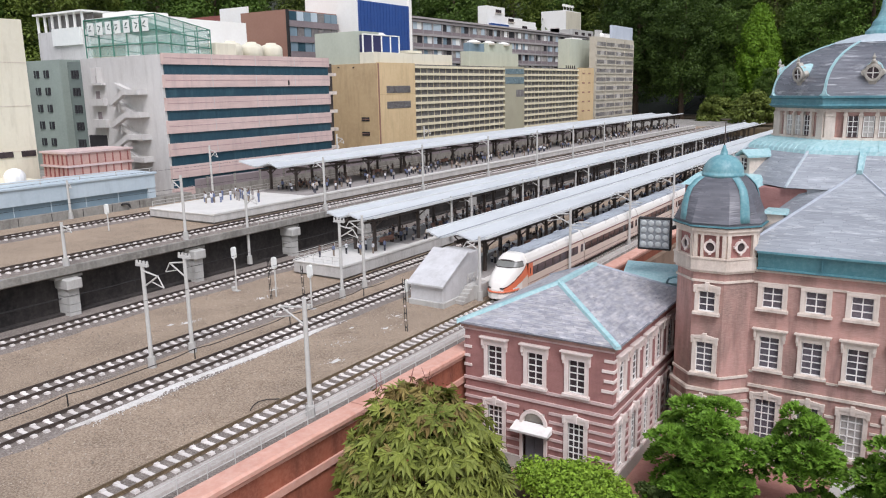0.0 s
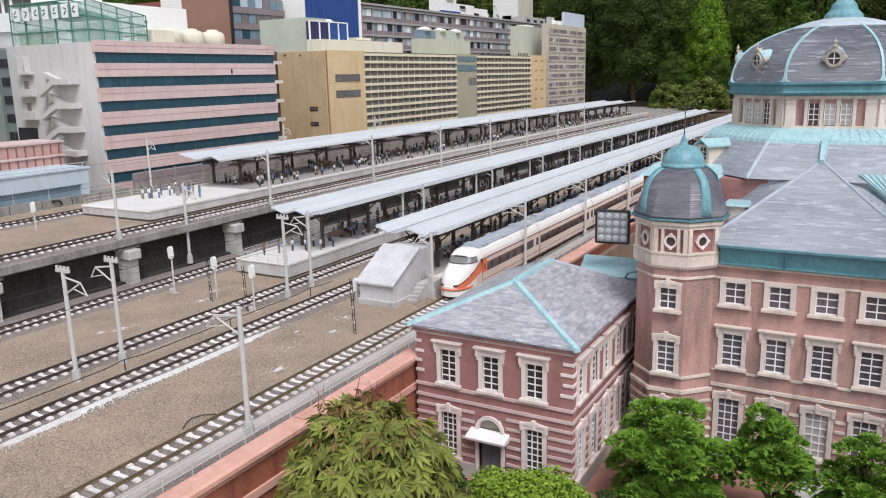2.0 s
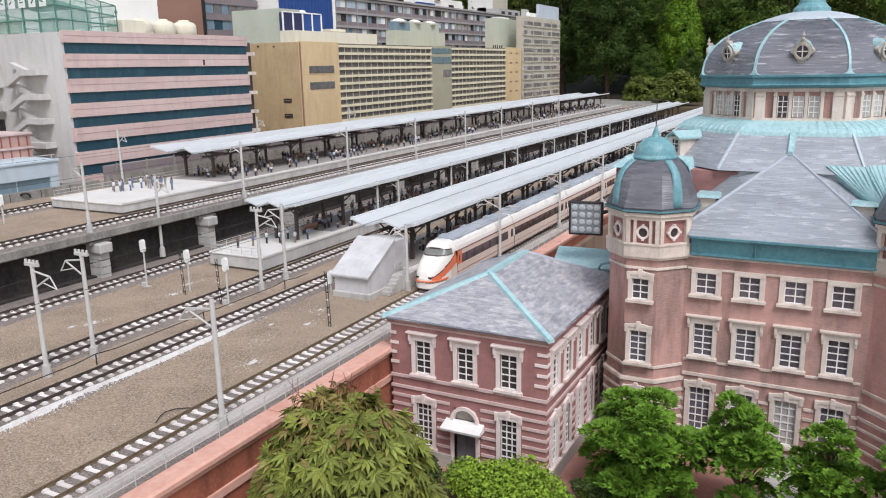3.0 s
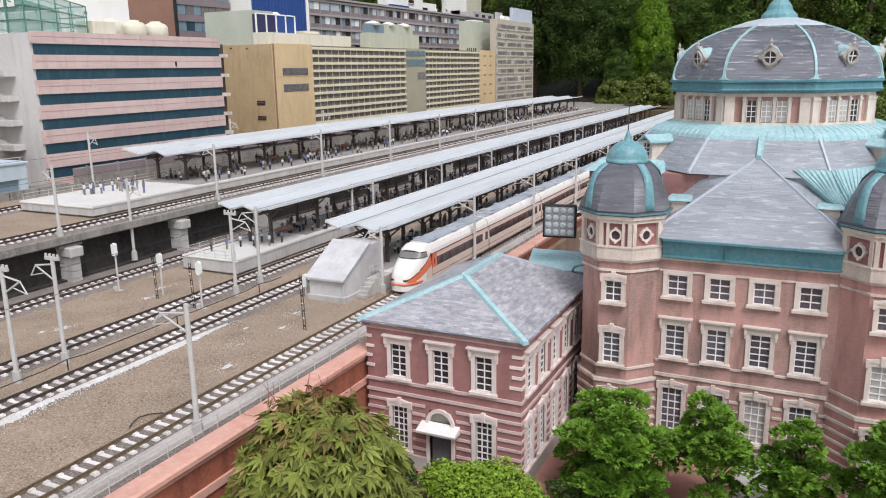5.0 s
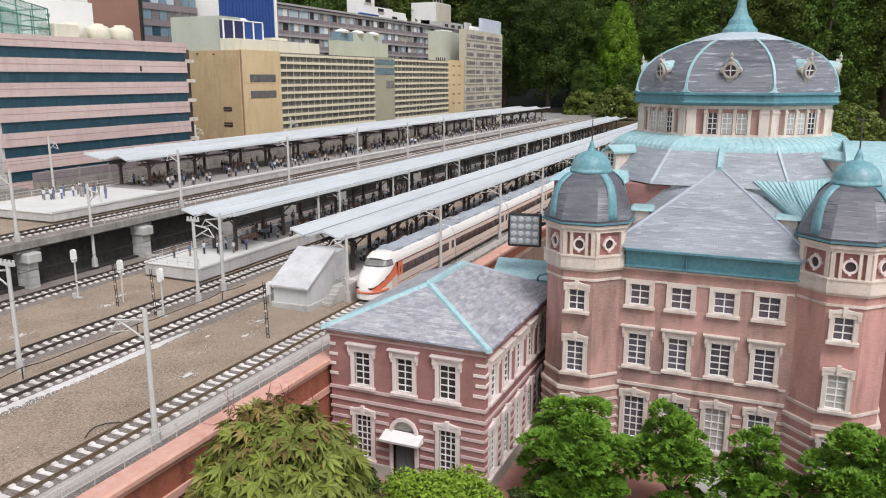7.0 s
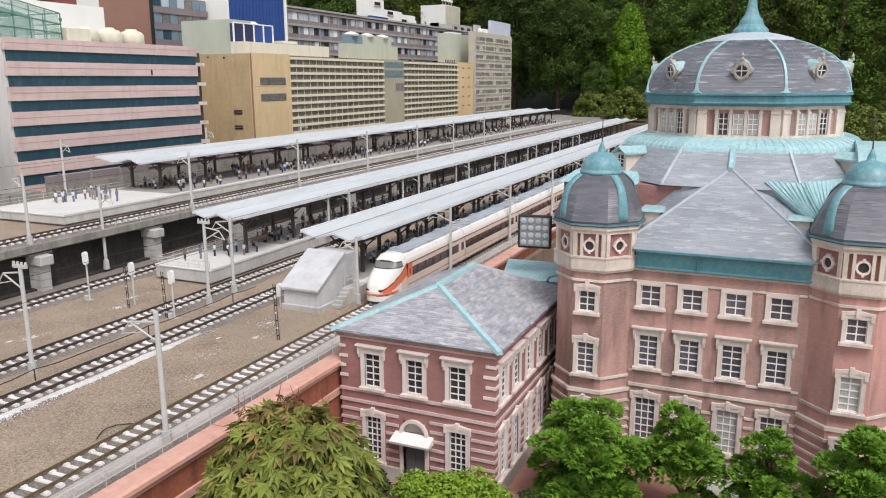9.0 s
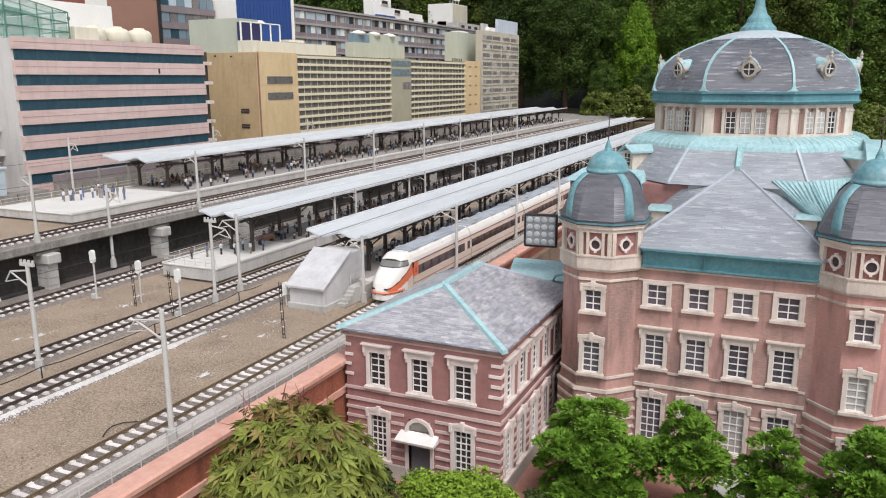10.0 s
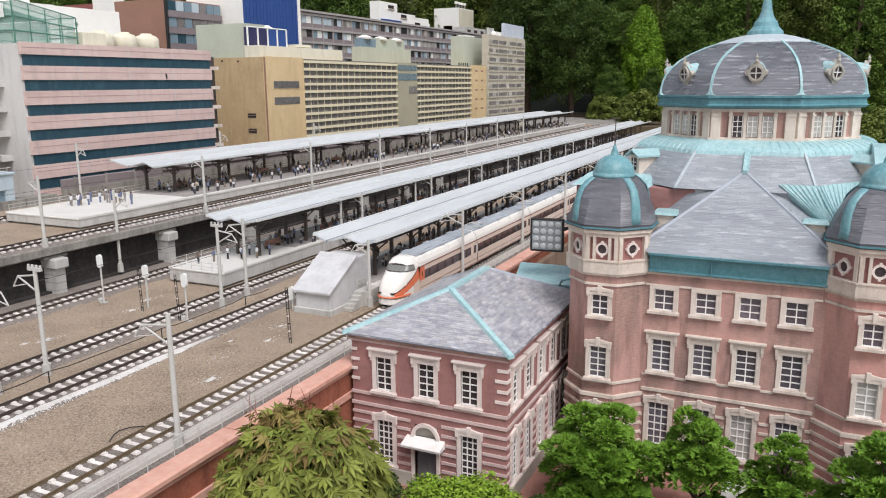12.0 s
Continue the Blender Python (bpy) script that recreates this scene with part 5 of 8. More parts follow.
# copper saddle where the wing ridge meets the hall roof
bm = B()
hexa(bm, [(-0.151, 2.196, 0.786), (-0.135, 2.196, 0.786), (-0.133, 2.246, 0.832), (-0.153, 2.246, 0.832), (-0.148, 2.194, 0.797), (-0.138, 2.194, 0.797), (-0.137, 2.243, 0.843), (-0.149, 2.243, 0.843)])
part("ridge_saddle", bm, COPPER_PALE, wroof, "pale copper ridge saddle")
# little vent boxes on the wing roof
for x, y, z in ((-0.325, 2.11, 0.668), (0.036, 2.11, 0.668)):
    bm = B()
    box(bm, x - 0.022, x + 0.022, y - 0.03, y + 0.03, z - 0.02, z + 0.016)
    vent = part("roof_vent", bm, STONE_DIRTY, stn, "small pale roof vent with a copper lid")
    bm = B()
    hexa(bm, [(x - 0.032, y - 0.038, z + 0.016), (x + 0.032, y - 0.038, z + 0.016), (x + 0.032, y + 0.038, z + 0.016), (x - 0.032, y + 0.038, z + 0.016),
              (x - 0.028, y - 0.034, z + 0.024), (x + 0.028, y - 0.034, z + 0.024), (x + 0.028, y + 0.034, z + 0.024), (x - 0.028, y + 0.034, z + 0.024)])
    part("vent_lid", bm, COPPER_PALE, vent)

# roof skirt below the drum
bm = B()
rows = [[bm.verts.new((x, y, z)) for x, y in octagon(DC, a_)] for a_, z in ((0.424, 0.7456), (0.335, 0.834), (0.300, 0.834))]
for r_, s_ in zip(rows, rows[1:]):
    for k in range(8):
        bm.faces.new((r_[k], r_[(k + 1) % 8], s_[(k + 1) % 8], s_[k]))
bm.faces.new(rows[0][::-1])
bm.faces.new(rows[-1])
skirt = part("hall_roof", bm, SLATE_DARK, stn, "eight-sided slate roof round the dome")
rnd = random.Random(9)
bm = B()
lo8, hi8 = octagon(DC, 0.424), octagon(DC, 0.335)
for k in (0, 1, 2, 5, 6, 7):
    k2 = (k + 1) % 8
    slate_face(bm, (*lo8[k], 0.7456), (*lo8[k2], 0.7456), (*hi8[k2], 0.834), (*hi8[k], 0.834), 0.006, 0.045, rnd, 0.0006)
part("slate_cover", bm, SLATE_MID, skirt, "courses of grey slates", "stuff", fix=False)
for k in range(8):
    bm = B()
    p, q = Vector((*lo8[k], 0.7486)), Vector((*hi8[k], 0.838))
    side = (q - p).cross(Vector((0, 0, 1))).normalized() * 0.0040
    upv = Vector((0, 0, 0.003))
    hexa(bm, [p - side - upv, p + side - upv, q + side - upv, q - side - upv, p - side * 0.7 + upv, p + side * 0.7 + upv, q + side * 0.7 + upv, q - side * 0.7 + upv])
    part("hip_cap", bm, COPPER_CAP, skirt)
bm = B()
box(bm, -0.262, 0.036, 2.166, 2.29, 0.62, 0.7445)
part("eave_board", bm, SLATE_MID, skirt)
# curved copper collar with standing seams
cprof = [(0.338, 0.832), (0.334, 0.842), (0.322, 0.853), (0.300, 0.862), (0.272, 0.868)]
bm = B()
dome_core(bm, DC, cprof, 0.0)
collar = part("copper_collar", bm, COPPER_PALE, stn, "pale copper collar with standing seams")
for k in range(8):
    m = pose(DC[0], DC[1], 0, 0, 0, 45 * k)
    for i in range(12):
        u = -0.92 + 1.84 * i / 11
        bm = B()
        for (a0, z0), (a1, z1) in zip(cprof, cprof[1:]):
            t8 = math.tan(math.pi / 8)
            tube(bm, m @ Vector((u * a0 * t8, -a0, z0)), m @ Vector((u * a1 * t8, -a1, z1)), 0.0016, 4)
        part("seam", bm, COPPER_PALE, collar)

# drum with three windows a side
A_D = 0.262
bm = B()
prism(bm, octagon(DC, A_D), 0.860, 0.950)
drum = part("drum", bm, BRICK_OLD, stn, "brick and stone drum of the dome")
bm = B()
prism(bm, octagon(DC, A_D + 0.012), 0.864, 0.874)
part("drum_sill", bm, STONE_DIRTY, drum)
bm = B()
prism(bm, octagon(DC, A_D + 0.006), 0.944, 0.953)
part("drum_frieze", bm, STONE_DIRTY, drum)
for k in range(8):
    m = face_frame(DC, A_D, k)
    half = A_D * math.tan(math.pi / 8)
    for u, w in ((-half + 0.013, 0.013), (half - 0.013, 0.013), (-0.0575, 0.0042), (0.0575, 0.0042), (-0.0195, 0.0042), (0.0195, 0.0042)):
        bm = B()
        box(bm, u - w, u + w, -0.009, 0.001, 0.874, 0.9335, m)
        c = w + 0.0014 if w < 0.01 else w
        box(bm, u - c, u + c, -0.0112, 0.001, 0.9335, 0.9385, m)
        box(bm, u - w, u + w, -0.0085, 0.001, 0.9385, 0.944, m)
        part("pilaster", bm, STONE_DIRTY, drum)
    for i, u in enumerate((-0.0385, 0.0, 0.0385)):
        bm = B()
        box(bm, u - 0.0125, u + 0.0125, -0.0035, 0.001, 0.876, 0.933, m)
        wnd = part("drum_window", bm, PANE_PALE if (i + k) % 3 else PANE, drum, "small white-barred drum window")
        bm = B()
        for j in range(1, 4):
            z = 0.876 + 0.057 * j / 4
            box(bm, u - 0.0125, u + 0.0125, -0.0052, -0.003, z - 0.0009, z + 0.0009, m)
        for xx in (-0.0125, 0, 0.0125):
            box(bm, u + xx - 0.001, u + xx + 0.001, -0.0052, -0.003, 0.876, 0.933, m)
        part("sash", bm, WHITE_PAINT, drum)

# copper cornice and the dome itself
corn = [(0.268, 0.953), (0.282, 0.957), (0.286, 0.962), (0.281, 0.966), (0.280, 0.980), (0.286, 0.983), (0.286, 0.988), (0.270, 0.990)]
bm = B()
dome_core(bm, DC, corn, 0.0)
part("dome_cornice", bm, COPPER_DEEP, stn, "deep green copper cornice")
dprof = [(0.276, 0.988), (0.2755, 1.005), (0.272, 1.024), (0.264, 1.046), (0.250, 1.067), (0.228, 1.088), (0.197, 1.108), (0.160, 1.125), (0.118, 1.140), (0.078, 1.151), (0.046, 1.158)]
bm = B()
dome_core(bm, DC, dprof, 0.001)
dome = part("dome_roof", bm, SLATE_DARK, stn, "grey slate dome with copper ribs")
rnd = random.Random(10)
bm = B()
slate_dome(bm, DC, dprof[:9], 56, 0.060, rnd)
part("slate_cover", bm, SLATE_DARK, dome, "courses of dark slates", "stuff", fix=False)
for k in range(8):
    bm = B()
    dome_rib(bm, DC, [(0.2775, 0.988), (0.277, 0.994)] + dprof[1:9], k, 0.032, 0.0035, 0.007)
    part("dome_rib", bm, COPPER_PALE, dome, "green copper rib")
bm = B()
dome_core(bm, DC, [(0.130, 1.1365), (0.122, 1.1425), (0.082, 1.155), (0.05, 1.162), (0.03, 1.166)], 0.0)
cap = part("dome_cap", bm, COPPER_CAP, dome, "pale copper cap")
bm = B()
lathe(bm, [(0.052, 1.160), (0.050, 1.172), (0.043, 1.178), (0.036, 1.186), (0.033, 1.198), (0.022, 1.212), (0.015, 1.232), (0.0115, 1.262), (0.010, 1.30), (0.013, 1.306), (0.007, 1.315), (0.005, 1.36), (0.001, 1.40)], (*DC, 0), 16)
part("finial", bm, COPPER, dome, "green copper finial")


def oeil(k):
    """A round stone-framed window on the k-th side of the dome."""
    m = pose(DC[0], DC[1], 0, 0, 0, 45 * k) @ pose(0, -0.272, 1.050, 8, 0, 0)
    bm = B()
    n = 20
    for i in range(n):
        a0, a1 = 2 * math.pi * i / n, 2 * math.pi * (i + 1) / n
        q = []
        for yy in (-0.012, 0.006):
            q.append([m @ Vector((r * math.cos(t), yy, r * 1.1 * math.sin(t))) for r, t in ((0.0145, a0), (0.0145, a1), (0.0198, a1), (0.0198, a0))])
        hexa(bm, q[0] + q[1])
    fr = part("round_window", weld(bm), OCULUS_STONE, stn, "ornate stone-framed round window")
    bm = B()
    rim = []
    for i in range(48):
        t = 2 * math.pi * i / 48
        c_, s_ = math.cos(t), math.sin(t)
        r = 0.0225 + 0.012 * abs(c_) ** 14 + 0.018 * max(0.0, -s_) ** 10 + 0.012 * max(0.0, s_) ** 12 + 0.005 * max(0.0, math.cos(4 * t + math.pi)) ** 2
        rim.append((r * 0.84 * c_, r * 0.92 * s_))
    va = [bm.verts.new(m @ Vector((x, -0.006, z))) for x, z in rim]
    vb = [bm.verts.new(m @ Vector((x * 1.06, 0.006, z * 1.06))) for x, z in rim]
    bm.faces.new(va)
    bm.faces.new(vb[::-1])
    for i in range(48):
        bm.faces.new((va[i], vb[i], vb[(i + 1) % 48], va[(i + 1) % 48]))
    part("cartouche", bm, OCULUS_STONE, fr, "scrolled stone cartouche")
    bm = B()
    va = [bm.verts.new(m @ Vector((0.0145 * math.cos(2 * math.pi * i / n), -0.0075, 0.016 * math.sin(2 * math.pi * i / n)))) for i in range(n)]
    vb = [bm.verts.new(m @ Vector((0.0145 * math.cos(2 * math.pi * i / n), 0.004, 0.016 * math.sin(2 * math.pi * i / n)))) for i in range(n)]
    bm.faces.new(va)
    bm.faces.new(vb[::-1])
    for i in range(n):
        bm.faces.new((va[i], vb[i], vb[(i + 1) % n], va[(i + 1) % n]))
    part("pane", bm, PANE, fr)
    bm = B()
    box(bm, -0.0012, 0.0012, -0.0095, -0.0070, -0.015, 0.015, m)
    box(bm, -0.014, 0.014, -0.0097, -0.0072, -0.0012, 0.0012, m)
    part("cross_bar", bm, WHITE_PAINT, fr)
    bm = B()
    for i in range(8):
        a0, a1 = math.pi * i / 8, math.pi * (i + 1) / 8
        q = [m @ Vector((0.024 * math.cos(t), yy, 0.026 * math.sin(t))) for t, yy in ((a0, -0.006), (a1, -0.006), (a1, 0.035), (a0, 0.035))]
        bm.faces.new([bm.verts.new(p) for p in q])
    part("hood", bm, COPPER_PALE, fr, "pale copper hood")
    bm = B()
    lathe(bm, [(0.004, 0), (0.0055, 0.004), (0.003, 0.008), (0.005, 0.013), (0.002, 0.018), (0.0005, 0.024)], m @ Vector((0, -0.006, 0.028)), 8)
    part("knob", bm, OCULUS_STONE, fr)


for k in range(8):
    oeil(k)


def dormer(k, u, z, w=0.05):
    """A small dormer with a copper roof on the k-th side of the hall roof."""
    m = pose(DC[0], DC[1], 0, 0, 0, 45 * k) @ pose(u, -0.405, z)
    bm = B()
    box(bm, -w / 2, w / 2, -0.012, 0.09, -0.03, 0.034, m)
    dm = part("dormer", bm, STONE_DIRTY, stn, "small pale dormer with a copper roof")
    bm = B()
    box(bm, -w * 0.24, w * 0.24, -0.0135, -0.010, -0.008, 0.026, m)
    part("dormer_window", bm, PANE, dm)
    bm = B()
    box(bm, -0.001, 0.001, -0.0148, -0.0125, -0.008, 0.026, m)
    for zz in (0.003, 0.014):
        box(bm, -w * 0.24, w * 0.24, -0.0148, -0.0125, zz - 0.001, zz + 0.001, m)
    part("sash", bm, WHITE_PAINT, dm)
    bm = B()
    p = [Vector(q) for q in ((-w * 0.68, -0.024, 0.034), (0, -0.024, 0.052), (w * 0.68, -0.024, 0.034))]
    f_ = [bm.verts.new(m @ q) for q in p]
    r_ = [bm.verts.new(m @ (q + Vector((0, 0.12, 0)))) for q in p]
    f2 = [bm.verts.new(m @ (q - Vector((0, 0, 0.005)))) for q in p]
    r2 = [bm.verts.new(m @ (q + Vector((0, 0.12, -0.005)))) for q in p]
    for i in range(2):
        bm.faces.new((f_[i], f_[i + 1], r_[i + 1], r_[i]))
        bm.faces.new((f2[i], r2[i], r2[i + 1], f2[i + 1]))
        bm.faces.new((f_[i], f2[i], f2[i + 1], f_[i + 1]))
    bm.faces.new((f_[0], r_[0], r2[0], f2[0]))
    bm.faces.new((f_[2], f2[2], r2[2], r_[2]))
    part("dormer_roof", bm, COPPER_PALE, dm)


dormer(7, -0.03, 0.784)
dormer(1, 0.03, 0.784)

# brick blocks beside the wing, with copper roofs
for nm, (x0, x1, y0, y1, z1), capz in (("annex_wall", (-0.604, -0.372, 2.225, 2.55, 0.735), 0.766), ("annex_wall", (-0.385, -0.180, 2.172, 2.30, 0.7420), 0.0), ("annex_wall", (0.10, 0.33, 2.29, 2.60, 0.690), 0.735)):
    bm = B()
    box(bm, x0, x1, y0, y1, 0.0, z1)
    an = part(nm, bm, BRICK, stn, "red brick block behind the tower")
    if capz:
        bm = B()
        box(bm, x0 - 0.004, x1 + 0.004, y0 - 0.004, y0 + 0.01, z1 - 0.045, z1 - 0.038)
        part("stone_band", bm, STONE_DIRTY, an)
        bm = B()
        pts = [(x0 - 0.012, y0 - 0.012), (x1 + 0.006, y0 - 0.012), (x1 + 0.006, y1), (x0 - 0.012, y1)]
        prism(bm, pts, z1, capz, 0.72, ((x0 + x1) / 2, (y0 + y1) / 2))
        part("annex_roof", bm, COPPER_PALE, an, "pale copper roof")
# copper valley roofs with standing seams, two slopes that meet in a hip
for p4, n in (([(-0.056, 2.170, 0.767), (0.038, 2.170, 0.767), (0.102, 2.062, 0.656), (0.064, 2.100, 0.6765)], 7),
              ([(0.040, 2.180, 0.767), (0.160, 2.308, 0.771), (0.112, 2.150, 0.695), (0.104, 2.066, 0.656)], 11)):
    bm = B()
    slab(bm, p4, 0.022)
    vr = part("valley_roof", bm, COPPER_PALE, stn, "pale copper valley roof with standing seams")
    for i in range(n):
        t = (i + 0.5) / n
        p, q = Vector(p4[0]).lerp(Vector(p4[1]), t), Vector(p4[3]).lerp(Vector(p4[2]), t)
        bm = B()
        tube(bm, p + Vector((0, 0, 0.001)), q + Vector((0, 0, 0.001)), 0.0014, 4)
        part("seam", bm, COPPER_PALE, vr)
# barrel roof behind, with a mast
bm = B()
n = 10
prof = [(2.42 + 0.24 * math.cos(math.pi * i / n), 0.745 + 0.115 * math.sin(math.pi * i / n)) for i in range(n + 1)]
extrude_x(bm, prof, 0.16, 1.2)
part("barrel_roof", bm, COPPER_PALE, stn, "pale copper barrel roof")
bm = B()
box(bm, 0.16, 1.2, 2.20, 2.64, 0.0, 0.745)
part("rear_wing_wall", bm, BRICK, stn)


def slope_point(c, a, z, b, k, u):
    """A point on the k-th slope of a tower roof, u from rib to rib; b goes from the eight-sided eave to the square top."""
    v = abs(u)
    x8, y8 = (v / 0.5 * 0.4142, -1.0) if v <= 0.5 else (0.4142 + (v - 0.5) / 0.5 * 0.2929, -1.0 + (v - 0.5) / 0.5 * 0.2929)
    x4, y4 = v * 0.93, -1.0 + 0.07 * v ** 4
    x, y = (x8 + (x4 - x8) * b) * a, (y8 + (y4 - y8) * b) * a
    return pose(c[0], c[1], 0, 0, 0, 90 * k) @ Vector((math.copysign(x, u), y, z))


def tower_slopes(bm, c, prof, rows, width, rnd):
    """Courses of slates on the four slopes of a tower roof."""
    def at(f):
        i = min(len(prof) - 2, int(f * (len(prof) - 1)))
        g_ = f * (len(prof) - 1) - i
        return prof[i][0] + (prof[i + 1][0] - prof[i][0]) * g_, prof[i][1] + (prof[i + 1][1] - prof[i][1]) * g_, min(1.0, 1.5 * f)

    for k in range(4):
        for j in range(rows):
            (a0, z0, b0), (a1, z1, b1) = at(j / rows), at(min(1, (j + 1.2) / rows))
            n = max(3, int(1.5 * a0 / width))
            off = rnd.random()
            cuts = sorted({-1.0, -0.5, 0.5, 1.0, *(max(-0.97, min(0.97, -1 + 2 * (i + off + rnd.uniform(-0.25, 0.25)) / n)) for i in range(n))})
            for u, w in zip(cuts, cuts[1:]):
                h = 0.0009 * rnd.uniform(0.7, 1.5)
                q = [slope_point(c, a0 + h, z0, b0, k, u), slope_point(c, a0 + h, z0, b0, k, w), slope_point(c, a1, z1, b1, k, w), slope_point(c, a1, z1, b1, k, u),
                     slope_point(c, a0 - 0.001, z0, b0, k, u), slope_point(c, a0 - 0.001, z0, b0, k, w)]
                v = [bm.verts.new(p) for p in q]
                bm.faces.new(v[:4])
                bm.faces.new((v[4], v[5], v[1], v[0]))


def tower_core(bm, c, prof):
    rows = []
    for i, (a, z) in enumerate(prof):
        b = min(1.0, 1.5 * i / (len(prof) - 1))
        rows.append([bm.verts.new(slope_point(c, a - 0.002, z - 0.001, b, k, u)) for k in range(4) for u in (-0.999, -0.5, 0.0, 0.5)])
    for r, q in zip(rows, rows[1:]):
        for k in range(16):
            bm.faces.new((r[k], r[(k + 1) % 16], q[(k + 1) % 16], q[k]))
    bm.faces.new(rows[0][::-1])
    bm.faces.new(rows[-1])


def tower_rib(bm, c, prof, k):
    """A broad rolled rib up the k-th diagonal of a tower roof."""
    rows = []
    th = radians(-45 + 90 * k)
    out, side = Vector((math.cos(th), math.sin(th), 0)), Vector((-math.sin(th), math.cos(th), 0))
    for i, (a, z) in enumerate(prof):
        f = i / (len(prof) - 1)
        p = slope_point(c, a, z, min(1.0, 1.5 * f), k, 1.0)
        w = 0.0105 + 0.006 * (1 - f) ** 2
        ring = []
        for j in range(7):
            t_ = math.pi * j / 6
            ring.append(bm.verts.new(p + side * w * -math.cos(t_) + out * (0.0065 * math.sin(t_) - 0.003) + Vector((0, 0, 0.002 * math.sin(t_)))))
        rows.append(ring)
    for r, q in zip(rows, rows[1:]):
        for j in range(6):
            bm.faces.new((r[j], r[j + 1], q[j + 1], q[j]))
    bm.faces.new(rows[0])
    bm.faces.new(rows[-1][::-1])


def tower(cx, cy, brick, sky_pane=None):
    """One of the two octagonal corner towers."""
    c = (cx, cy)
    a = 0.0985
    t = part("tower", prism_bm(octagon(c, a), 0.0, 0.545), brick, stn, "octagonal red brick corner tower")
    part("tower_base", prism_bm(octagon(c, a + 0.006), 0.0, 0.205), brick, t)
    for z0, z1, aa in ((0.245, 0.252, a + 0.004), (0.206, 0.215, a + 0.010), (0.176, 0.1835, a + 0.009), (0.150, 0.157, a + 0.009), (0.124, 0.131, a + 0.009), (0.098, 0.105, a + 0.009), (0.072, 0.079, a + 0.009), (0.046, 0.053, a + 0.009), (0.0, 0.04, a + 0.012), (0.512, 0.518, a + 0.004)):
        part("stone_band", prism_bm(octagon(c, aa), z0, z1), STONE_DIRTY, t)
    m = face_frame(c, a, 0)
    window(t_empty, "tower_third", m @ pose(0, -0.0085, 0.433))
    window(t_empty, "tower_second", m @ pose(0, -0.0085, 0.262), sky_pane)
    window(t_empty, "tower_first", face_frame(c, a + 0.006, 0) @ pose(0, -0.0085, 0.070))
    # belvedere storey
    for z0, z1, aa in ((0.538, 0.545, a + 0.006), (0.545, 0.576, a + 0.011), (0.576, 0.580, a + 0.013)):
        part("belvedere_band", prism_bm(octagon(c, aa), z0, z1), STONE_DIRTY, t)
    part("belvedere", prism_bm(octagon(c, a - 0.002), 0.578, 0.648), BRICK, t)
    half = a * math.tan(math.pi / 8)
    for k in range(8):
        mk = face_frame(c, a - 0.002, k)
        for u, w in ((-half + 0.004, 0.005), (half - 0.004, 0.005), (-half + 0.021, 0.0035), (half - 0.021, 0.0035)):
            if abs(u) < half - 0.01 and k % 2:
                continue
            bm = B()
            box(bm, u - w, u + w, -0.010, 0.001, 0.580, 0.640, mk)
            part("pilaster", bm, STONE_DIRTY, t)
        bm = B()
        n = 16
        for i in range(n):
            a0, a1 = 2 * math.pi * i / n, 2 * math.pi * (i + 1) / n
            q = [[mk @ Vector((r * math.cos(s), yy, 0.608 + r * 1.05 * math.sin(s))) for r, s in ((0.0115, a0), (0.0115, a1), (0.0165, a1), (0.0165, a0))] for yy in (-0.007, 0.001)]
            hexa(bm, q[0] + q[1])
        for ang in (0, 90, 180, 270):
            s = radians(ang)
            box(bm, 0.017 * math.cos(s) - 0.003, 0.017 * math.cos(s) + 0.003, -0.008, 0.001, 0.608 + 0.018 * math.sin(s) - 0.003, 0.608 + 0.018 * math.sin(s) + 0.003, mk)
        part("oculus", weld(bm), STONE, t, "pale stone round window frame")
        bm = B()
        pts = [mk @ Vector((0.012 * math.cos(2 * math.pi * i / n), -0.002, 0.608 + 0.0125 * math.sin(2 * math.pi * i / n))) for i in range(n)]
        bm.faces.new([bm.verts.new(p) for p in pts])
        ext = bmesh.ops.extrude_face_region(bm, geom=bm.faces[:])
        bmesh.ops.translate(bm, verts=[e for e in ext["geom"] if isinstance(e, bmesh.types.BMVert)], vec=mk.to_3x3() @ Vector((0, 0.004, 0)))
        part("pane", bm, PANE, t)
    for z0, z1, aa, mt in ((0.640, 0.650, a + 0.008, STONE_DIRTY), (0.650, 0.6595, a + 0.013, STONE_DIRTY), (0.6595, 0.662, a + 0.016, STEEL_DARK), (0.662, 0.6655, a + 0.0185, COPPER_DEEP), (0.6655, 0.673, a + 0.0125, SLATE_TOWER)):
        part("cornice", prism_bm(octagon(c, aa), z0, z1), mt, t)
    prof = [(0.113, 0.672), (0.104, 0.690), (0.096, 0.712), (0.086, 0.736), (0.074, 0.758), (0.060, 0.776), (0.048, 0.786)]
    bm = B()
    tower_core(bm, c, prof)
    part("tower_roof", bm, SLATE_TOWER, t, "grey slate tower roof with copper ribs")
    bm = B()
    tower_slopes(bm, c, prof, 24, 0.034, random.Random(int(cx * 100) + 77))
    part("slate_cover", bm, SLATE_TOWER, t, "courses of dark slates", "stuff", fix=False)
    for k in range(4):
        bm = B()
        tower_rib(bm, c, prof, k)
        rib = part("rib", bm, COPPER, t, "rolled green copper rib")
        for f in rib.data.polygons:
            f.use_smooth = len(f.vertices) == 4
    bm = B()
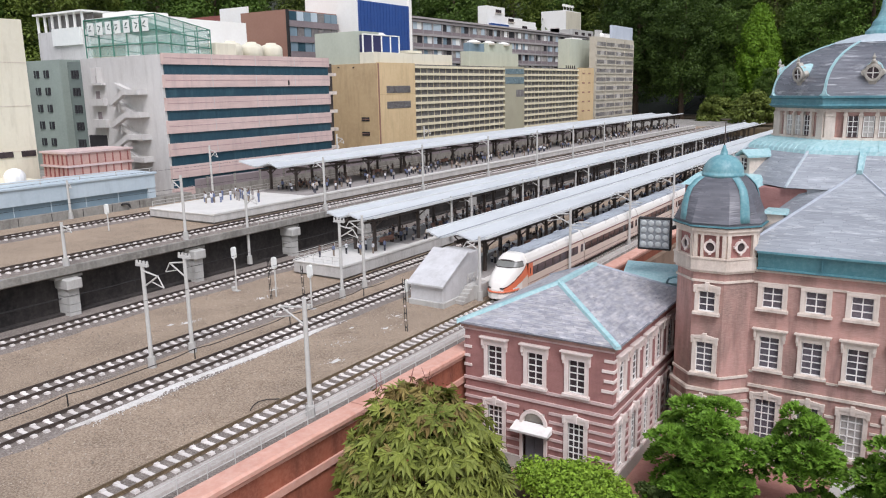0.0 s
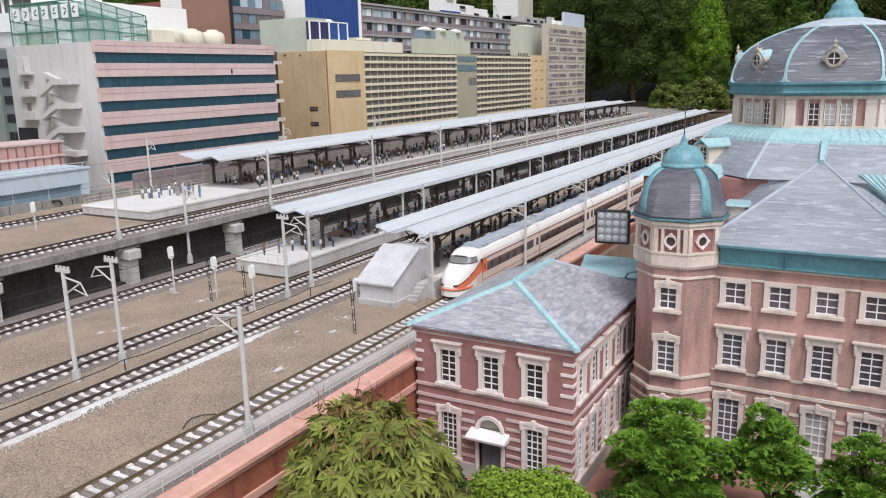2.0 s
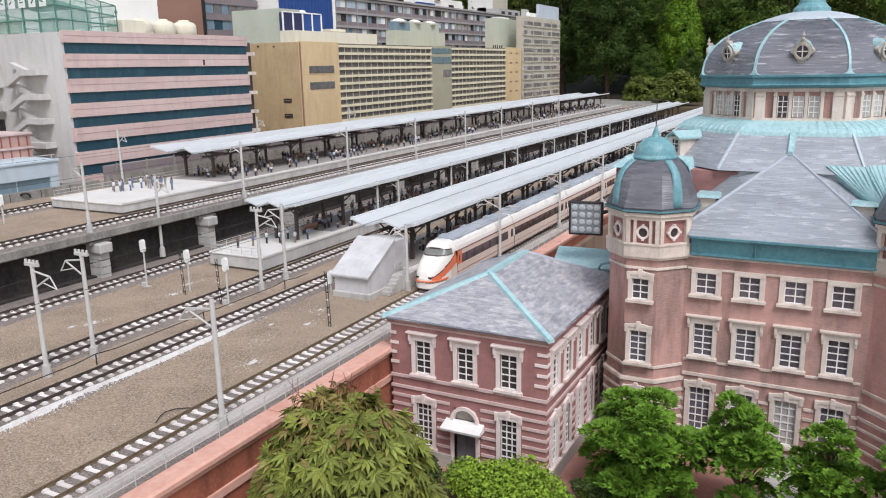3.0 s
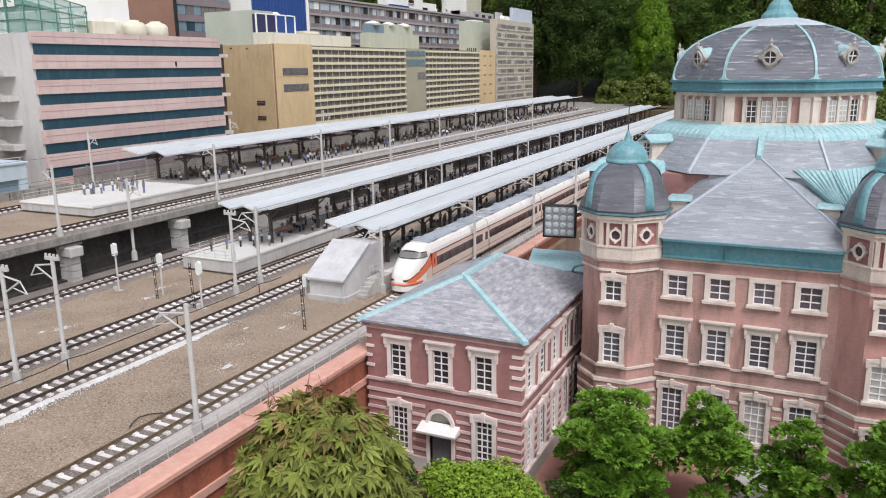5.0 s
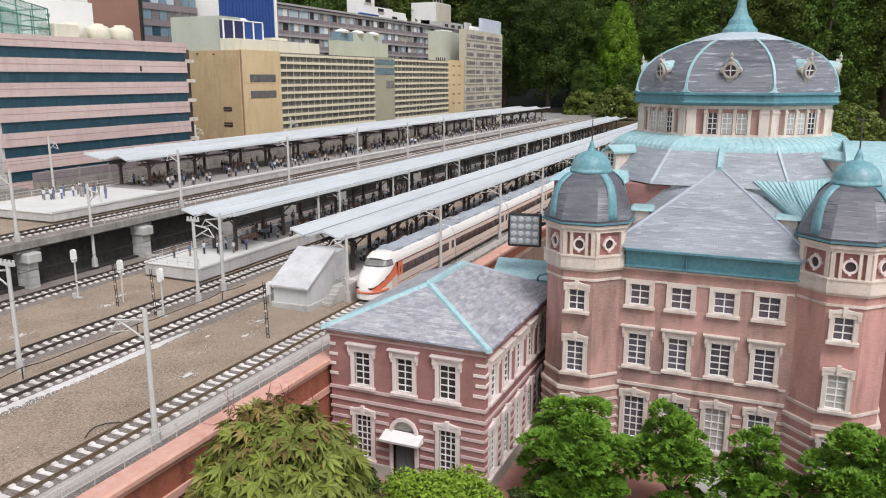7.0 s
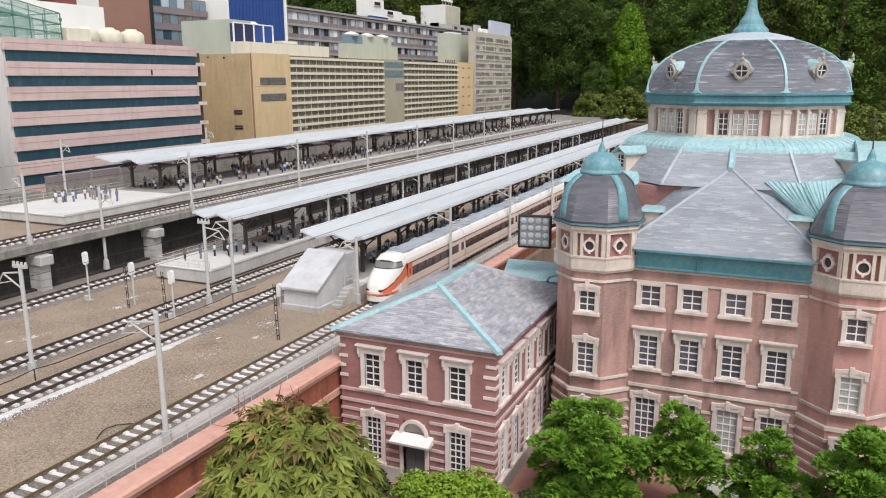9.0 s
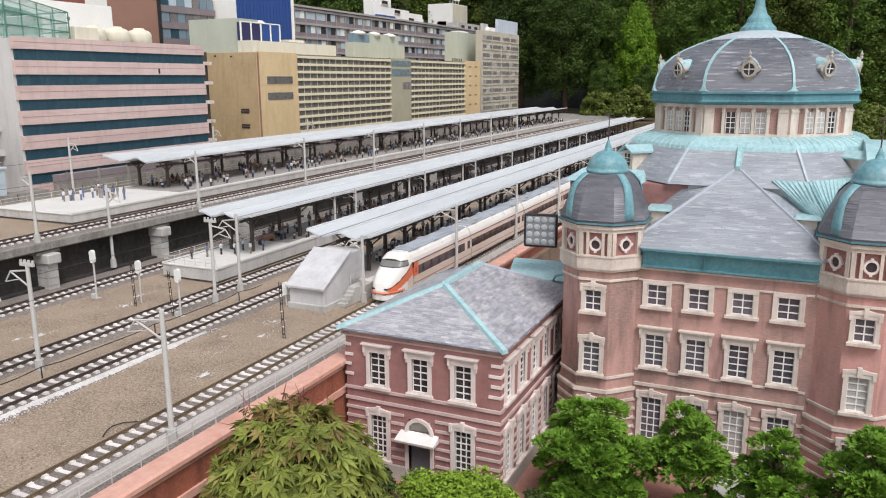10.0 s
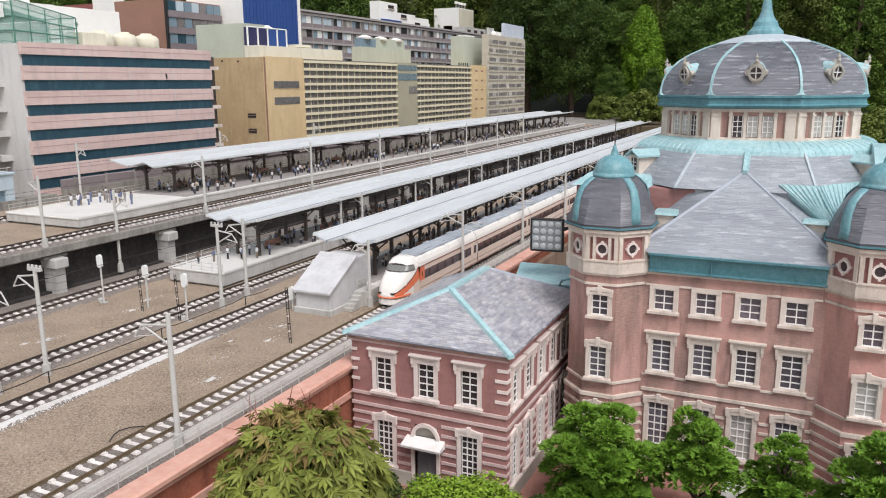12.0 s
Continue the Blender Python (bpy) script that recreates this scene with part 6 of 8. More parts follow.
    lathe(bm, [(0.053, 0.784), (0.055, 0.788), (0.055, 0.793)] + [(0.0535 * math.cos(x * math.pi / 24), 0.793 + 0.050 * math.sin(x * math.pi / 24)) for x in range(0, 11)] + [(0.010, 0.842), (0.009, 0.850), (0.005, 0.860), (0.003, 0.868)], (*c, 0), 20)
    cp = part("cupola", bm, COPPER, t, "green copper cupola")
    for f in cp.data.polygons:
        f.use_smooth = True
    bm = B()
    tube(bm, (*c, 0.862), (*c, 0.935), 0.0018, 6, 0.0012)
    box(bm, c[0] - 0.012, c[0] + 0.012, c[1] - 0.0012, c[1] + 0.0012, 0.934, 0.937)
    part("spike", bm, STEEL_DARK, t)


def prism_bm(pts, z0, z1):
    bm = B()
    prism(bm, pts, z0, z1)
    return bm


t_empty = stn
tower(-0.4548, 2.041, BRICK_OLD)
# the pale pane paints mirrored sky into this tower's second-floor window
tower(0.1720, 2.041, BRICK_ROSE, PANE_PALE)


# ---------- floodlight and the low copper roof beside the house
fl = thing("floodlight", (-0.70, 2.30, 0.0), "square floodlight of sixteen lamps bracketed to the station wall", "floodlight")
M = pose(-0.7155, 2.30, 0.560, 0, 0, 8)
bm = B()
box(bm, -0.053, 0.053, 0.0, 0.014, -0.053, 0.053, M)
fr = part("housing", bm, BLACK_METAL, fl, bevel=0.003)
bm = B()
box(bm, -0.046, 0.046, -0.0015, 0.001, -0.046, 0.046, M)
part("reflector_panel", bm, GUTTER_GREY, fr, "pale reflector panel")
for i in range(4):
    for j in range(4):
        bm = B()
        lathe(bm, [(0.0098, 0), (0.0090, 0.002), (0.005, 0.0035)], (0, 0, 0), 12)
        bmesh.ops.transform(bm, matrix=M @ pose(-0.0345 + 0.023 * i, -0.0015, -0.0345 + 0.023 * j, 90), verts=bm.verts)
        part("lamp", bm, LAMP_GLASS, fr)
bm = B()
tube(bm, (-0.70, 2.312, 0.565), (-0.618, 2.315, 0.60), 0.006, 8)
part("bracket", bm, BLACK_METAL, fl)

lr = thing("low_annex", (-0.72, 2.42, 0.0), "low annex with a pale copper roof behind the house", "annex")
bm = B()
box(bm, -0.80, -0.60, 2.31, 2.41, 0.0, 0.402)
part("wall", bm, BRICK_OLD, lr)
bm = B()
slab(bm, [(-0.82, 2.29, 0.404), (-0.60, 2.29, 0.408), (-0.60, 2.42, 0.440), (-0.842, 2.42, 0.437)], 0.012)
part("roof", bm, COPPER_PALE, lr, "pale copper roof")
bm = B()
path_tube(bm, [(-0.66, 2.29, 0.40), (-0.655, 2.25, 0.42), (-0.64, 2.22, 0.44), (-0.615, 2.2, 0.452), (-0.58, 2.2, 0.455)], 0.0035, 6)
part("drain_pipe", bm, COPPER, lr)
bm = B()
box(bm, WALL_X + 0.02, WALL_X + 0.045, 2.3, 6.0, 0.0, 0.265)
yw = part("yard_wall", bm, YARD_SHADE_BROWN, None, "panelled yard wall behind the house, browned in colour for shade", "structure")
for k in range(9):
    bm = B()
    box(bm, WALL_X + 0.0445, WALL_X + 0.047, 2.36 + 0.075 * k, 2.364 + 0.075 * k, 0.0, 0.265)
    part("panel_joint", bm, STEEL_DARK, yw)


# ---------- the train
def car(y0, y1, head):
    """One coach between y0 and y1; the head coach has a rounded streamlined nose at y0."""
    cx, w, zb, zr = -1.249, 0.0565, RAIL_Z + 0.016, RAIL_Z + 0.148
    t = thing("train_coach", (cx, (y0 + y1) / 2, RAIL_Z), "white and beige express coach with orange lines" if not head else "white express power car with an orange sweep and rounded nose", "train", "coaches of the express train")
    nose = y0 + (0.150 if head else 0.0)
    sec = [(-w, 0.0), (-w - 0.001, 0.030), (-w, 0.060), (-w * 0.985, 0.088), (-w * 0.93, 0.108), (-w * 0.80, 0.122), (-w * 0.5, 0.130), (0, 0.132),
           (w * 0.5, 0.130), (w * 0.80, 0.122), (w * 0.93, 0.108), (w * 0.985, 0.088), (w, 0.060), (w + 0.001, 0.030), (w, 0.0)]
    bm = B()
    a = [bm.verts.new((cx + x, nose, zb + z)) for x, z in sec]
    b = [bm.verts.new((cx + x, y1 - 0.004, zb + z)) for x, z in sec]
    for i in range(len(sec) - 1):
        bm.faces.new((a[i], b[i], b[i + 1], a[i + 1]))
    bm.faces.new((a[-1], b[-1], b[0], a[0]))
    bm.faces.new(a)
    bm.faces.new(b[::-1])
    body = part("body", bm, TRAIN_WHITE, t, "white coach body")
    # sides: beige panels, window band, lines
    def side_strip(name, s, proud, ya, yb, za, zz, mat, label=""):
        bm = B()
        box(bm, cx + min(s * (w + proud), s * (w - 0.006)), cx + max(s * (w + proud), s * (w - 0.006)), ya, yb, zb + za, zb + zz)
        return part(name, bm, mat, body, label)

    ye = y1 - 0.004
    for s in (-1, 1):
        side_strip("lower_panel", s, 0.0022, nose, ye, 0.001, 0.0405, TRAIN_BEIGE, "beige lower panel")
        side_strip("upper_panel", s, 0.0020, nose, ye, 0.0775, 0.0935, TRAIN_BEIGE, "beige panel above the windows")
        side_strip("window_band", s, 0.0016, nose + 0.004, y1 - 0.01, 0.0445, 0.078, TRAIN_GLASS if not head else PANE_STATION, "dark window band")
        side_strip("stripe", s, 0.0030, nose, ye, 0.0405, 0.0450, TRAIN_BEIGE)
        side_strip("stripe", s, 0.0030, nose, ye, 0.0935, 0.0953, TRAIN_LINE)
        side_strip("stripe", s, 0.0030, nose, ye, 0.0190, 0.0205, TRAIN_LINE)
        side_strip("stripe", s, 0.0030, nose, ye, 0.0030, 0.0050, TRAIN_LINE)
        n = 9 if not head else 7
        for i in range(n):
            yy = nose + 0.075 + (y1 - nose - 0.115) * i / (n - 1)
            side_strip("window_post", s, 0.0022, yy - 0.005, yy + 0.005, 0.0450, 0.0775, TRAIN_UNDER)
        side_strip("door", s, 0.0026, y1 - 0.065, y1 - 0.040, 0.0205, 0.0935, TRAIN_BEIGE, "beige coach door")
        if head:
            side_strip("cab_panel", s, 0.0026, nose, nose + 0.034, 0.0405, 0.0935, TRAIN_ORANGE, "orange cab side")
            side_strip("cab_window", s, 0.0034, nose + 0.012, nose + 0.017, 0.056, 0.076, TRAIN_UNDER, "dark cab door window")
    # roof
    bm = B()
    extrude_y(bm, [(cx - w * 0.66, zb + 0.122), (cx - w * 0.60, zb + 0.1315), (cx, zb + 0.1355), (cx + w * 0.60, zb + 0.1315), (cx + w * 0.66, zb + 0.122)], nose + (0.012 if head else 0.006), y1 - 0.01)
    roof = part("roof", bm, TRAIN_ROOF, t, "blue-grey coach roof")
    for f in (0.25, 0.62):
        yy = nose + (y1 - nose) * f
        bm = B()
        box(bm, cx - 0.022, cx + 0.022, yy - 0.045, yy + 0.045, zb + 0.131, zb + 0.1368)
        part("roof_unit", bm, TRAIN_ROOF, roof, bevel=0.002)
    for s in (-0.032, 0.032):
        for f in (0.12, 0.45, 0.85):
            yy = nose + (y1 - nose) * f
            bm = B()
            box(bm, cx + s - 0.007, cx + s + 0.007, yy - 0.02, yy + 0.02, zb + 0.128, zb + 0.1342)
            part("roof_hatch", bm, TRAIN_ROOF, roof)
    # underframe and wheels
    bm = B()
    box(bm, cx - w * 0.82, cx + w * 0.82, nose + 0.01, y1 - 0.012, zb - 0.010, zb + 0.002)
    under = part("underframe", bm, TRAIN_UNDER, t)
    for f in (0.16, 0.84):
        yb = nose + (y1 - nose) * f
        for dy in (-0.026, 0.026):
            for s in (-1, 1):
                bm = B()
                tube(bm, (cx + s * 0.0285, yb + dy, RAIL_Z + 0.016), (cx + s * 0.0235, yb + dy, RAIL_Z + 0.016), 0.016, 12)
                part("wheel", bm, TRAIN_UNDER, under)
    if not head:
        bm = B()
        box(bm, cx - 0.022, cx + 0.022, y0 - 0.006, y0 + 0.002, zb + 0.004, zb + 0.105)
        part("gangway", bm, BLACK_METAL, t, "dark rubber gangway")
        bm = B()
        path_tube(bm, [(cx - 0.03, y0 + 0.05, zb + 0.138), (cx, y0 + 0.09, zb + 0.150), (cx - 0.03, y0 + 0.13, zb + 0.138)], 0.0016, 5)
        path_tube(bm, [(cx + 0.03, y0 + 0.05, zb + 0.138), (cx, y0 + 0.09, zb + 0.150), (cx + 0.03, y0 + 0.13, zb + 0.138)], 0.0016, 5)
        for dy in (0.05, 0.13):
            tube(bm, (cx - 0.035, y0 + dy, zb + 0.137), (cx + 0.035, y0 + dy, zb + 0.137), 0.002, 5)
        part("pantograph", bm, POLE_GREY, t, "folded grey pantograph")
        return t
    # nose: a white dome over a raked wrap-round windscreen, then a full rounded bonnet
    bm = B()
    steps, m = 84, 96
    keys = ((0, 0.1335), (0.16, 0.1335), (0.30, 0.126), (0.47, 0.096), (0.64, 0.082), (0.80, 0.066), (0.92, 0.047), (1.0, 0.024))

    def top_at(f):
        for (fa, za), (fb, zb_) in zip(keys, keys[1:]):
            if f <= fb:
                k = (f - fa) / (fb - fa)
                return za + (zb_ - za) * (0.5 * k + 0.5 * k * k * (3 - 2 * k))
        return keys[-1][1]

    rows = []
    for i in range(steps + 1):
        f = i / steps
        wide = w * math.sqrt(max(0.0, 1 - (0.985 * f) ** 3.4))
        top, low = top_at(f), -0.004 - 0.005 * min(1.0, max(0.0, (f - 0.25) * 6))
        ring = []
        for k in range(m + 1):
            u = 2 * k / m
            a_ = math.pi / 2 * u ** 1.6 if u <= 1 else math.pi - math.pi / 2 * (2 - u) ** 1.6
            ca, sa = math.cos(a_), math.sin(a_)
            x = -wide * math.copysign(abs(ca) ** 0.5, ca)
            z = low + (top - low) * abs(sa) ** 0.62
            ring.append(bm.verts.new((cx + x, nose - 0.150 * f, zb + z)))
        rows.append(ring)
    for r_, s_ in zip(rows, rows[1:]):
        for i in range(m):
            bm.faces.new((r_[i], r_[i + 1], s_[i + 1], s_[i]))
        bm.faces.new((r_[-1], r_[0], s_[0], s_[-1]))
    bm.faces.new(rows[-1])
    nz = part("nose", bm, TRAIN_WHITE, t, "rounded white nose with an orange sweep")
    me = nz.data
    for mt in (TRAIN_ORANGE, WINDSCREEN, TRAIN_UNDER, TRAIN_BEIGE, TRAIN_LINE):
        me.materials.append(mt)
    for f_ in me.polygons:
        f_.use_smooth = len(f_.vertices) == 4
        if len(f_.vertices) > 4:
            continue
        c = f_.center + base_of(t)
        zr_, yr, ax = c.z - zb, (nose - c.y) / 0.150, abs(c.x - cx) / w
        upper = 0.094 - 0.071 * (max(0.0, yr) ** 0.85)
        lower = 0.054 - 0.040 * min(1.0, yr * 1.2)
        lo, hi = 0.0925, 0.1105 - 0.006 * ax * ax
        if lo - 0.003 < zr_ < hi + 0.003 and zr_ > upper + 0.001 and yr > 0.16:
            f_.material_index = 2 if lo < zr_ < hi and yr > 0.16 else 3
        elif abs(zr_ - upper) < 0.0022 and yr < 0.92:
            f_.material_index = 5
        elif lower < zr_ < upper and yr < 0.92:
            f_.material_index = 1
        elif zr_ <= lower and zr_ > 0.002 and yr < 0.30:
            f_.material_index = 4
        elif yr > 0.5 and 0.0085 < zr_ < 0.0105:
            f_.material_index = 5
        elif yr > 0.5 and 0.012 < zr_ < 0.019:
            f_.material_index = 1
    bm = B()
    line = []
    for k in range(49):
        f = 1 - (abs(k - 24) / 24) ** 1.6 * 0.55
        wide = w * math.sqrt(max(0.0, 1 - (0.985 * f) ** 3.4)) * (1 if abs(k - 24) > 0 else 0)
        line.append((cx + (-wide if k < 24 else wide), nose - 0.150 * f - 0.0008, zb + 0.0155))
    path_tube(bm, line, 0.0032, 6)
    part("nose_stripe", bm, TRAIN_ORANGE, nz, "orange stripe round the nose")
    for s in (-1, 1):
        bm = B()
        box(bm, cx + s * 0.022 - 0.008, cx + s * 0.022 + 0.008, nose - 0.1445, nose - 0.124, zb + 0.026, zb + 0.031)
        part("headlight", bm, TRAIN_UNDER, nz, "dark slim headlight")
    return t


L = 0.672
car(2.205, 2.205 + L, True)
for i in range(1, 6):
    car(2.205 + L * i + 0.006 * i, 2.205 + L * (i + 1) + 0.006 * i, False)


# ---------- model city behind the yard
def block(name, x0, x1, y0, y1, z0, z1, mat, label, category="building"):
    """A building: an Empty at its base with a wall body under it."""
    t = thing(name, ((x0 + x1) / 2, (y0 + y1) / 2, z0), label, category)
    bm = B()
    box(bm, x0, x1, y0, y1, z0, z1)
    part("wall", bm, mat, t)
    return t


def piece(name, parent, mat, x0, x1, y0, y1, z0, z1, label="", bevel=0.0):
    bm = B()
    box(bm, x0, x1, y0, y1, z0, z1)
    return part(name, bm, mat, parent, label, bevel=bevel)


FX = -3.65
# pink banded office block
pk_ = block("office_building", -4.425, FX - 0.02, 2.773, 4.16, DECK_Z, 1.245, END_WALL, "pink and teal banded office block with a grey stair wall")
tops = [1.190 - 0.128 * i for i in range(6)]
edges = [1.252] + [e for t_ in tops for e in (t_, t_ - 0.056)] + [DECK_Z]
for i in range(0, len(edges), 2):
    sp = piece("spandrel", pk_, PINK_TILE, FX - 0.02, FX, 2.768, 4.165, edges[i + 1], edges[i], "pink tiled band")
    mid = (edges[i] + edges[i + 1]) / 2 + 0.004
    piece("joint", sp, JOINT_ROSE, FX - 0.001, FX + 0.0010, 2.775, 4.158, mid - 0.0016, mid + 0.0016)
    for j in range(1, 4):
        yy = 2.76 + 1.405 * j / 4
        piece("joint", sp, END_WALL, FX - 0.001, FX + 0.0012, yy - 0.0018, yy + 0.0018, edges[i + 1] + 0.002, edges[i] - 0.002)
for t_ in tops:
    wb = piece("window_band", pk_, BAND_GLASS, FX - 0.022, FX - 0.008, 2.782, 4.16, t_ - 0.056, t_, "dark teal ribbon window")
    for j in range(1, 12):
        yy = 2.79 + 1.34 * j / 12
        piece("mullion", wb, BAND_GLASS, FX - 0.009, FX - 0.0072, yy - 0.001, yy + 0.001, t_ - 0.056, t_)
piece("drain_pipe", pk_, BLACK_METAL, FX, FX + 0.006, 3.745, 3.753, 1.07, 1.10)
# recessed balconies at the far end of the pink block
# solid box whose dark colour stands in for shade between the balconies
piece("end_recess", pk_, STEEL_DARK, FX - 0.20, FX - 0.06, 4.1605, 4.26, DECK_Z, 1.215, "dark box behind the end balconies, coloured as the recess's shade")
for i in range(6):
    z = 1.15 - 0.128 * i
    piece("balcony", pk_, STONE_DIRTY, FX - 0.059, FX - 0.012, 4.166, 4.25, z - 0.022, z)
# stair flights on its end wall
piece("stair_wall", pk_, END_WALL, -4.205, FX - 0.021, 2.766, 2.774, DECK_Z, 1.243, "grey stair wall, a little proud")
for i in range(4):
    z = 1.057 - 0.1277 * i
    xl, xr = -3.945, -3.805
    piece("stair_landing", pk_, END_WALL, xl, xr, 2.70, 2.767, z - 0.030, z, "grey outdoor stair landing")
    for ya, yb, p, q in ((2.70, 2.728, (xl, z), (-4.076, z - 0.064)), (2.734, 2.767, (-4.066, z - 0.060), (-3.91, z - 0.1277))):
        bm = B()
        hexa(bm, [(p[0], ya, p[1] - 0.032), (q[0], ya, q[1] - 0.030), (q[0], yb, q[1] - 0.030), (p[0], yb, p[1] - 0.032),
                  (p[0], ya, p[1]), (q[0], ya, q[1]), (q[0], yb, q[1]), (p[0], yb, p[1])])
        part("stair_flight", bm, END_WALL, pk_, "grey outdoor stair flight")
    piece("mid_landing", pk_, END_WALL, -4.100, -4.062, 2.70, 2.767, z - 0.096, z - 0.084)
    piece("stair_post", pk_, END_WALL, -4.038, -4.030, 2.729, 2.735, z - 0.1277, z - 0.06)
bm = B()
hexa(bm, [(-4.066, 2.734, 1.082), (-3.945, 2.734, 1.025), (-3.945, 2.767, 1.025), (-4.066, 2.767, 1.082), (-4.066, 2.734, 1.097), (-3.945, 2.734, 1.057), (-3.945, 2.767, 1.057), (-4.066, 2.767, 1.097)])
part("stair_flight", bm, END_WALL, pk_)
for z0, z1 in ((1.086, 1.098), (0.965, 1.006), (0.836, 0.884)):
    piece("balcony", pk_, END_WALL, -4.318, -4.186, 2.738, 2.774, z0, z1)
    piece("balcony_door", pk_, APT_WALL, -4.30, -4.262, 2.771, 2.7745, z1, z1 + 0.045, "grey balcony door")
for x in (-4.296, -4.236):
    piece("balcony_post", pk_, END_WALL, x, x + 0.010, 2.74, 2.774, 1.098, 1.19)
piece("parking_opening", pk_, ROOM_DARK, -4.41, -4.235, 2.769, 2.7745, 0.70, 0.789)
# rooftop: green cage with boards
cage = thing("rooftop_cage", (-4.0, 3.0, 1.245), "green steel rooftop cage with white sign boards", "rooftop cage")
x0, x1, y0, y1, z0, z1 = -4.36, -3.70, 2.78, 3.16, 1.245, 1.465
for i in range(6):
    x = x0 + (x1 - x0) * i / 5
    for yy in (y0, y1):
        zt = z1 if yy == y0 else z1 - 0.07
        bm = B()
        tube(bm, (x, yy, z0), (x, yy, zt), 0.004, 5)
        part("post", bm, GREEN_STEEL, cage)
    bm = B()
    tube(bm, (x, y0, z1), (x, y1, z1 - 0.07), 0.0035, 5)
    part("rafter", bm, GREEN_STEEL, cage)
for yy, zt in ((y0, z1), (y1, z1 - 0.07)):
    for f in (1.0, 0.62, 0.3):
        bm = B()
        tube(bm, (x0, yy, z0 + (zt - z0) * f), (x1, yy, z0 + (zt - z0) * f), 0.0035, 5)
        part("rail", bm, GREEN_STEEL, cage)
for xx in (x0, x1):
    for f in (0.62, 0.3):
        bm = B()
        tube(bm, (xx, y0, z0 + (z1 - z0) * f), (xx, y1, z0 + (z1 - 0.07 - z0) * f), 0.0035, 5)
        part("rail", bm, GREEN_STEEL, cage)
    for j in range(1, 4):
        yy = y0 + (y1 - y0) * j / 4
        bm = B()
        tube(bm, (xx, yy, z0), (xx, yy, z1 - 0.07 * j / 4), 0.003, 5)
        part("post", bm, GREEN_STEEL, cage)
bm = B()
slab(bm, [(x0, y0 + 0.004, z1), (x0 + 0.42, y0 + 0.004, z1), (x0 + 0.42, y1, z1 - 0.07), (x0, y1, z1 - 0.07)], 0.004)
part("roof_sheet", bm, GREEN_ROOF, cage, "green sheet roof")
bm = B()
box(bm, x0 + 0.01, x1 - 0.2, y1 - 0.01, y1 - 0.005, z0, z1 - 0.08)
part("back_sheet", bm, SHEET_GLASS, cage, "pale green glazing")
bm = B()
slab(bm, [(x1 - 0.006, y0 + 0.005, z0), (x1 - 0.006, y1 - 0.005, z0), (x1 - 0.006, y1 - 0.005, z1 - 0.074), (x1 - 0.006, y0 + 0.005, z1 - 0.004)], 0.003)
part("side_sheet", bm, SHEET_GLASS, cage, "pale green glazing")
bm = B()
box(bm, x0 + 0.01, x1 - 0.01, y0 + 0.004, y0 + 0.007, z0 + 0.005, z1 - 0.01)
part("front_sheet", bm, SHEET_GLASS, cage, "pale green glazing")
for i in range(7):
    x = -4.285 + 0.084 * i
    bm = B()
    box(bm, x - 0.026, x + 0.026, y0 - 0.009, y0 - 0.005, 1.375, 1.445)
    sg = part("sign_board", bm, SIGN_WHITE, cage, "white sign board with worn dark marks")
    for k in range(2):
        bm = B()
        m = pose(x + 0.006 * (i % 3 - 1), 0, 1.402 + 0.020 * k, 0, (0, -48, 20, -35)[(i + k) % 4], 0)
        box(bm, -0.013, 0.013, y0 - 0.011, y0 - 0.0088, -0.003, 0.003, m)
        part("mark", bm, SIGN_DARK, sg)
piece("machine", cage, CREAM_WALL, -4.33, -4.15, 2.80, 2.9, 1.245, 1.33)


def water_tank(x, y, z, r, h):
    bm = B()
    lathe(bm, [(r, 0), (r, h * 0.62), (r * 0.97, h * 0.70), (r * 0.8, h * 0.84), (r * 0.45, h * 0.93), (r * 0.44, h), (r * 0.1, h * 1.02)], (x, y, z), 18)
    ob = solid("water_tank", bm, CREAM_WALL, "round cream rooftop water tank", "water tank", "rooftop tanks")
    for f in ob.data.polygons:
        f.use_smooth = len(f.vertices) == 4


for y in (3.46, 3.64, 3.82):
    water_tank(-3.86, y, 1.245, 0.075, 0.105)
bm = B()
box(bm, -3.84, -3.70, 3.20, 3.36, 1.245, 1.325)
solid("machine_room", bm, CREAM_WALL, "small cream machine room on the roof", "machine room", bevel=0.004)
wbk = block("white_building", -4.97, -4.45, 3.2, 4.17, DECK_Z, 1.535, WHITE_WALL, "plain white building with small round vents")
for yy in (3.3, 3.55, 3.8):
    bm = B()
    tube(bm, (-4.46, yy, 1.43), (-4.444, yy, 1.43), 0.012, 12)
    part("vent", bm, GREEN_DARK, wbk)
piece("roof_box", wbk, WHITE_WALL, -4.85, -4.55, 3.25, 3.55, 1.535, 1.57)

# tan building with gridded facades
tan = block("department_store", -4.14, FX - 0.02, 4.755, 9.08, DECK_Z, 1.225, TAN_GOLD, "tan department store with cream gridded window rows")
piece("end_panel", tan, TAN_GOLD, -4.145, FX - 0.0205, 4.735, 4.756, DECK_Z, 1.228, "golden panelled end wall")
piece("blank_panel", tan, TAN_PANEL, FX - 0.02, FX, 4.737, 5.225, DECK_Z, 1.232, "tan panel wall")
piece("corner_pipe", tan, BROWN_WALL, FX - 0.006, FX + 0.004, 4.7315, 4.7385, DECK_Z, 1.226, "rusty pipe down the corner")
piece("panel_joint", tan, TAN_GOLD, FX - 0.002, FX + 0.0015, 4.74, 5.22, 0.99, 0.992)
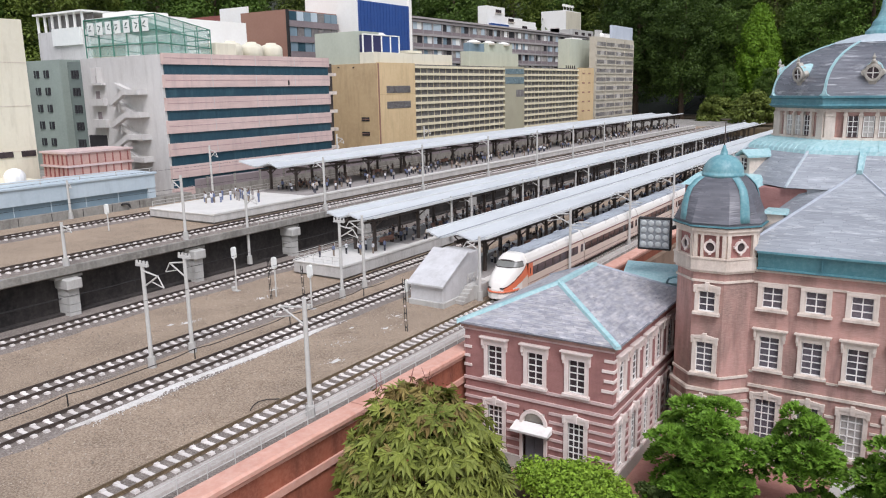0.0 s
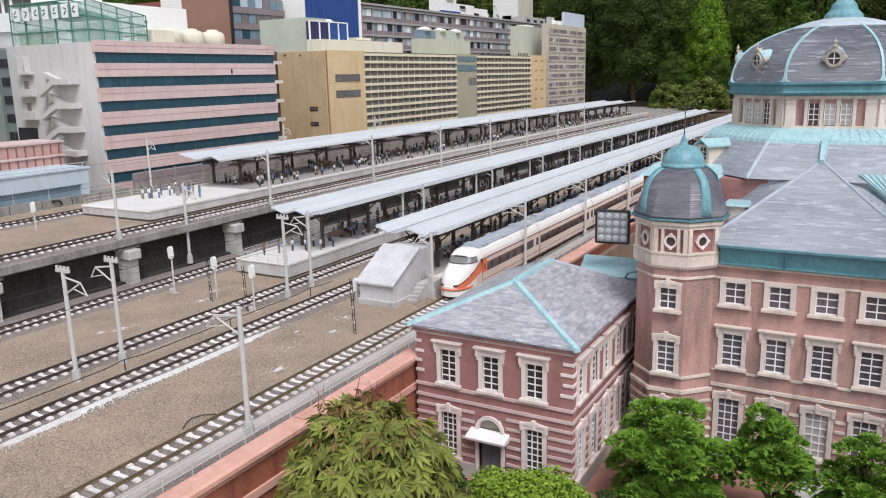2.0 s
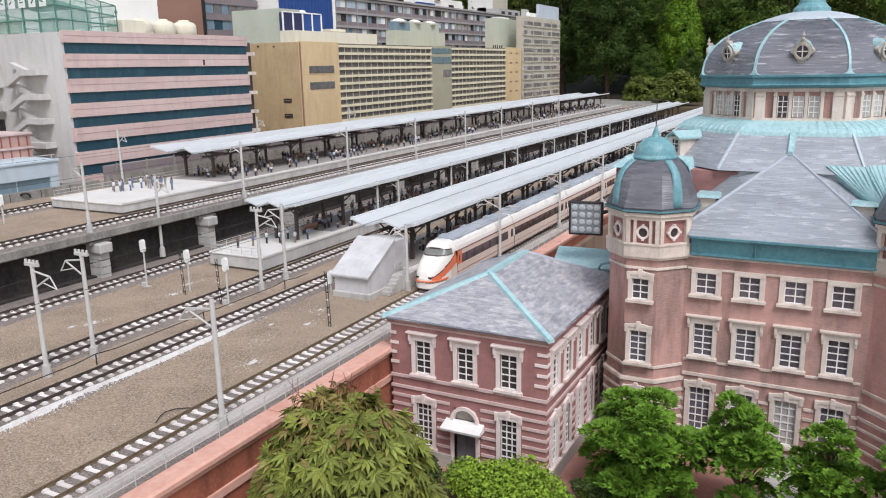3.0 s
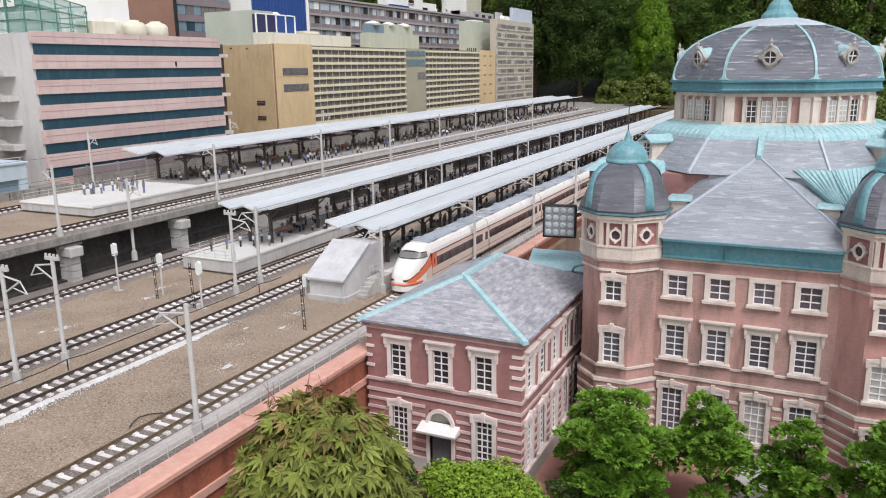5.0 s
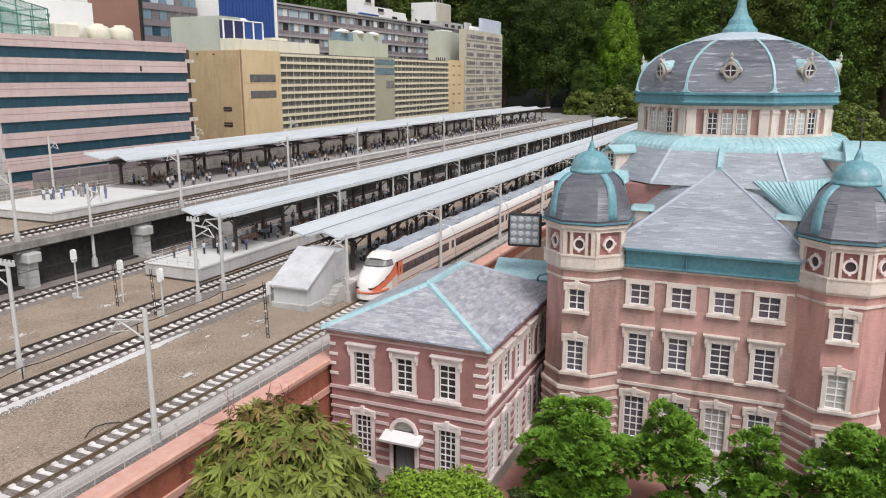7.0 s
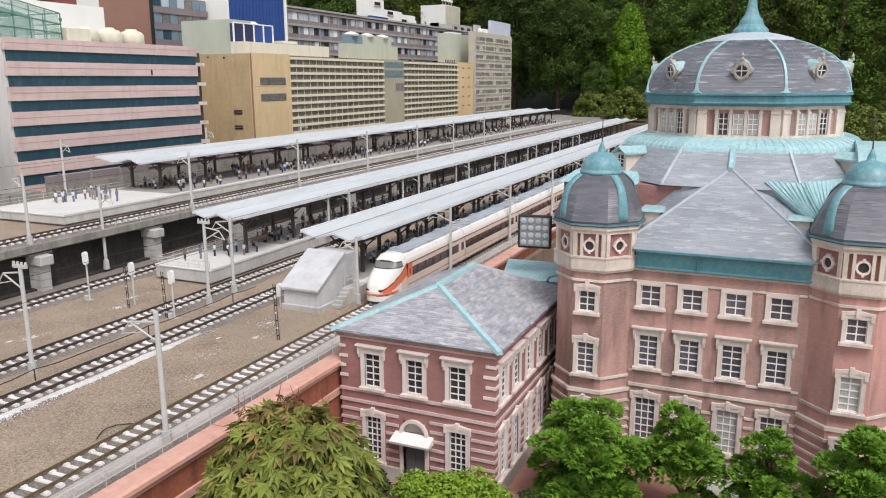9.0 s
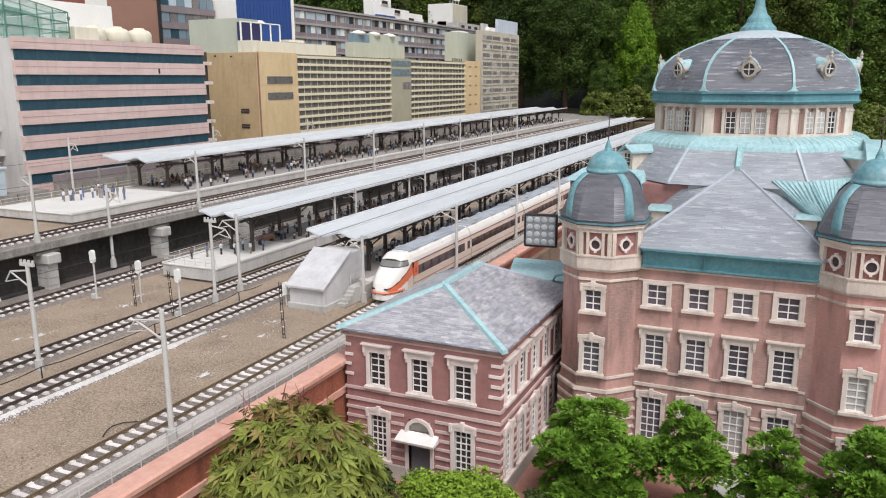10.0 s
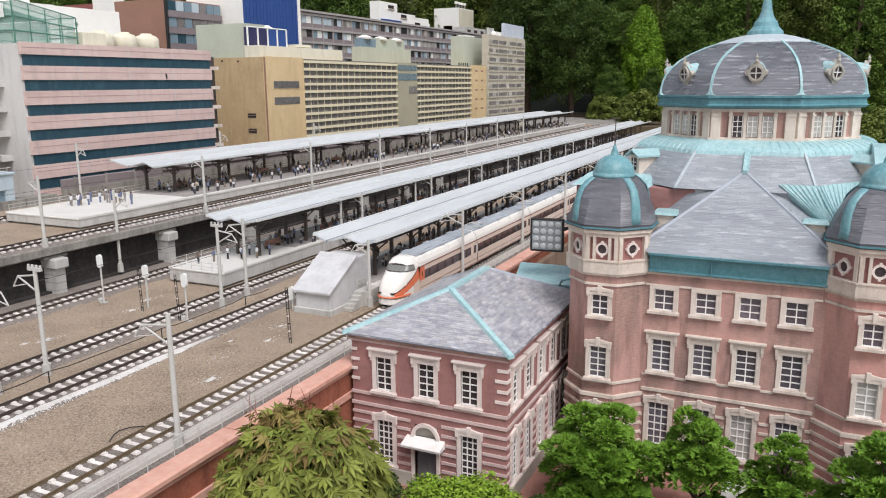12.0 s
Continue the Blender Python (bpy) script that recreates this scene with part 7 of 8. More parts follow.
for xx, zz in ((-4.05, 1.20), (-3.90, 1.195)):
    piece("wall_bracket", tan, BLACK_METAL, xx, xx + 0.014, 4.730, 4.7355, zz, zz + 0.010)
for z0_, z1_ in ((1.000, 1.055), (0.880, 0.935)):
    w_ = piece("window", tan, GREY_WINDOW, FX - 0.004, FX + 0.002, 4.83, 5.15, z0_, z1_, "grey louvred window")
    for k in range(5):
        piece("louvre", w_, GREY_WINDOW, FX + 0.0015, FX + 0.005, 4.83, 5.15, z0_ + 0.004 + 0.011 * k, z0_ + 0.007 + 0.011 * k)
for z0_ in (0.788, 0.675):
    w_ = piece("window", tan, ROOM_DARK, -3.83, -3.755, 4.731, 4.737, z0_, z0_ + 0.030, "small brown louvred window")
    piece("window_bar", w_, BROWN_WALL, -3.83, -3.755, 4.7285, 4.732, z0_ + 0.013, z0_ + 0.017)
for ya, yb, n in ((5.225, 6.775, 16), (7.205, 8.612, 16)):
    piece("glazing", tan, STORE_GLASS, FX - 0.02, FX - 0.012, ya, yb, 0.55, 1.225, "grey window rows")
    for i in range(11):
        z = 1.215 - 0.0585 * i
        piece("slab", tan, CREAM_SLAB, FX - 0.02, FX + 0.004, ya, yb, z - 0.020, z, "cream floor band")
    for j in range(n + 1):
        yy = ya + (yb - ya) * j / n
        piece("fin", tan, CREAM_SLAB, FX - 0.02, FX - 0.009, yy - 0.0022, yy + 0.0022, 0.55, 1.215)
piece("stair_panel", tan, OLIVE_PANEL, FX - 0.02, FX - 0.002, 6.775, 7.205, DECK_Z, 1.228, "plain olive stair panel")
for z0_, z1_ in ((1.155, 1.205), (1.06, 1.125)):
    piece("stair_window", tan, STAIR_GLASS, FX - 0.006, FX + 0.001, 6.79, 7.19, z0_, z1_, "dull green glass strip")
piece("stair_window", tan, GREY_WINDOW, FX - 0.006, FX + 0.001, 7.02, 7.19, 0.93, 1.00)
piece("corner_panel", tan, TAN_PANEL, FX - 0.02, FX + 0.002, 8.612, 9.08, DECK_Z, 1.235, "tan panel wall")
for i in range(5):
    for yy in (8.72, 8.90):
        piece("window", tan, BROWN_WALL, FX, FX + 0.004, yy, yy + 0.07, 0.72 + 0.11 * i, 0.738 + 0.11 * i)
piece("parapet", tan, CREAM_WALL, -3.835, -3.70, 4.745, 5.88, 1.225, 1.313, "cream rooftop parapet")
piece("plant_room", tan, SAGE_PALE, -4.30, -3.836, 4.76, 5.0, 1.225, 1.475, "pale sage plant room")
bx = piece("roof_cabin", tan, NAVY_PANEL, -3.832, -3.805, 4.745, 5.22, 1.315, 1.445, "blue rooftop cabin with white framing")
for k, mt in enumerate((NAVY_PANEL, NAVY_PANEL, BLUE_PANEL, BLUE_PANEL)):
    piece("cabin_panel", bx, mt, -3.806, -3.8005, 4.745 + 0.1187 * k, 4.745 + 0.1187 * (k + 1), 1.315, 1.445)
for k in range(5):
    yy = 4.745 + 0.1187 * k
    piece("cabin_post", bx, WHITE_WALL, -3.803, -3.795, yy - 0.006, yy + 0.006, 1.31, 1.452)
piece("cabin_rail", bx, WHITE_WALL, -3.803, -3.795, 4.745, 5.22, 1.446, 1.454)
bm = B()
lathe(bm, [(0.055, 1.445), (0.06, 1.452), (0.03, 1.468), (0.028, 1.475), (0.005, 1.478)], (-3.87, 5.06, 0), 14)
part("cabin_vent", bm, WHITE_WALL, bx)
piece("roof_box", tan, CREAM_WALL, -4.0, -3.8, 5.35, 5.55, 1.325, 1.345)
piece("roof_room", tan, SAGE_PALE, -4.0, -3.9, 6.52, 7.55, 1.225, 1.375, "pale sage roof room")
piece("roof_room", tan, SLATE_BLUE, -3.99, -3.93, 6.56, 6.86, 1.375, 1.455)
piece("roof_room", tan, SAGE_PALE, -3.99, -3.925, 6.86, 7.46, 1.375, 1.47)
for yy in (6.70, 7.0, 7.32):
    bm = B()
    lathe(bm, [(0.07, 1.452), (0.078, 1.466), (0.045, 1.482), (0.01, 1.492)], (-3.962, yy, 0), 14)
    part("roof_vent", bm, WHITE_WALL, tan)
piece("roof_room", tan, SAGE_PALE, -4.06, -3.9, 8.93, 9.66, 1.225, 1.590, "pale sage lift tower")
piece("lift_cap", tan, WHITE_WALL, -4.02, -3.92, 9.05, 9.35, 1.590, 1.606)
for k in range(5):
    piece("roof_post", tan, BLACK_METAL, FX - 0.05, FX - 0.04, 8.35 + 0.06 * k, 8.36 + 0.06 * k, 1.225, 1.26)

# grey slab tower at the far end
gt = block("grey_office_tower", -3.74, FX - 0.01, 9.15, 10.52, DECK_Z, 1.615, TOWER_WALL, "grey concrete office tower with rows of small windows")
for i in range(9):
    z = 1.555 - 0.108 * i
    for j in range(11):
        yy = 9.20 + 0.12 * j
        piece("window", gt, GREY_WINDOW if (i * 7 + j * 3) % 5 else PANE_PALE, FX - 0.012, FX - 0.006, yy, yy + 0.108, z - 0.046, z)
    piece("floor_band", gt, TOWER_WALL, FX - 0.012, FX, 9.16, 10.52, z - 0.064, z - 0.047)
for j in range(5):
    yy = 9.16 + 0.337 * j
    piece("pier_strip", gt, TOWER_WALL, FX - 0.012, FX - 0.003, yy, yy + 0.014, DECK_Z, 1.6)
GREY_PANEL = surface("grey_white_panel", srgb(196, 202, 210), srgb(176, 184, 194), None, 5, 60, 0.6, 0.3, 0.7, 0.1, 0.001, grime=(srgb(150, 156, 164), 0.35))
piece("roof_room", gt, GREY_PANEL, -3.73, -3.69, 9.80, 10.56, 1.615, 1.785, "pale grey roof room")
piece("roof_room", gt, CONCRETE, -3.73, FX - 0.05, 9.28, 9.46, 1.615, 1.70)
piece("roof_box", gt, WHITE_WALL, -3.72, FX - 0.04, 9.52, 9.70, 1.615, 1.665)
bm = B()
lathe(bm, [(0.04, 1.615), (0.045, 1.64), (0.03, 1.66), (0.005, 1.668)], (-3.70, 9.42, 0), 12)
part("roof_vent", bm, WHITE_WALL, gt)

# long apartment block behind
AX = -4.60
ap = block("apartment_block", -5.3, AX - 0.02, 6.35, 11.3, DECK_Z, 1.73, APT_WALL, "long grey apartment block with curtained window rows")
rnd = random.Random(21)
for i in range(4):
    z = 1.70 - 0.135 * i
    piece("balcony_band", ap, APT_SLAB, AX - 0.02, AX + 0.006, 6.35, 11.3, z, z + 0.022, "grey floor band")
    piece("balcony_band", ap, APT_WALL, AX - 0.02, AX, 6.35, 11.3, z - 0.115, z - 0.075)
    for j in range(26):
        yy = 6.40 + 0.188 * j
        piece("window", ap, rnd.choice((GREY_WINDOW, PANE_PALE, SLATE_BLUE, SKY_BLUE, ROOM_DARK)), AX - 0.018, AX - 0.010, yy, yy + 0.085, z - 0.073, z - 0.004)
        piece("window", ap, rnd.choice((PANE_PALE, SKY_BLUE, SIGN_WHITE, ROOM_DARK)), AX - 0.018, AX - 0.008, yy + 0.087, yy + 0.165, z - 0.073, z - 0.004)
for j in range(27):
    piece("mullion", ap, APT_SLAB, AX - 0.01, AX + 0.004, 6.386 + 0.188 * j, 6.394 + 0.188 * j, 1.16, 1.722)
piece("roof_slab", ap, APT_SLAB, -5.35, AX + 0.02, 6.33, 11.32, 1.73, 1.75)
# brown block and its curtain wall
br = block("brown_building", -5.15, AX - 0.02, 4.785, 5.42, DECK_Z, 1.69, BROWN_WALL, "plain brown block with a blue-grey window wall")
piece("corner_strip", br, BLACK_METAL, AX - 0.022, AX - 0.004, 4.78, 4.80, DECK_Z, 1.69)
for i in range(5):
    z = 1.68 - 0.125 * i
    piece("floor_band", br, APT_WALL, AX - 0.02, AX + 0.002, 4.80, 5.42, z - 0.125, z - 0.075)
    for j in range(7):
        yy = 4.81 + 0.087 * j
        piece("window", br, rnd.choice((SLATE_BLUE, BAND_GLASS, SKY_BLUE, GREY_WINDOW)), AX - 0.016, AX - 0.006, yy, yy + 0.08, z - 0.073, z)
# white building with a tall blue panel
bl = block("blue_panel_building", -5.0, -4.405, 5.44, 6.26, DECK_Z, 1.86, WHITE_WALL, "white building with one tall blue panel front")
piece("blue_front", bl, BLUE_PANEL, -4.406, -4.39, 5.46, 6.22, 1.30, 1.80, "tall blue ribbed panel")
for j in range(16):
    yy = 5.48 + 0.047 * j
    piece("rib", bl, BLUE_PANEL, -4.391, -4.386, yy, yy + 0.006, 1.30, 1.80)
piece("white_trim", bl, WHITE_WALL, -4.406, -4.384, 6.22, 6.26, 1.30, 1.86)
piece("roof_box", bl, CREAM_WALL, -4.9, -4.5, 5.6, 6.0, 1.86, 2.02)
# far white houses
fw = block("white_house", -6.16, -6.0, 10.6, 12.33, DECK_Z, 2.02, WHITE_WALL, "stepped white building with a few dark windows")
piece("upper_storey", fw, WHITE_WALL, -6.16, -6.002, 10.6, 11.18, 2.02, 2.25)
piece("upper_storey", fw, WHITE_WALL, -6.15, -6.004, 11.18, 11.80, 2.02, 2.12)
piece("upper_storey", fw, WHITE_WALL, -6.14, -6.006, 11.80, 12.30, 2.02, 2.09)
for yy, zz in ((10.88, 2.16), (11.30, 2.05), (11.78, 1.96)):
    w_ = piece("window", fw, PANE, -6.003, -5.992, yy, yy + 0.17, zz, zz + 0.05)
    piece("window_sill", w_, STONE_DIRTY, -6.0, -5.985, yy - 0.02, yy + 0.19, zz - 0.012, zz)
piece("blue_awning", fw, BLUE_PANEL, -6.0, -5.95, 10.65, 11.22, 1.94, 1.99)
piece("roof_rail", fw, BLACK_METAL, -6.03, -6.02, 11.25, 11.75, 2.12, 2.135)
fw2 = block("white_tower", -6.49, -6.0, 13.53, 14.25, DECK_Z, 2.385, WHITE_WALL, "plain white tower block with rooftop aerials")
piece("side_slab", fw2, CREAM_WALL, -6.0, -5.996, 13.56, 14.22, 1.9, 2.37)
piece("roof_box", fw2, STONE_DIRTY, -6.30, -6.12, 13.53, 13.62, 1.9, 2.07)
for k in range(4):
    piece("aerial", fw2, POLE_GREY, -6.08 + 0.001 * k, -6.07 + 0.001 * k, 13.60 + 0.13 * k, 13.61 + 0.13 * k, 2.385, 2.50)
    piece("aerial_dish", fw2, WHITE_WALL, -6.09, -6.06, 13.57 + 0.13 * k, 13.64 + 0.13 * k, 2.46, 2.50)
fw3 = block("grey_house", -5.42, -5.2, 12.0, 12.9, DECK_Z, 1.93, CONCRETE, "grey building with small dark windows")
for j in range(3):
    piece("window", fw3, PANE, -5.201, -5.192, 12.1 + 0.28 * j, 12.22 + 0.28 * j, 1.83, 1.89)

# left group: cream block, sage block, balconies
cb = block("cream_building", -5.6, -4.02, 1.45, 2.205, DECK_Z, 1.417, CREAM_WALL, "cream building with few small louvred windows")
for zz in (1.2, 0.98, 0.75):
    piece("joint", cb, STONE_DIRTY, -4.022, -4.0185, 1.45, 2.205, zz, zz + 0.003)
for yy, zz in ((1.75, 1.12), (1.95, 0.94), (2.0, 0.72), (2.12, 0.72), (1.85, 1.02)):
    piece("window", cb, PANE, -4.022, -4.016, yy, yy + 0.075, zz, zz + 0.03)
    piece("window", cb, PANE, -4.30 - yy * 0.1, -4.22 - yy * 0.1, 1.444, 1.451, zz, zz + 0.03)
sg = block("sage_building", -6.3, -5.66, 3.40, 4.6, DECK_Z, 1.298, GREEN_WALL, "sage green building with square windows")
for i in range(5):
    for x in (-6.010, -5.878):
        w_ = piece("window", sg, ROOM_DARK, x, x + 0.062, 3.393, 3.401, 1.165 - 0.130 * i, 1.222 - 0.130 * i)
        piece("window_bar", w_, GREEN_DARK, x + 0.028, x + 0.034, 3.390, 3.394, 1.165 - 0.130 * i, 1.222 - 0.130 * i)
sg2 = block("sage_annex", -5.658, -5.2, 3.46, 4.6, DECK_Z, 1.280, GREEN_DARK, "dark sage annex with narrow windows")
for i in range(5):
    for k in range(6):
        x = -5.61 + 0.034 * k + (0.05 if k > 2 else 0)
        piece("window", sg2, ROOM_DARK, x, x + 0.020, 3.452, 3.461, 1.155 - 0.130 * i, 1.215 - 0.130 * i)
bb = block("balcony_building", -6.9, -6.10, 2.95, 3.35, DECK_Z, 1.36, GREEN_WALL, "sage building with stacked blue-grey balconies")
for i in range(6):
    piece("window", bb, SLATE_BLUE, -6.103, -6.095, 3.0, 3.30, 1.20 - 0.13 * i, 1.29 - 0.13 * i)
    piece("window", bb, SLATE_BLUE, -6.35, -6.12, 2.94, 2.952, 1.20 - 0.13 * i, 1.29 - 0.13 * i)
rb = block("roof_block", -6.66, -6.0, 3.85, 4.9, DECK_Z, 1.56, END_WALL, "grey block with a glazed white roof terrace")
for k in range(7):
    x = -6.65 + 0.107 * k
    piece("terrace_post", rb, WHITE_WALL, x - 0.008, x + 0.008, 3.85, 3.866, 1.56, 1.70)
piece("terrace_roof", rb, WHITE_WALL, -6.68, -5.98, 3.83, 4.9, 1.70, 1.715)
piece("terrace_glass", rb, GREY_WINDOW, -6.65, -6.0, 3.95, 3.96, 1.56, 1.70)
piece("white_front", rb, SIGN_WHITE, -6.42, -6.02, 3.83, 3.851, 1.44, 1.58)
ro = block("red_roofed_house", -7.6, -5.6, 5.6, 6.6, DECK_Z, 1.80, RED_OXIDE, "low house with a rusty red roof")
piece("white_gable", ro, WHITE_WALL, -6.3, -5.9, 5.59, 5.605, 1.6, 1.86)

# blue wall along the siding and the pink cabin behind
bw = thing("siding_wall", (-3.52, 1.6, DECK_Z), "pale blue wall with grey-blue panels on a concrete base", "wall")
piece("base", bw, CONCRETE_OLD, -3.56, -3.47, 0.2, 2.74, DECK_Z - 0.005, 0.487, "stained concrete base")
piece("lower_panel", bw, SLATE_BLUE, -3.56, -3.50, 0.2, 2.475, 0.487, 0.540, "grey-blue panel")
piece("upper_wall", bw, SKY_BLUE, -3.56, -3.485, 0.2, 2.52, 0.540, 0.612, "pale blue upper wall")
piece("end_pier", bw, SKY_BLUE, -3.56, -3.488, 2.475, 2.52, 0.487, 0.540)
piece("coping", bw, SKY_BLUE, -3.75, -3.478, 0.2, 2.53, 0.612, 0.624, "pale flat coping", bevel=0.002)
for k in range(12):
    piece("handrail_post", bw, POLE_GREY, -3.5, -3.497, 0.3 + 0.2 * k, 0.303 + 0.2 * k, 0.624, 0.644)
    piece("panel_joint", bw, SKY_BLUE, -3.501, -3.4985, 0.32 + 0.18 * k, 0.324 + 0.18 * k, 0.488, 0.539)
piece("handrail", bw, POLE_GREY, -3.5, -3.497, 0.3, 2.52, 0.643, 0.646)
for k in range(15):
    piece("base_joint", bw, WALL_DARK, -3.4705, -3.4685, 0.32 + 0.16 * k, 0.3225 + 0.16 * k, DECK_Z, 0.486)
bm = B()
path_tube(bm, [(-3.472, 2.295, 0.476), (-3.462, 2.300, 0.482), (-3.455, 2.315, 0.482), (-3.453, 2.328, 0.474), (-3.453, 2.333, 0.460)], 0.0055, 7)
part("drain_elbow", bm, BLACK_METAL, bw, "black drain elbow")
# the concrete base runs on behind the viaduct platform
lw = thing("platform_back_wall", (-3.40, 5.5, DECK_Z), "low stained concrete wall behind the viaduct platform", "wall")
piece("base", lw, CONCRETE_OLD, -3.46, -3.40, 2.76, 9.6, DECK_Z - 0.004, 0.512, "stained concrete base")
piece("upper_panel", lw, APT_WALL, -3.46, -3.41, 2.76, 9.6, 0.512, 0.560, "dull reddish grey panel")
for k in range(34):
    piece("post", lw, CONCRETE_OLD, -3.412, -3.404, 2.80 + 0.2 * k, 2.812 + 0.2 * k, 0.512, 0.572)
CABIN_PINK = surface("salmon_panel", srgb(186, 150, 138), srgb(158, 124, 114), srgb(200, 170, 158), 12, 90, 0.7, 0.35, 0.8, 0.1, 0.001)
cabin = block("pink_cabin", -3.97, -3.74, 2.20, 2.57, DECK_Z, 0.735, CABIN_PINK, "two-storey pink panelled cabin with white trims")
for zz in (0.735, 0.665, 0.60):
    piece("trim", cabin, STONE_BAND, -3.98, -3.732, 2.19, 2.58, zz, zz + 0.010)
for j in range(8):
    yy = 2.225 + 0.046 * j
    for zz in (0.678, 0.612):
        piece("panel_post", cabin, RED_OXIDE, -3.742, -3.7365, yy, yy + 0.006, zz, zz + 0.05)
for j in range(6):
    xx = -3.95 + 0.04 * j
    for zz in (0.678, 0.612):
        piece("panel_post", cabin, RED_OXIDE, xx, xx + 0.006, 2.1945, 2.202, zz, zz + 0.05)
for x, y in ((-3.80, 1.95), (-3.82, 1.62), (-3.82, 1.52)):
    bm = B()
    lathe(bm, [(0.05, 0), (0.05, 0.02)] + [(0.05 * math.cos(a * math.pi / 12), 0.02 + 0.045 * math.sin(a * math.pi / 12)) for a in range(1, 6)], (x, y, 0.62), 16)
    ob = solid("round_vent", bm, WHITE_PAINT, "round white roof vent", "vent", "round vents")
piece_g = B()
box(piece_g, -4.2, -3.56, 0.2, 2.06, DECK_Z, 0.62)
solid("low_roof", piece_g, CREAM_WALL, "low cream flat-roofed shed behind the blue wall", "shed")

# overhead wires
for x, z, y0, y1 in ((-3.20, DECK_Z + 0.215, 0.5, 3.2), (-2.575, DECK_Z + 0.205, 0.5, 9.5), (-1.882, BED_Z + 0.235, 0.4, 9.5), (-1.662, BED_Z + 0.235, 0.4, 9.5)):
    bm = B()
    n = 24
    path_tube(bm, [(x, y0 + (y1 - y0) * j / n, z - 0.006 * math.sin(math.pi * ((j * 2) % n) / n)) for j in range(n + 1)], 0.0006, 4)
    solid("overhead_wire", bm, BLACK_METAL, "thin dark overhead contact wire", "wire", "overhead wires")


# ---------- figurines on the platforms: plain pegs
def peg(bm, x, y, z, h, r):
    """A plain peg: a narrow foot, a wider middle and a small knob."""
    lathe(bm, [(r * 0.50, 0), (r * 0.52, h * 0.30), (r * 0.66, h * 0.50), (r * 0.84, h * 0.60), (r * 0.86, h * 0.76), (r * 0.28, h * 0.82), (r * 0.42, h * 0.87), (r * 0.42, h * 0.95), (r * 0.12, h)], (x, y, z), 7)


def peg_colours(ob, low, knob):
    """The foot and the knob of every peg in a mesh take colours of their own."""
    ob.data.materials.append(low)
    ob.data.materials.append(knob)
    for f in ob.data.polygons:
        ring = (f.index % 58) // 7
        f.material_index = 1 if ring < 2 or f.index % 58 == 56 else 2 if ring > 4 else 0


PEG_MATS = [surface("peg_" + n_, c_, None, None, 40, 200, 0.3, 0.3, 0.7, 0.0) for n_, c_ in (("white", srgb(206, 205, 206)), ("blue", srgb(104, 112, 138)), ("dark", srgb(66, 62, 64)), ("grey", srgb(146, 140, 136)), ("beige", srgb(178, 164, 148)), ("brown", srgb(116, 98, 88)))]
PEG_LOW = [surface("peg_low_" + n_, c_, None, None, 40, 200, 0.3, 0.3, 0.7, 0.0) for n_, c_ in (("slate", srgb(62, 62, 72)), ("black", srgb(44, 42, 44)), ("khaki", srgb(128, 116, 102)))]
PEG_KNOB = surface("peg_knob", srgb(112, 90, 78), srgb(70, 56, 50), None, 60, 200, 0.7, 0.3, 0.7, 0.0)
rnd = random.Random(31)
ends = [(-2.10, 2.42), (-2.055, 2.45), (-2.03, 2.43), (-2.07, 2.52), (-2.0, 2.48), (-2.12, 2.36), (-1.99, 2.55), (-2.155, 2.31)]
for x, y in ends:
    bm = B()
    peg(bm, x, y, 0.335, 0.054, 0.0080)
    peg_colours(solid("figurine", bm, rnd.choice(PEG_MATS), "plain standing figurine on the platform end", "figurine", "platform figurines"), rnd.choice(PEG_LOW), PEG_KNOB)
for k in range(24):
    x, y = (-2.92 + rnd.gauss(0, 0.045), 2.60 + rnd.gauss(0, 0.045)) if k < 18 else (-3.0 + rnd.gauss(0, 0.02), 2.46 + rnd.gauss(0, 0.02))
    bm = B()
    peg(bm, x, y, 0.497, 0.056, 0.0080)
    peg_colours(solid("figurine", bm, rnd.choice((PEG_MATS[0], PEG_MATS[0], PEG_MATS[1], PEG_MATS[3])), "plain standing figurine on the viaduct platform", "figurine", "platform figurines"), rnd.choice((PEG_MATS[1], PEG_LOW[2], PEG_MATS[3])), PEG_KNOB)
for x0, x1, y0, y1, z, n in ((-1.56, -1.345, 2.55, 10.0, 0.335, 396), (-2.20, -1.97, 2.75, 10.2, 0.335, 396), (-3.05, -2.72, 2.95, 9.8, 0.497, 420)):
    for mi, mt in enumerate(PEG_MATS):
        bm = B()
        for _ in range(n // 6):
            seated = rnd.random() < 0.3
            peg(bm, rnd.uniform(x0, x1), y0 + (y1 - y0) * rnd.random() ** 1.2, z, rnd.uniform(0.030, 0.038) if seated else rnd.uniform(0.044, 0.060), rnd.uniform(0.0075, 0.0105))
        cr = part("figurine_crowd", bm, mt, None, "rows of plain standing figurines under the canopy", "stuff", fix=False)
        peg_colours(cr, PEG_LOW[mi % 3], PEG_KNOB)
        tagged(cr, category="figurines")
for x0, z, ys in ((-2.075, 0.335, (2.68, 3.1, 3.6, 4.1, 4.7)), (-1.455, 0.335, (2.9, 3.5, 4.2)), (-2.98, 0.497, (3.1, 3.8, 4.6))):
    for y in ys:
        t = thing("bench", (x0, y, z), "small brown platform bench", "bench", "platform benches")
        piece("seat", t, BROWN_WALL, x0 - 0.012, x0 + 0.012, y - 0.05, y + 0.05, z + 0.016, z + 0.020)
        piece("backrest", t, BROWN_WALL, x0 - 0.002, x0 + 0.002, y - 0.05, y + 0.05, z + 0.022, z + 0.036)
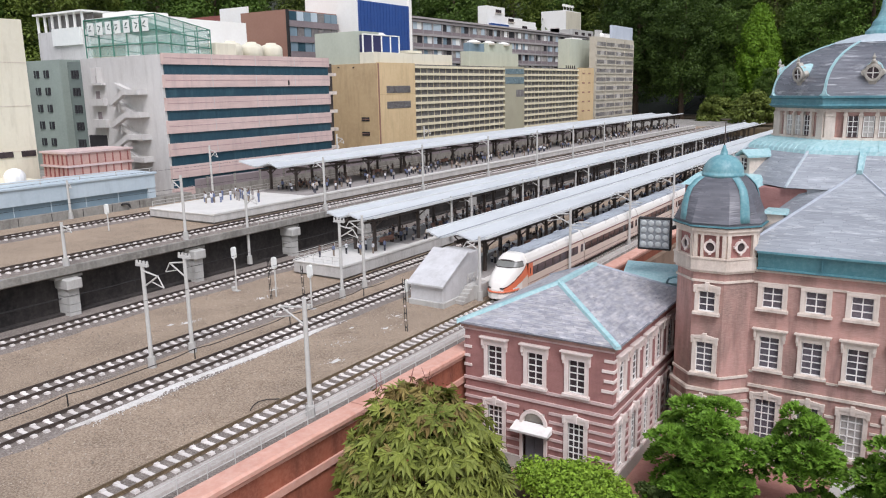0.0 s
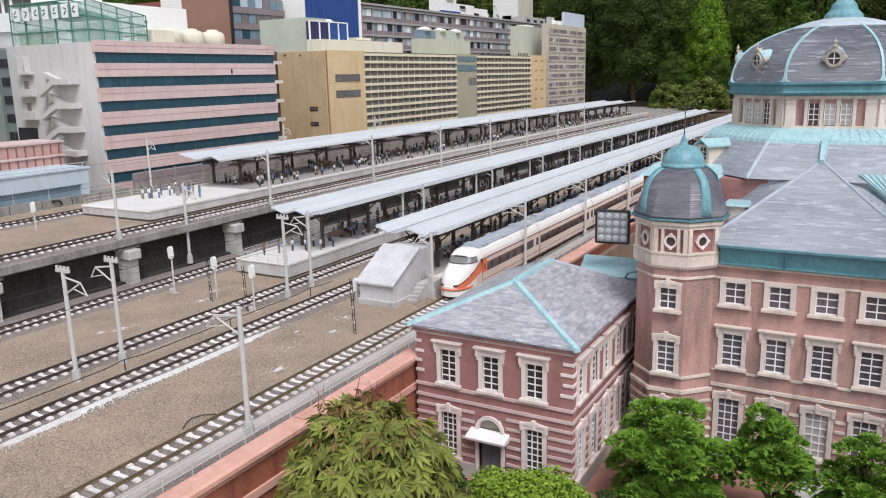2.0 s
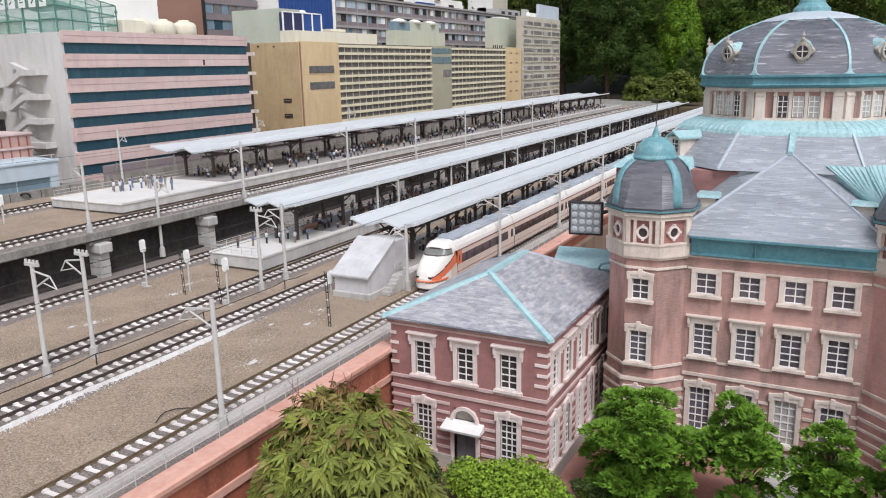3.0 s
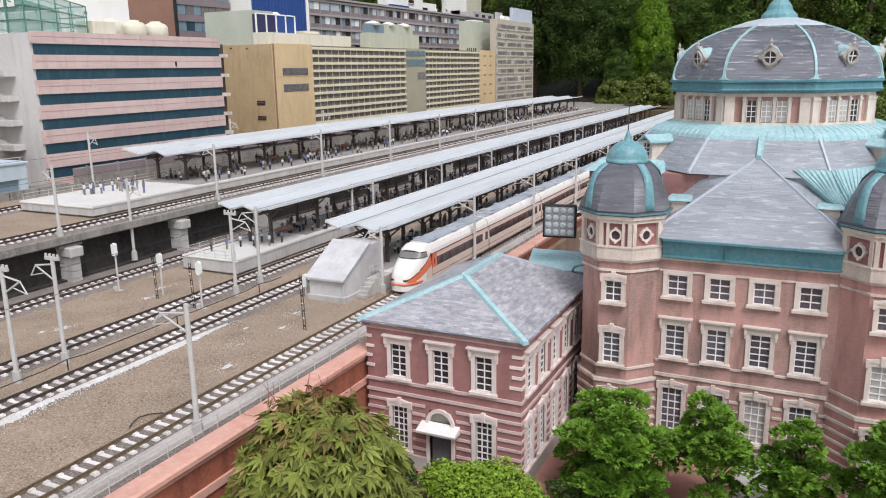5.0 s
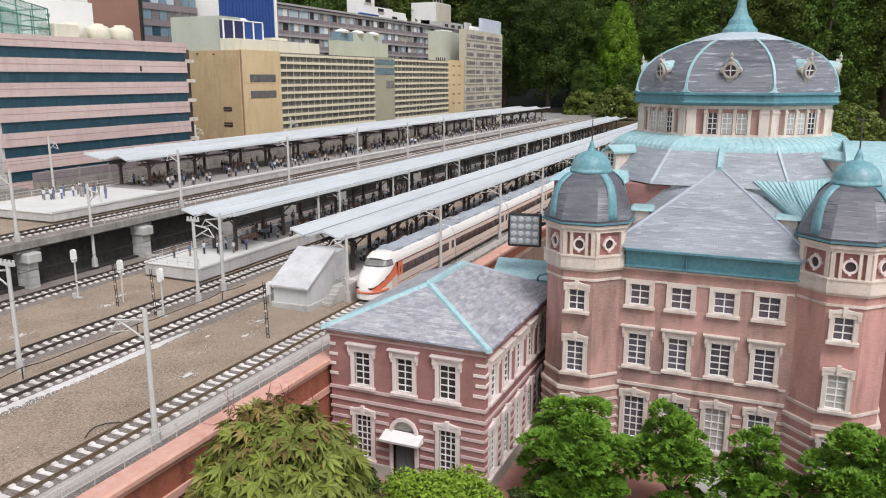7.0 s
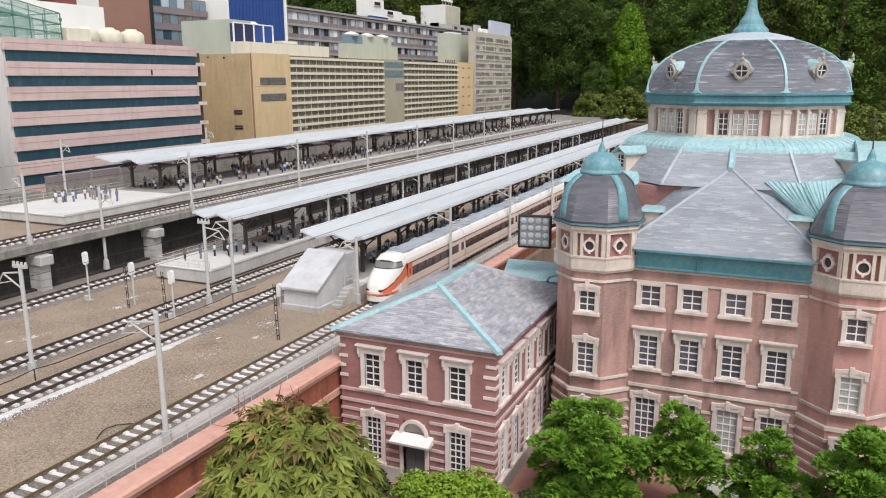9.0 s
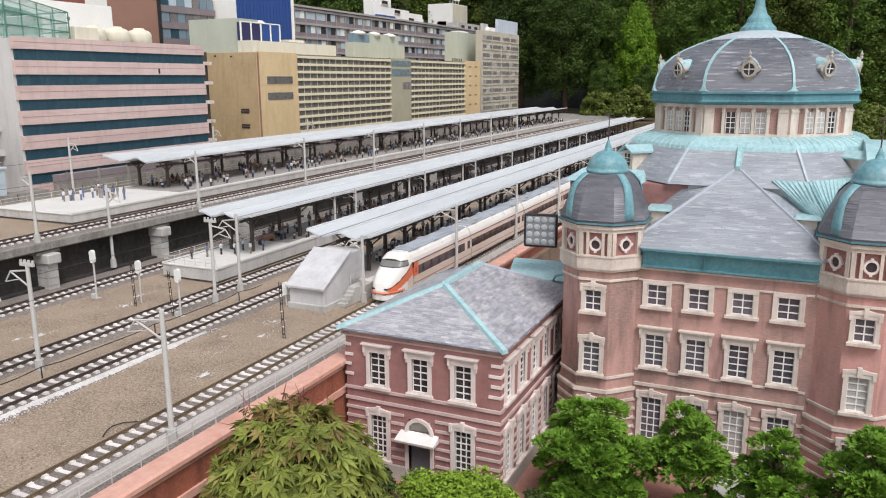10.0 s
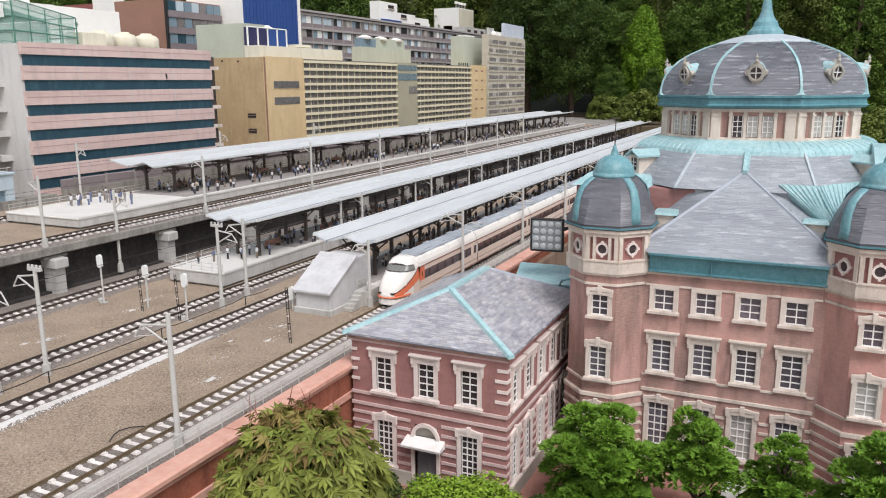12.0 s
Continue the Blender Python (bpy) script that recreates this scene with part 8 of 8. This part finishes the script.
        for yy in (y - 0.04, y + 0.04):
            piece("leg", t, STEEL_DARK, x0 - 0.010, x0 + 0.010, yy - 0.002, yy + 0.002, z, z + 0.016)


# ---------- plants
def quad_leaf(bm, p, out, size, rnd, flat=0.5):
    """One small leaf: a bent quad that lies roughly across the direction out."""
    n = (Vector(out).normalized() * flat + Vector((rnd.gauss(0, 1), rnd.gauss(0, 1), rnd.gauss(0, 1) + 0.6)) * 0.5).normalized()
    u = n.orthogonal().normalized()
    u = (u * math.cos(a := rnd.uniform(0, 6.283)) + n.cross(u) * math.sin(a)).normalized()
    w = n.cross(u)
    s = size * rnd.uniform(0.6, 1.3)
    v = [bm.verts.new(q) for q in (p - u * s * 0.5, p + w * s * 0.3 + n * s * 0.08, p + u * s * 0.6 - n * s * 0.1, p - w * s * 0.3 + n * s * 0.08)]
    bm.faces.new(v)


def spray(bm, p, out, size, rnd):
    """A flat fan of three narrow leaflets that points outwards and up."""
    d = (Vector(out).normalized() + Vector((rnd.gauss(0, 0.4), rnd.gauss(0, 0.4), rnd.gauss(0.1, 0.3)))).normalized()
    side = d.cross(Vector((rnd.gauss(0, 0.5), rnd.gauss(0, 0.5), 1))).normalized()
    n = side.cross(d)
    s = size * rnd.uniform(0.7, 1.3)
    for a in (-0.55, 0.0, 0.55):
        e = d * math.cos(a) + side * math.sin(a)
        f = n.cross(e)
        v = [bm.verts.new(q) for q in (p, p + e * s * 0.55 + f * s * 0.25, p + e * s - n * s * 0.12, p + e * s * 0.55 - f * s * 0.25)]
        bm.faces.new(v)


def clump(bm, c, rx, ry, rz, n, size, rnd, fan=False, flat=1.3):
    c = Vector(c)
    for _ in range(n):
        d = Vector((rnd.gauss(0, 1), rnd.gauss(0, 1), rnd.gauss(0, 1) + 0.25))
        d.normalize()
        k = rnd.uniform(0.72, 1.08)
        p = c + Vector((d.x * rx, d.y * ry, d.z * rz)) * k
        if fan:
            if d.z > -0.55:
                spray(bm, p, (d.x, d.y, d.z * 0.6 + 0.25), size, rnd)
        else:
            quad_leaf(bm, p, (d.x / rx, d.y / ry, d.z / rz + 0.4 / rz), size, rnd, flat)


def limb(bm, pts, r0, r1, n=6):
    m = len(pts) - 1
    for i in range(m):
        tube(bm, pts[i], pts[i + 1], r0 + (r1 - r0) * i / m, n, r0 + (r1 - r0) * (i + 1) / m)


def cloud_pad(bm, c, r, h, rnd):
    """One rounded pad: fans of leaflets all over its upper side, tips outwards and up, with a hollow underside."""
    c = Vector(c)
    for _ in range(int(250 * (r / 0.04) ** 1.8)):
        a, u = rnd.uniform(0, 6.283), math.sqrt(rnd.random())
        e = 1 + 0.16 * math.sin(3 * a + c.x * 90) + 0.10 * math.sin(7 * a + c.y * 70)
        z = h * math.sqrt(max(0, 1 - u * u)) * (1 + 0.25 * noise.noise(Vector((math.cos(a) * u * 2, math.sin(a) * u * 2, c.z * 60))))
        p = c + Vector((math.cos(a) * r * u * e, math.sin(a) * r * u * e, z - 0.006 * u))
        spray(bm, p, (math.cos(a) * (0.25 + u), math.sin(a) * (0.25 + u), 0.85 - 0.55 * u), 0.0150, rnd)


def cloud_tree(x, y, w, top, seed, label, low=0.035, bare=False):
    """A small cloud-pruned cypress: a bent trunk and separate pads of fine foliage."""
    rnd = random.Random(seed)
    t = thing("cypress_tree", (x, y, 0.0), label, "tree", "clipped trees before the station")
    pads = []
    levels = max(3, round((top - low) / 0.060))
    for i in range(levels):
        f = (i + 0.5) / levels
        z = low + (top - low - 0.034) * i / (levels - 1)
        rad = w * (0.80 + 0.34 * math.sin(math.pi * min(1, f * 0.85 + 0.12))) * (1.0 if f < 0.80 else 0.84)
        n = 3 if f > 0.86 else 5
        for k in range(n):
            a = 6.283 * (k + 0.5 * (i % 2)) / n + rnd.uniform(-0.35, 0.35)
            d = rad * (0.46 if f > 0.86 else rnd.uniform(0.58, 0.74))
            if bare and i == 0 and math.cos(a) < 0.2:
                continue
            pads.append((x + d * math.cos(a), y + d * math.sin(a), z + rnd.uniform(-0.014, 0.014), rad * rnd.uniform(0.42, 0.52), rnd.uniform(0.020, 0.028)))
        if f < 0.86 and not (bare and i == 0):
            pads.append((x, y, z + 0.004, rad * 0.46, 0.02))
    bm = B()
    bend = [(x, y, 0), (x + 0.020, y - 0.012, top * 0.2), (x - 0.016, y - 0.008, top * 0.42), (x + 0.006, y, top * 0.62), (x, y, top * 0.78)]
    limb(bm, bend, 0.009, 0.003, 7)
    trunk = part("trunk", bm, BARK, t, "bent brown trunk")
    for px, py, pz, pr, ph in pads:
        bm = B()
        f = min(0.9, max(0.1, (pz - 0.04) / top))
        i = min(3, int(f * 4))
        st_ = Vector(bend[i]).lerp(Vector(bend[i + 1]), f * 4 - i)
        limb(bm, [st_, (st_ + Vector((px, py, pz))) / 2 + Vector((0, 0, -0.008)), Vector((px, py, pz - 0.004))], 0.004, 0.0015, 5)
        part("limb", bm, BARK, trunk)
    bm = B()
    for px, py, pz, pr, ph in pads:
        cloud_pad(bm, (px, py, pz), pr, ph, rnd)
    part("crown", bm, LEAF_CLOUD, t, "separate green pads of fine foliage", fix=False)


cloud_tree(-0.385, 1.70, 0.112, 0.272, 41, "clipped green cypress with layered pads by the tower")
cloud_tree(-0.170, 1.735, 0.070, 0.286, 42, "narrow clipped cypress with a bare bent trunk", 0.07, True)
cloud_tree(0.014, 1.72, 0.067, 0.258, 43, "small clipped green cypress before the wing")
cloud_tree(0.212, 1.71, 0.096, 0.308, 44, "clipped green cypress beside the second tower")
cloud_tree(0.46, 1.70, 0.110, 0.320, 45, "clipped green cypress by the paved path")


def bush(x, y, rx, ry, h, n, size, mat, seed, label):
    rnd = random.Random(seed)
    t = thing("bush", (x, y, 0.0), label, "bush", "low bushes")
    bm = B()
    for k in range(5):
        a = 6.283 * k / 5
        limb(bm, [(x, y, 0), (x + rx * 0.4 * math.cos(a), y + ry * 0.4 * math.sin(a), h * 0.6)], 0.004, 0.0015, 5)
    part("stems", bm, BARK, t)
    bm = B()
    m = max(6, int(n / 260))
    for k in range(m):
        a, d = rnd.uniform(0, 6.283), math.sqrt(rnd.random()) * 0.75
        zz = h * (0.45 + 0.35 * math.sqrt(1 - d * d)) * rnd.uniform(0.85, 1.1)
        clump(bm, (x + rx * d * math.cos(a), y + ry * d * math.sin(a), zz), rx * 0.30, ry * 0.30, h * 0.26, n // m, size, rnd, False, 0.9)
    part("foliage", bm, mat, t, fix=False)


bush(-0.618, 1.465, 0.165, 0.11, 0.140, 9500, 0.0100, LEAF_BRIGHT, 51, "rounded bright green box bush before the brick house")
bush(-0.905, 1.53, 0.10, 0.06, 0.07, 1500, 0.012, LEAF_DARK, 52, "low dark shrub at the foot of the house")
bush(-0.50, 1.60, 0.07, 0.05, 0.06, 900, 0.011, LEAF_DARK, 53, "low dark shrub beside the path")


def maple_leaf(bm, p, out, size, rnd):
    """A palmate leaf of five narrow lobes that hangs outwards and down."""
    out = Vector(out).normalized()
    tip = (out * 0.55 + Vector((rnd.gauss(0, 0.35), rnd.gauss(0, 0.35), -0.70 + rnd.gauss(0, 0.28)))).normalized()
    n = (Vector((0, 0, 1)) * 0.6 + out * 0.9 + Vector((rnd.gauss(0, 0.55), rnd.gauss(0, 0.45), rnd.gauss(0, 0.4)))).normalized()
    side = n.cross(tip).normalized()
    n = tip.cross(side)
    c = bm.verts.new(p)
    for ang, ln in ((0, 1.0), (34, 0.90), (-34, 0.90), (70, 0.66), (-70, 0.66)):
        t = radians(ang + rnd.uniform(-5, 5))
        d = tip * math.cos(t) + side * math.sin(t)
        e = n.cross(d)
        q = size * ln
        droop = n * (-0.10 * q)
        l, r, x = p + d * q * 0.50 + e * q * 0.145 + n * q * 0.03, p + d * q * 0.50 - e * q * 0.145 + n * q * 0.03, p + d * q + droop
        bm.faces.new((c, bm.verts.new(r), bm.verts.new(x), bm.verts.new(l)))


def maple(x, y):
    rnd = random.Random(61)
    t = thing("maple_tree", (x, y, 0.0), "young green maple with drooping palmate leaves and red shoots", "tree")
    bm = B()
    limb(bm, [(x, y, 0), (x + 0.01, y, 0.10), (x - 0.005, y + 0.01, 0.20), (x, y, 0.32)], 0.014, 0.005, 8)
    trunk = part("trunk", bm, BARK, t)
    for k in range(16):
        a, z = 6.283 * k / 16 + rnd.uniform(-0.2, 0.2), rnd.uniform(0.14, 0.30)
        d = rnd.uniform(0.10, 0.17)
        bm = B()
        limb(bm, [(x, y, z), (x + d * 0.5 * math.cos(a), y + d * 0.5 * math.sin(a), z + 0.05), (x + d * math.cos(a), y + d * math.sin(a), z + 0.05)], 0.004, 0.001, 5)
        part("limb", bm, BARK, trunk)
    green, red = B(), B()
    R, top = 0.162, 0.434
    for i in range(2200):
        a, f = rnd.uniform(0, 6.283), rnd.random()
        th = f * 1.9
        k = rnd.uniform(0.80, 1.04) + 0.05 * noise.noise(Vector((a * 1.6, th * 3, 2)))
        d = Vector((math.sin(th) * math.cos(a), math.sin(th) * math.sin(a), math.cos(th)))
        p = Vector((x, y, top - 0.235)) + Vector((math.copysign(abs(math.sin(th)) ** 0.82, d.x) * abs(math.cos(a)) * R * 1.07, d.y * R * 1.02, d.z * 0.225 if d.z > 0 else d.z * 0.3)) * k
        if p.x < WALL_X + 0.02 and p.z < 0.33:
            p.x = WALL_X + 0.02
        hot = rnd.random() < 0.62 - 0.55 * th - 0.2 * math.cos(a)
        maple_leaf(red if hot else green, p, Vector((math.cos(a), math.sin(a), 0.25 + 0.3 * d.z)), rnd.uniform(0.027, 0.041), rnd)
    part("crown", green, LEAF_MAPLE, t, "mid green palmate leaves", fix=False)
    for k in range(9):
        a = 2.4 + rnd.uniform(-0.9, 0.9)
        p = Vector((x + 0.12 * math.cos(a), y + 0.12 * math.sin(a), top - 0.03))
        bm = B()
        tube(bm, p, p + Vector((rnd.uniform(-0.02, 0.02), rnd.uniform(-0.02, 0.02), rnd.uniform(0.02, 0.04))), 0.0008, 4, 0.0004)
        part("shoot", bm, RED_OXIDE, trunk, "thin red shoot")
        for _ in range(4):
            maple_leaf(red, p + Vector((rnd.uniform(-0.02, 0.02), rnd.uniform(-0.02, 0.02), rnd.uniform(-0.01, 0.008))), (math.cos(a), math.sin(a), 0.5), 0.014, rnd)
    part("young_leaves", red, LEAF_MAPLE_RED, t, "bronze young leaves", fix=False)


maple(-0.808, 1.10)

# ---------- the wood behind
g = B()
hill = []
for i in range(61):
    u = -1.25 + 2.2 * i / 60
    row = []
    for j in range(13):
        r = 15.5 + 2.6 * j
        z = -0.3 + 0.75 * j + 0.5 * noise.noise(Vector((i * 0.35, j * 0.5, 4)))
        row.append(g.verts.new((r * math.sin(u) * 1.05, r * math.cos(u), z)))
    hill.append(row)
for a, b in zip(hill, hill[1:]):
    for j in range(12):
        g.faces.new((a[j], a[j + 1], b[j + 1], b[j]))
part("hillside", g, FLOOR_FAR, None, "dark wooded hillside", "structure")
g = B()
box(g, -14, 9, 11.3, 30, 0.0, 0.40)
part("far_ground", g, SOIL, None, "dark leaf litter under the trees", "structure")


def leaf_mesh(name, puffs, mat, seed, lift=0.35, loose=0.40):
    """One crown of three-cornered leaves on puffs; each puff gives its centre, its radii, how many leaves and their size."""
    gen = np.random.default_rng(seed)
    pts = []
    for cx, cy, cz, rx, ry, rz, n, size in puffs:
        d = gen.normal(size=(n, 3))
        d[:, 2] += 0.25
        d /= np.linalg.norm(d, axis=1)[:, None]
        r = np.array((rx, ry, rz))
        p = np.array((cx, cy, cz)) + d * r * gen.uniform(0.62, 1.08, (n, 1))
        nrm = d / r * min(rx, ry, rz) + np.array((0, 0, lift)) + gen.normal(size=(n, 3)) * loose
        nrm /= np.linalg.norm(nrm, axis=1)[:, None]
        u = np.cross(nrm, gen.normal(size=(n, 3)))
        u /= np.linalg.norm(u, axis=1)[:, None]
        w = np.cross(nrm, u)
        k = size * gen.uniform(0.6, 1.4, (n, 1))
        pts.append(np.stack((p + u * k * 0.62, p - u * k * 0.38 + w * k * 0.36, p - u * k * 0.38 - w * k * 0.36), axis=1).reshape(-1, 3))
    co = np.concatenate(pts)
    me = bpy.data.meshes.new(name)
    me.from_pydata(co.tolist(), [], np.arange(len(co)).reshape(-1, 3).tolist())
    me.materials.append(mat)
    return me


def wood_tree_meshes(kind, seed, mat):
    """Trunk and crown of one woodland tree, at the origin."""
    rnd = random.Random(seed)
    trunk, puffs = B(), []
    H = {"conifer": 4.8, "broad": 3.6, "column": 1.9, "shrub": 0.60}[kind]
    thick = {"conifer": 0.06, "broad": 0.07, "column": 0.035, "shrub": 0.012}[kind]
    limb(trunk, [(0, 0, 0), (0.02 * H / 3, 0.02, H * 0.3), (-0.02 * H / 3, 0.01, H * 0.6), (0, 0, H * 0.85)], thick, thick * 0.2, 8)
    if kind == "broad":
        for k in range(120):
            d = Vector((rnd.gauss(0, 1), rnd.gauss(0, 1), rnd.gauss(0, 0.8))).normalized()
            e = rnd.uniform(0.70, 1.0)
            q = rnd.uniform(0.17, 0.29)
            puffs.append((d.x * 0.88 * e, d.y * 0.88 * e, 2.05 + d.z * 1.45 * e, q, q, q * rnd.uniform(0.55, 0.8), int(3900 * q * q + 70), 0.042))
        for k in range(26):
            a = k * 2.4
            puffs.append((0.42 * math.cos(a), 0.42 * math.sin(a), 0.85 + 2.2 * k / 26, 0.34, 0.34, 0.30, 150, 0.060))
    elif kind == "conifer":
        for j in range(22):
            f = j / 21
            z = 0.45 + (H - 0.6) * f
            rad = 0.98 * (1 - f) ** 0.75 + 0.08
            n = max(3, int(8 * (1 - f) + 2))
            for k in range(n):
                a = 6.283 * (k + 0.5 * (j % 2)) / n + rnd.uniform(-0.3, 0.3)
                d = rad * rnd.uniform(0.72, 1.0)
                q = rnd.uniform(0.17, 0.26)
                puffs.append((d * math.cos(a), d * math.sin(a), z - 0.10 + rnd.uniform(-0.06, 0.06), q, q, q * 0.62, 190, 0.038))
                puffs.append((d * 0.6 * math.cos(a), d * 0.6 * math.sin(a), z + 0.02, q * 0.9, q * 0.9, q * 0.5, 70, 0.055))
    elif kind == "column":
        for k in range(170):
            d = Vector((rnd.gauss(0, 1), rnd.gauss(0, 1), rnd.gauss(0, 0.9))).normalized()
            z = 0.98 + d.z * 0.80
            r = 0.345 * (1 - 0.42 * max(0.0, d.z) ** 1.5)
            e = rnd.uniform(0.80, 1.0)
            q = rnd.uniform(0.065, 0.105)
            puffs.append((d.x * r * e, d.y * r * e, z, q, q, q * 1.5, 190, 0.028))
        for k in range(14):
            puffs.append((0, 0, 0.35 + 0.09 * k, 0.20, 0.20, 0.14, 160, 0.045))
    else:
        puffs.append((0, 0, 0.22, 0.24, 0.24, 0.2, 500, 0.05))
        for k in range(70):
            d = Vector((rnd.gauss(0, 1), rnd.gauss(0, 1), abs(rnd.gauss(0, 0.8)))).normalized()
            q = rnd.uniform(0.055, 0.085)
            puffs.append((d.x * 0.30, d.y * 0.30, 0.10 + d.z * 0.42, q, q, q * 0.75, 110, 0.030))
    for cx, cy, cz, *_ in puffs[::9]:
        limb(trunk, [(0, 0, max(0.05, cz - 0.3 * H / 3)), (cx * 0.9, cy * 0.9, cz)], thick * 0.12, thick * 0.04, 4)
    return shared_mesh("trunk", trunk, BARK), leaf_mesh("crown", puffs, mat, seed)


KINDS = [wood_tree_meshes("conifer", 71, LEAF_FOREST), wood_tree_meshes("conifer", 72, LEAF_FOREST_BROWN), wood_tree_meshes("broad", 73, LEAF_FOREST),
         wood_tree_meshes("broad", 74, LEAF_FOREST_BROWN), wood_tree_meshes("column", 75, LEAF_LIGHT), wood_tree_meshes("shrub", 76, LEAF_MID)]
LABELS = ["tall dark green conifer in the wood", "tall olive green conifer in the wood", "dark green leafy tree at the wood edge", "olive green leafy tree in the wood", "light green columnar tree standing out before the wood", "olive green leafy shrub at the wood edge"]


def wood_tree(x, y, z, kind, s, turn):
    t = thing("woodland_tree" if kind < 5 else "shrub", (x, y, z), LABELS[kind], "tree" if kind < 5 else "shrub", "trees of the wood" if kind < 5 else "shrubs at the wood edge")
    t.rotation_euler = (0, 0, turn)
    t.scale = (s, s, s)
    for nm, me in zip(("trunk", "crown"), KINDS[kind]):
        ob = new(nm, me)
        ob.parent = t


rnd = random.Random(81)
wood_tree(-2.52, 13.1, 0.48, 4, 0.92, 0.4)
wood_tree(-2.95, 12.75, 0.35, 2, 0.27, 1.0)
wood_tree(-2.30, 12.80, 0.35, 2, 0.25, 2.2)
# the edge of the wood, from the city round to the far side of the station
for x, y, kind, size in ((-3.75, 13.3, 2, 0.66), (-4.75, 13.9, 2, 0.80), (-3.02, 13.7, 2, 0.60), (-1.75, 13.5, 2, 0.62), (-1.0, 13.2, 0, 0.75), (-0.2, 13.4, 3, 0.72), (0.55, 13.2, 0, 0.78), (1.35, 13.3, 1, 0.75), (2.1, 13.2, 2, 0.75), (2.9, 13.5, 0, 0.8)):
    wood_tree(x, y, 0.35, kind, size, rnd.uniform(0, 6))
for i in range(11):
    wood_tree(-6.6 + 1.0 * i + rnd.uniform(-0.2, 0.2), 15.2 + rnd.uniform(-0.4, 0.4), 0.4, (2, 3, 0, 2, 1, 3, 0, 2, 1, 3, 2)[i], rnd.uniform(0.85, 1.05), rnd.uniform(0, 6))
for i in range(5):
    wood_tree(-8.2 + 2.4 * i + rnd.uniform(-0.3, 0.3), 17.6 + rnd.uniform(-0.4, 0.4), 1.0, (0, 3, 1)[i % 3], rnd.uniform(1.1, 1.3), rnd.uniform(0, 6))
# the wood behind the city
for i in range(8):
    f = i / 7
    wood_tree(-13.5 + 6.3 * f + rnd.uniform(-0.3, 0.3), 6.8 + 7.6 * f + rnd.uniform(-0.3, 0.3), 0.3, (2, 0, 3, 1)[i % 4], rnd.uniform(0.95, 1.15), rnd.uniform(0, 6))
for i in range(7):
    f = i / 6
    wood_tree(-10.2 + 3.3 * f + rnd.uniform(-0.2, 0.2), 4.8 + 6.2 * f + rnd.uniform(-0.3, 0.3), 0.4, (2, 3, 0)[i % 3], rnd.uniform(0.66, 0.80), rnd.uniform(0, 6))
for x, y, size in ((-2.31, 11.9, 1.0), (-2.98, 12.6, 0.9), (-1.5, 12.2, 0.9), (0.6, 10.5, 0.9), (0.95, 9.8, 0.8), (1.3, 9.4, 0.8), (0.85, 11.3, 1.0), (1.5, 10.6, 0.9)):
    wood_tree(x, y, 0.36 if y > 11.3 else 0.0, 5, size if y > 11.3 else size * 1.25, rnd.uniform(0, 6))
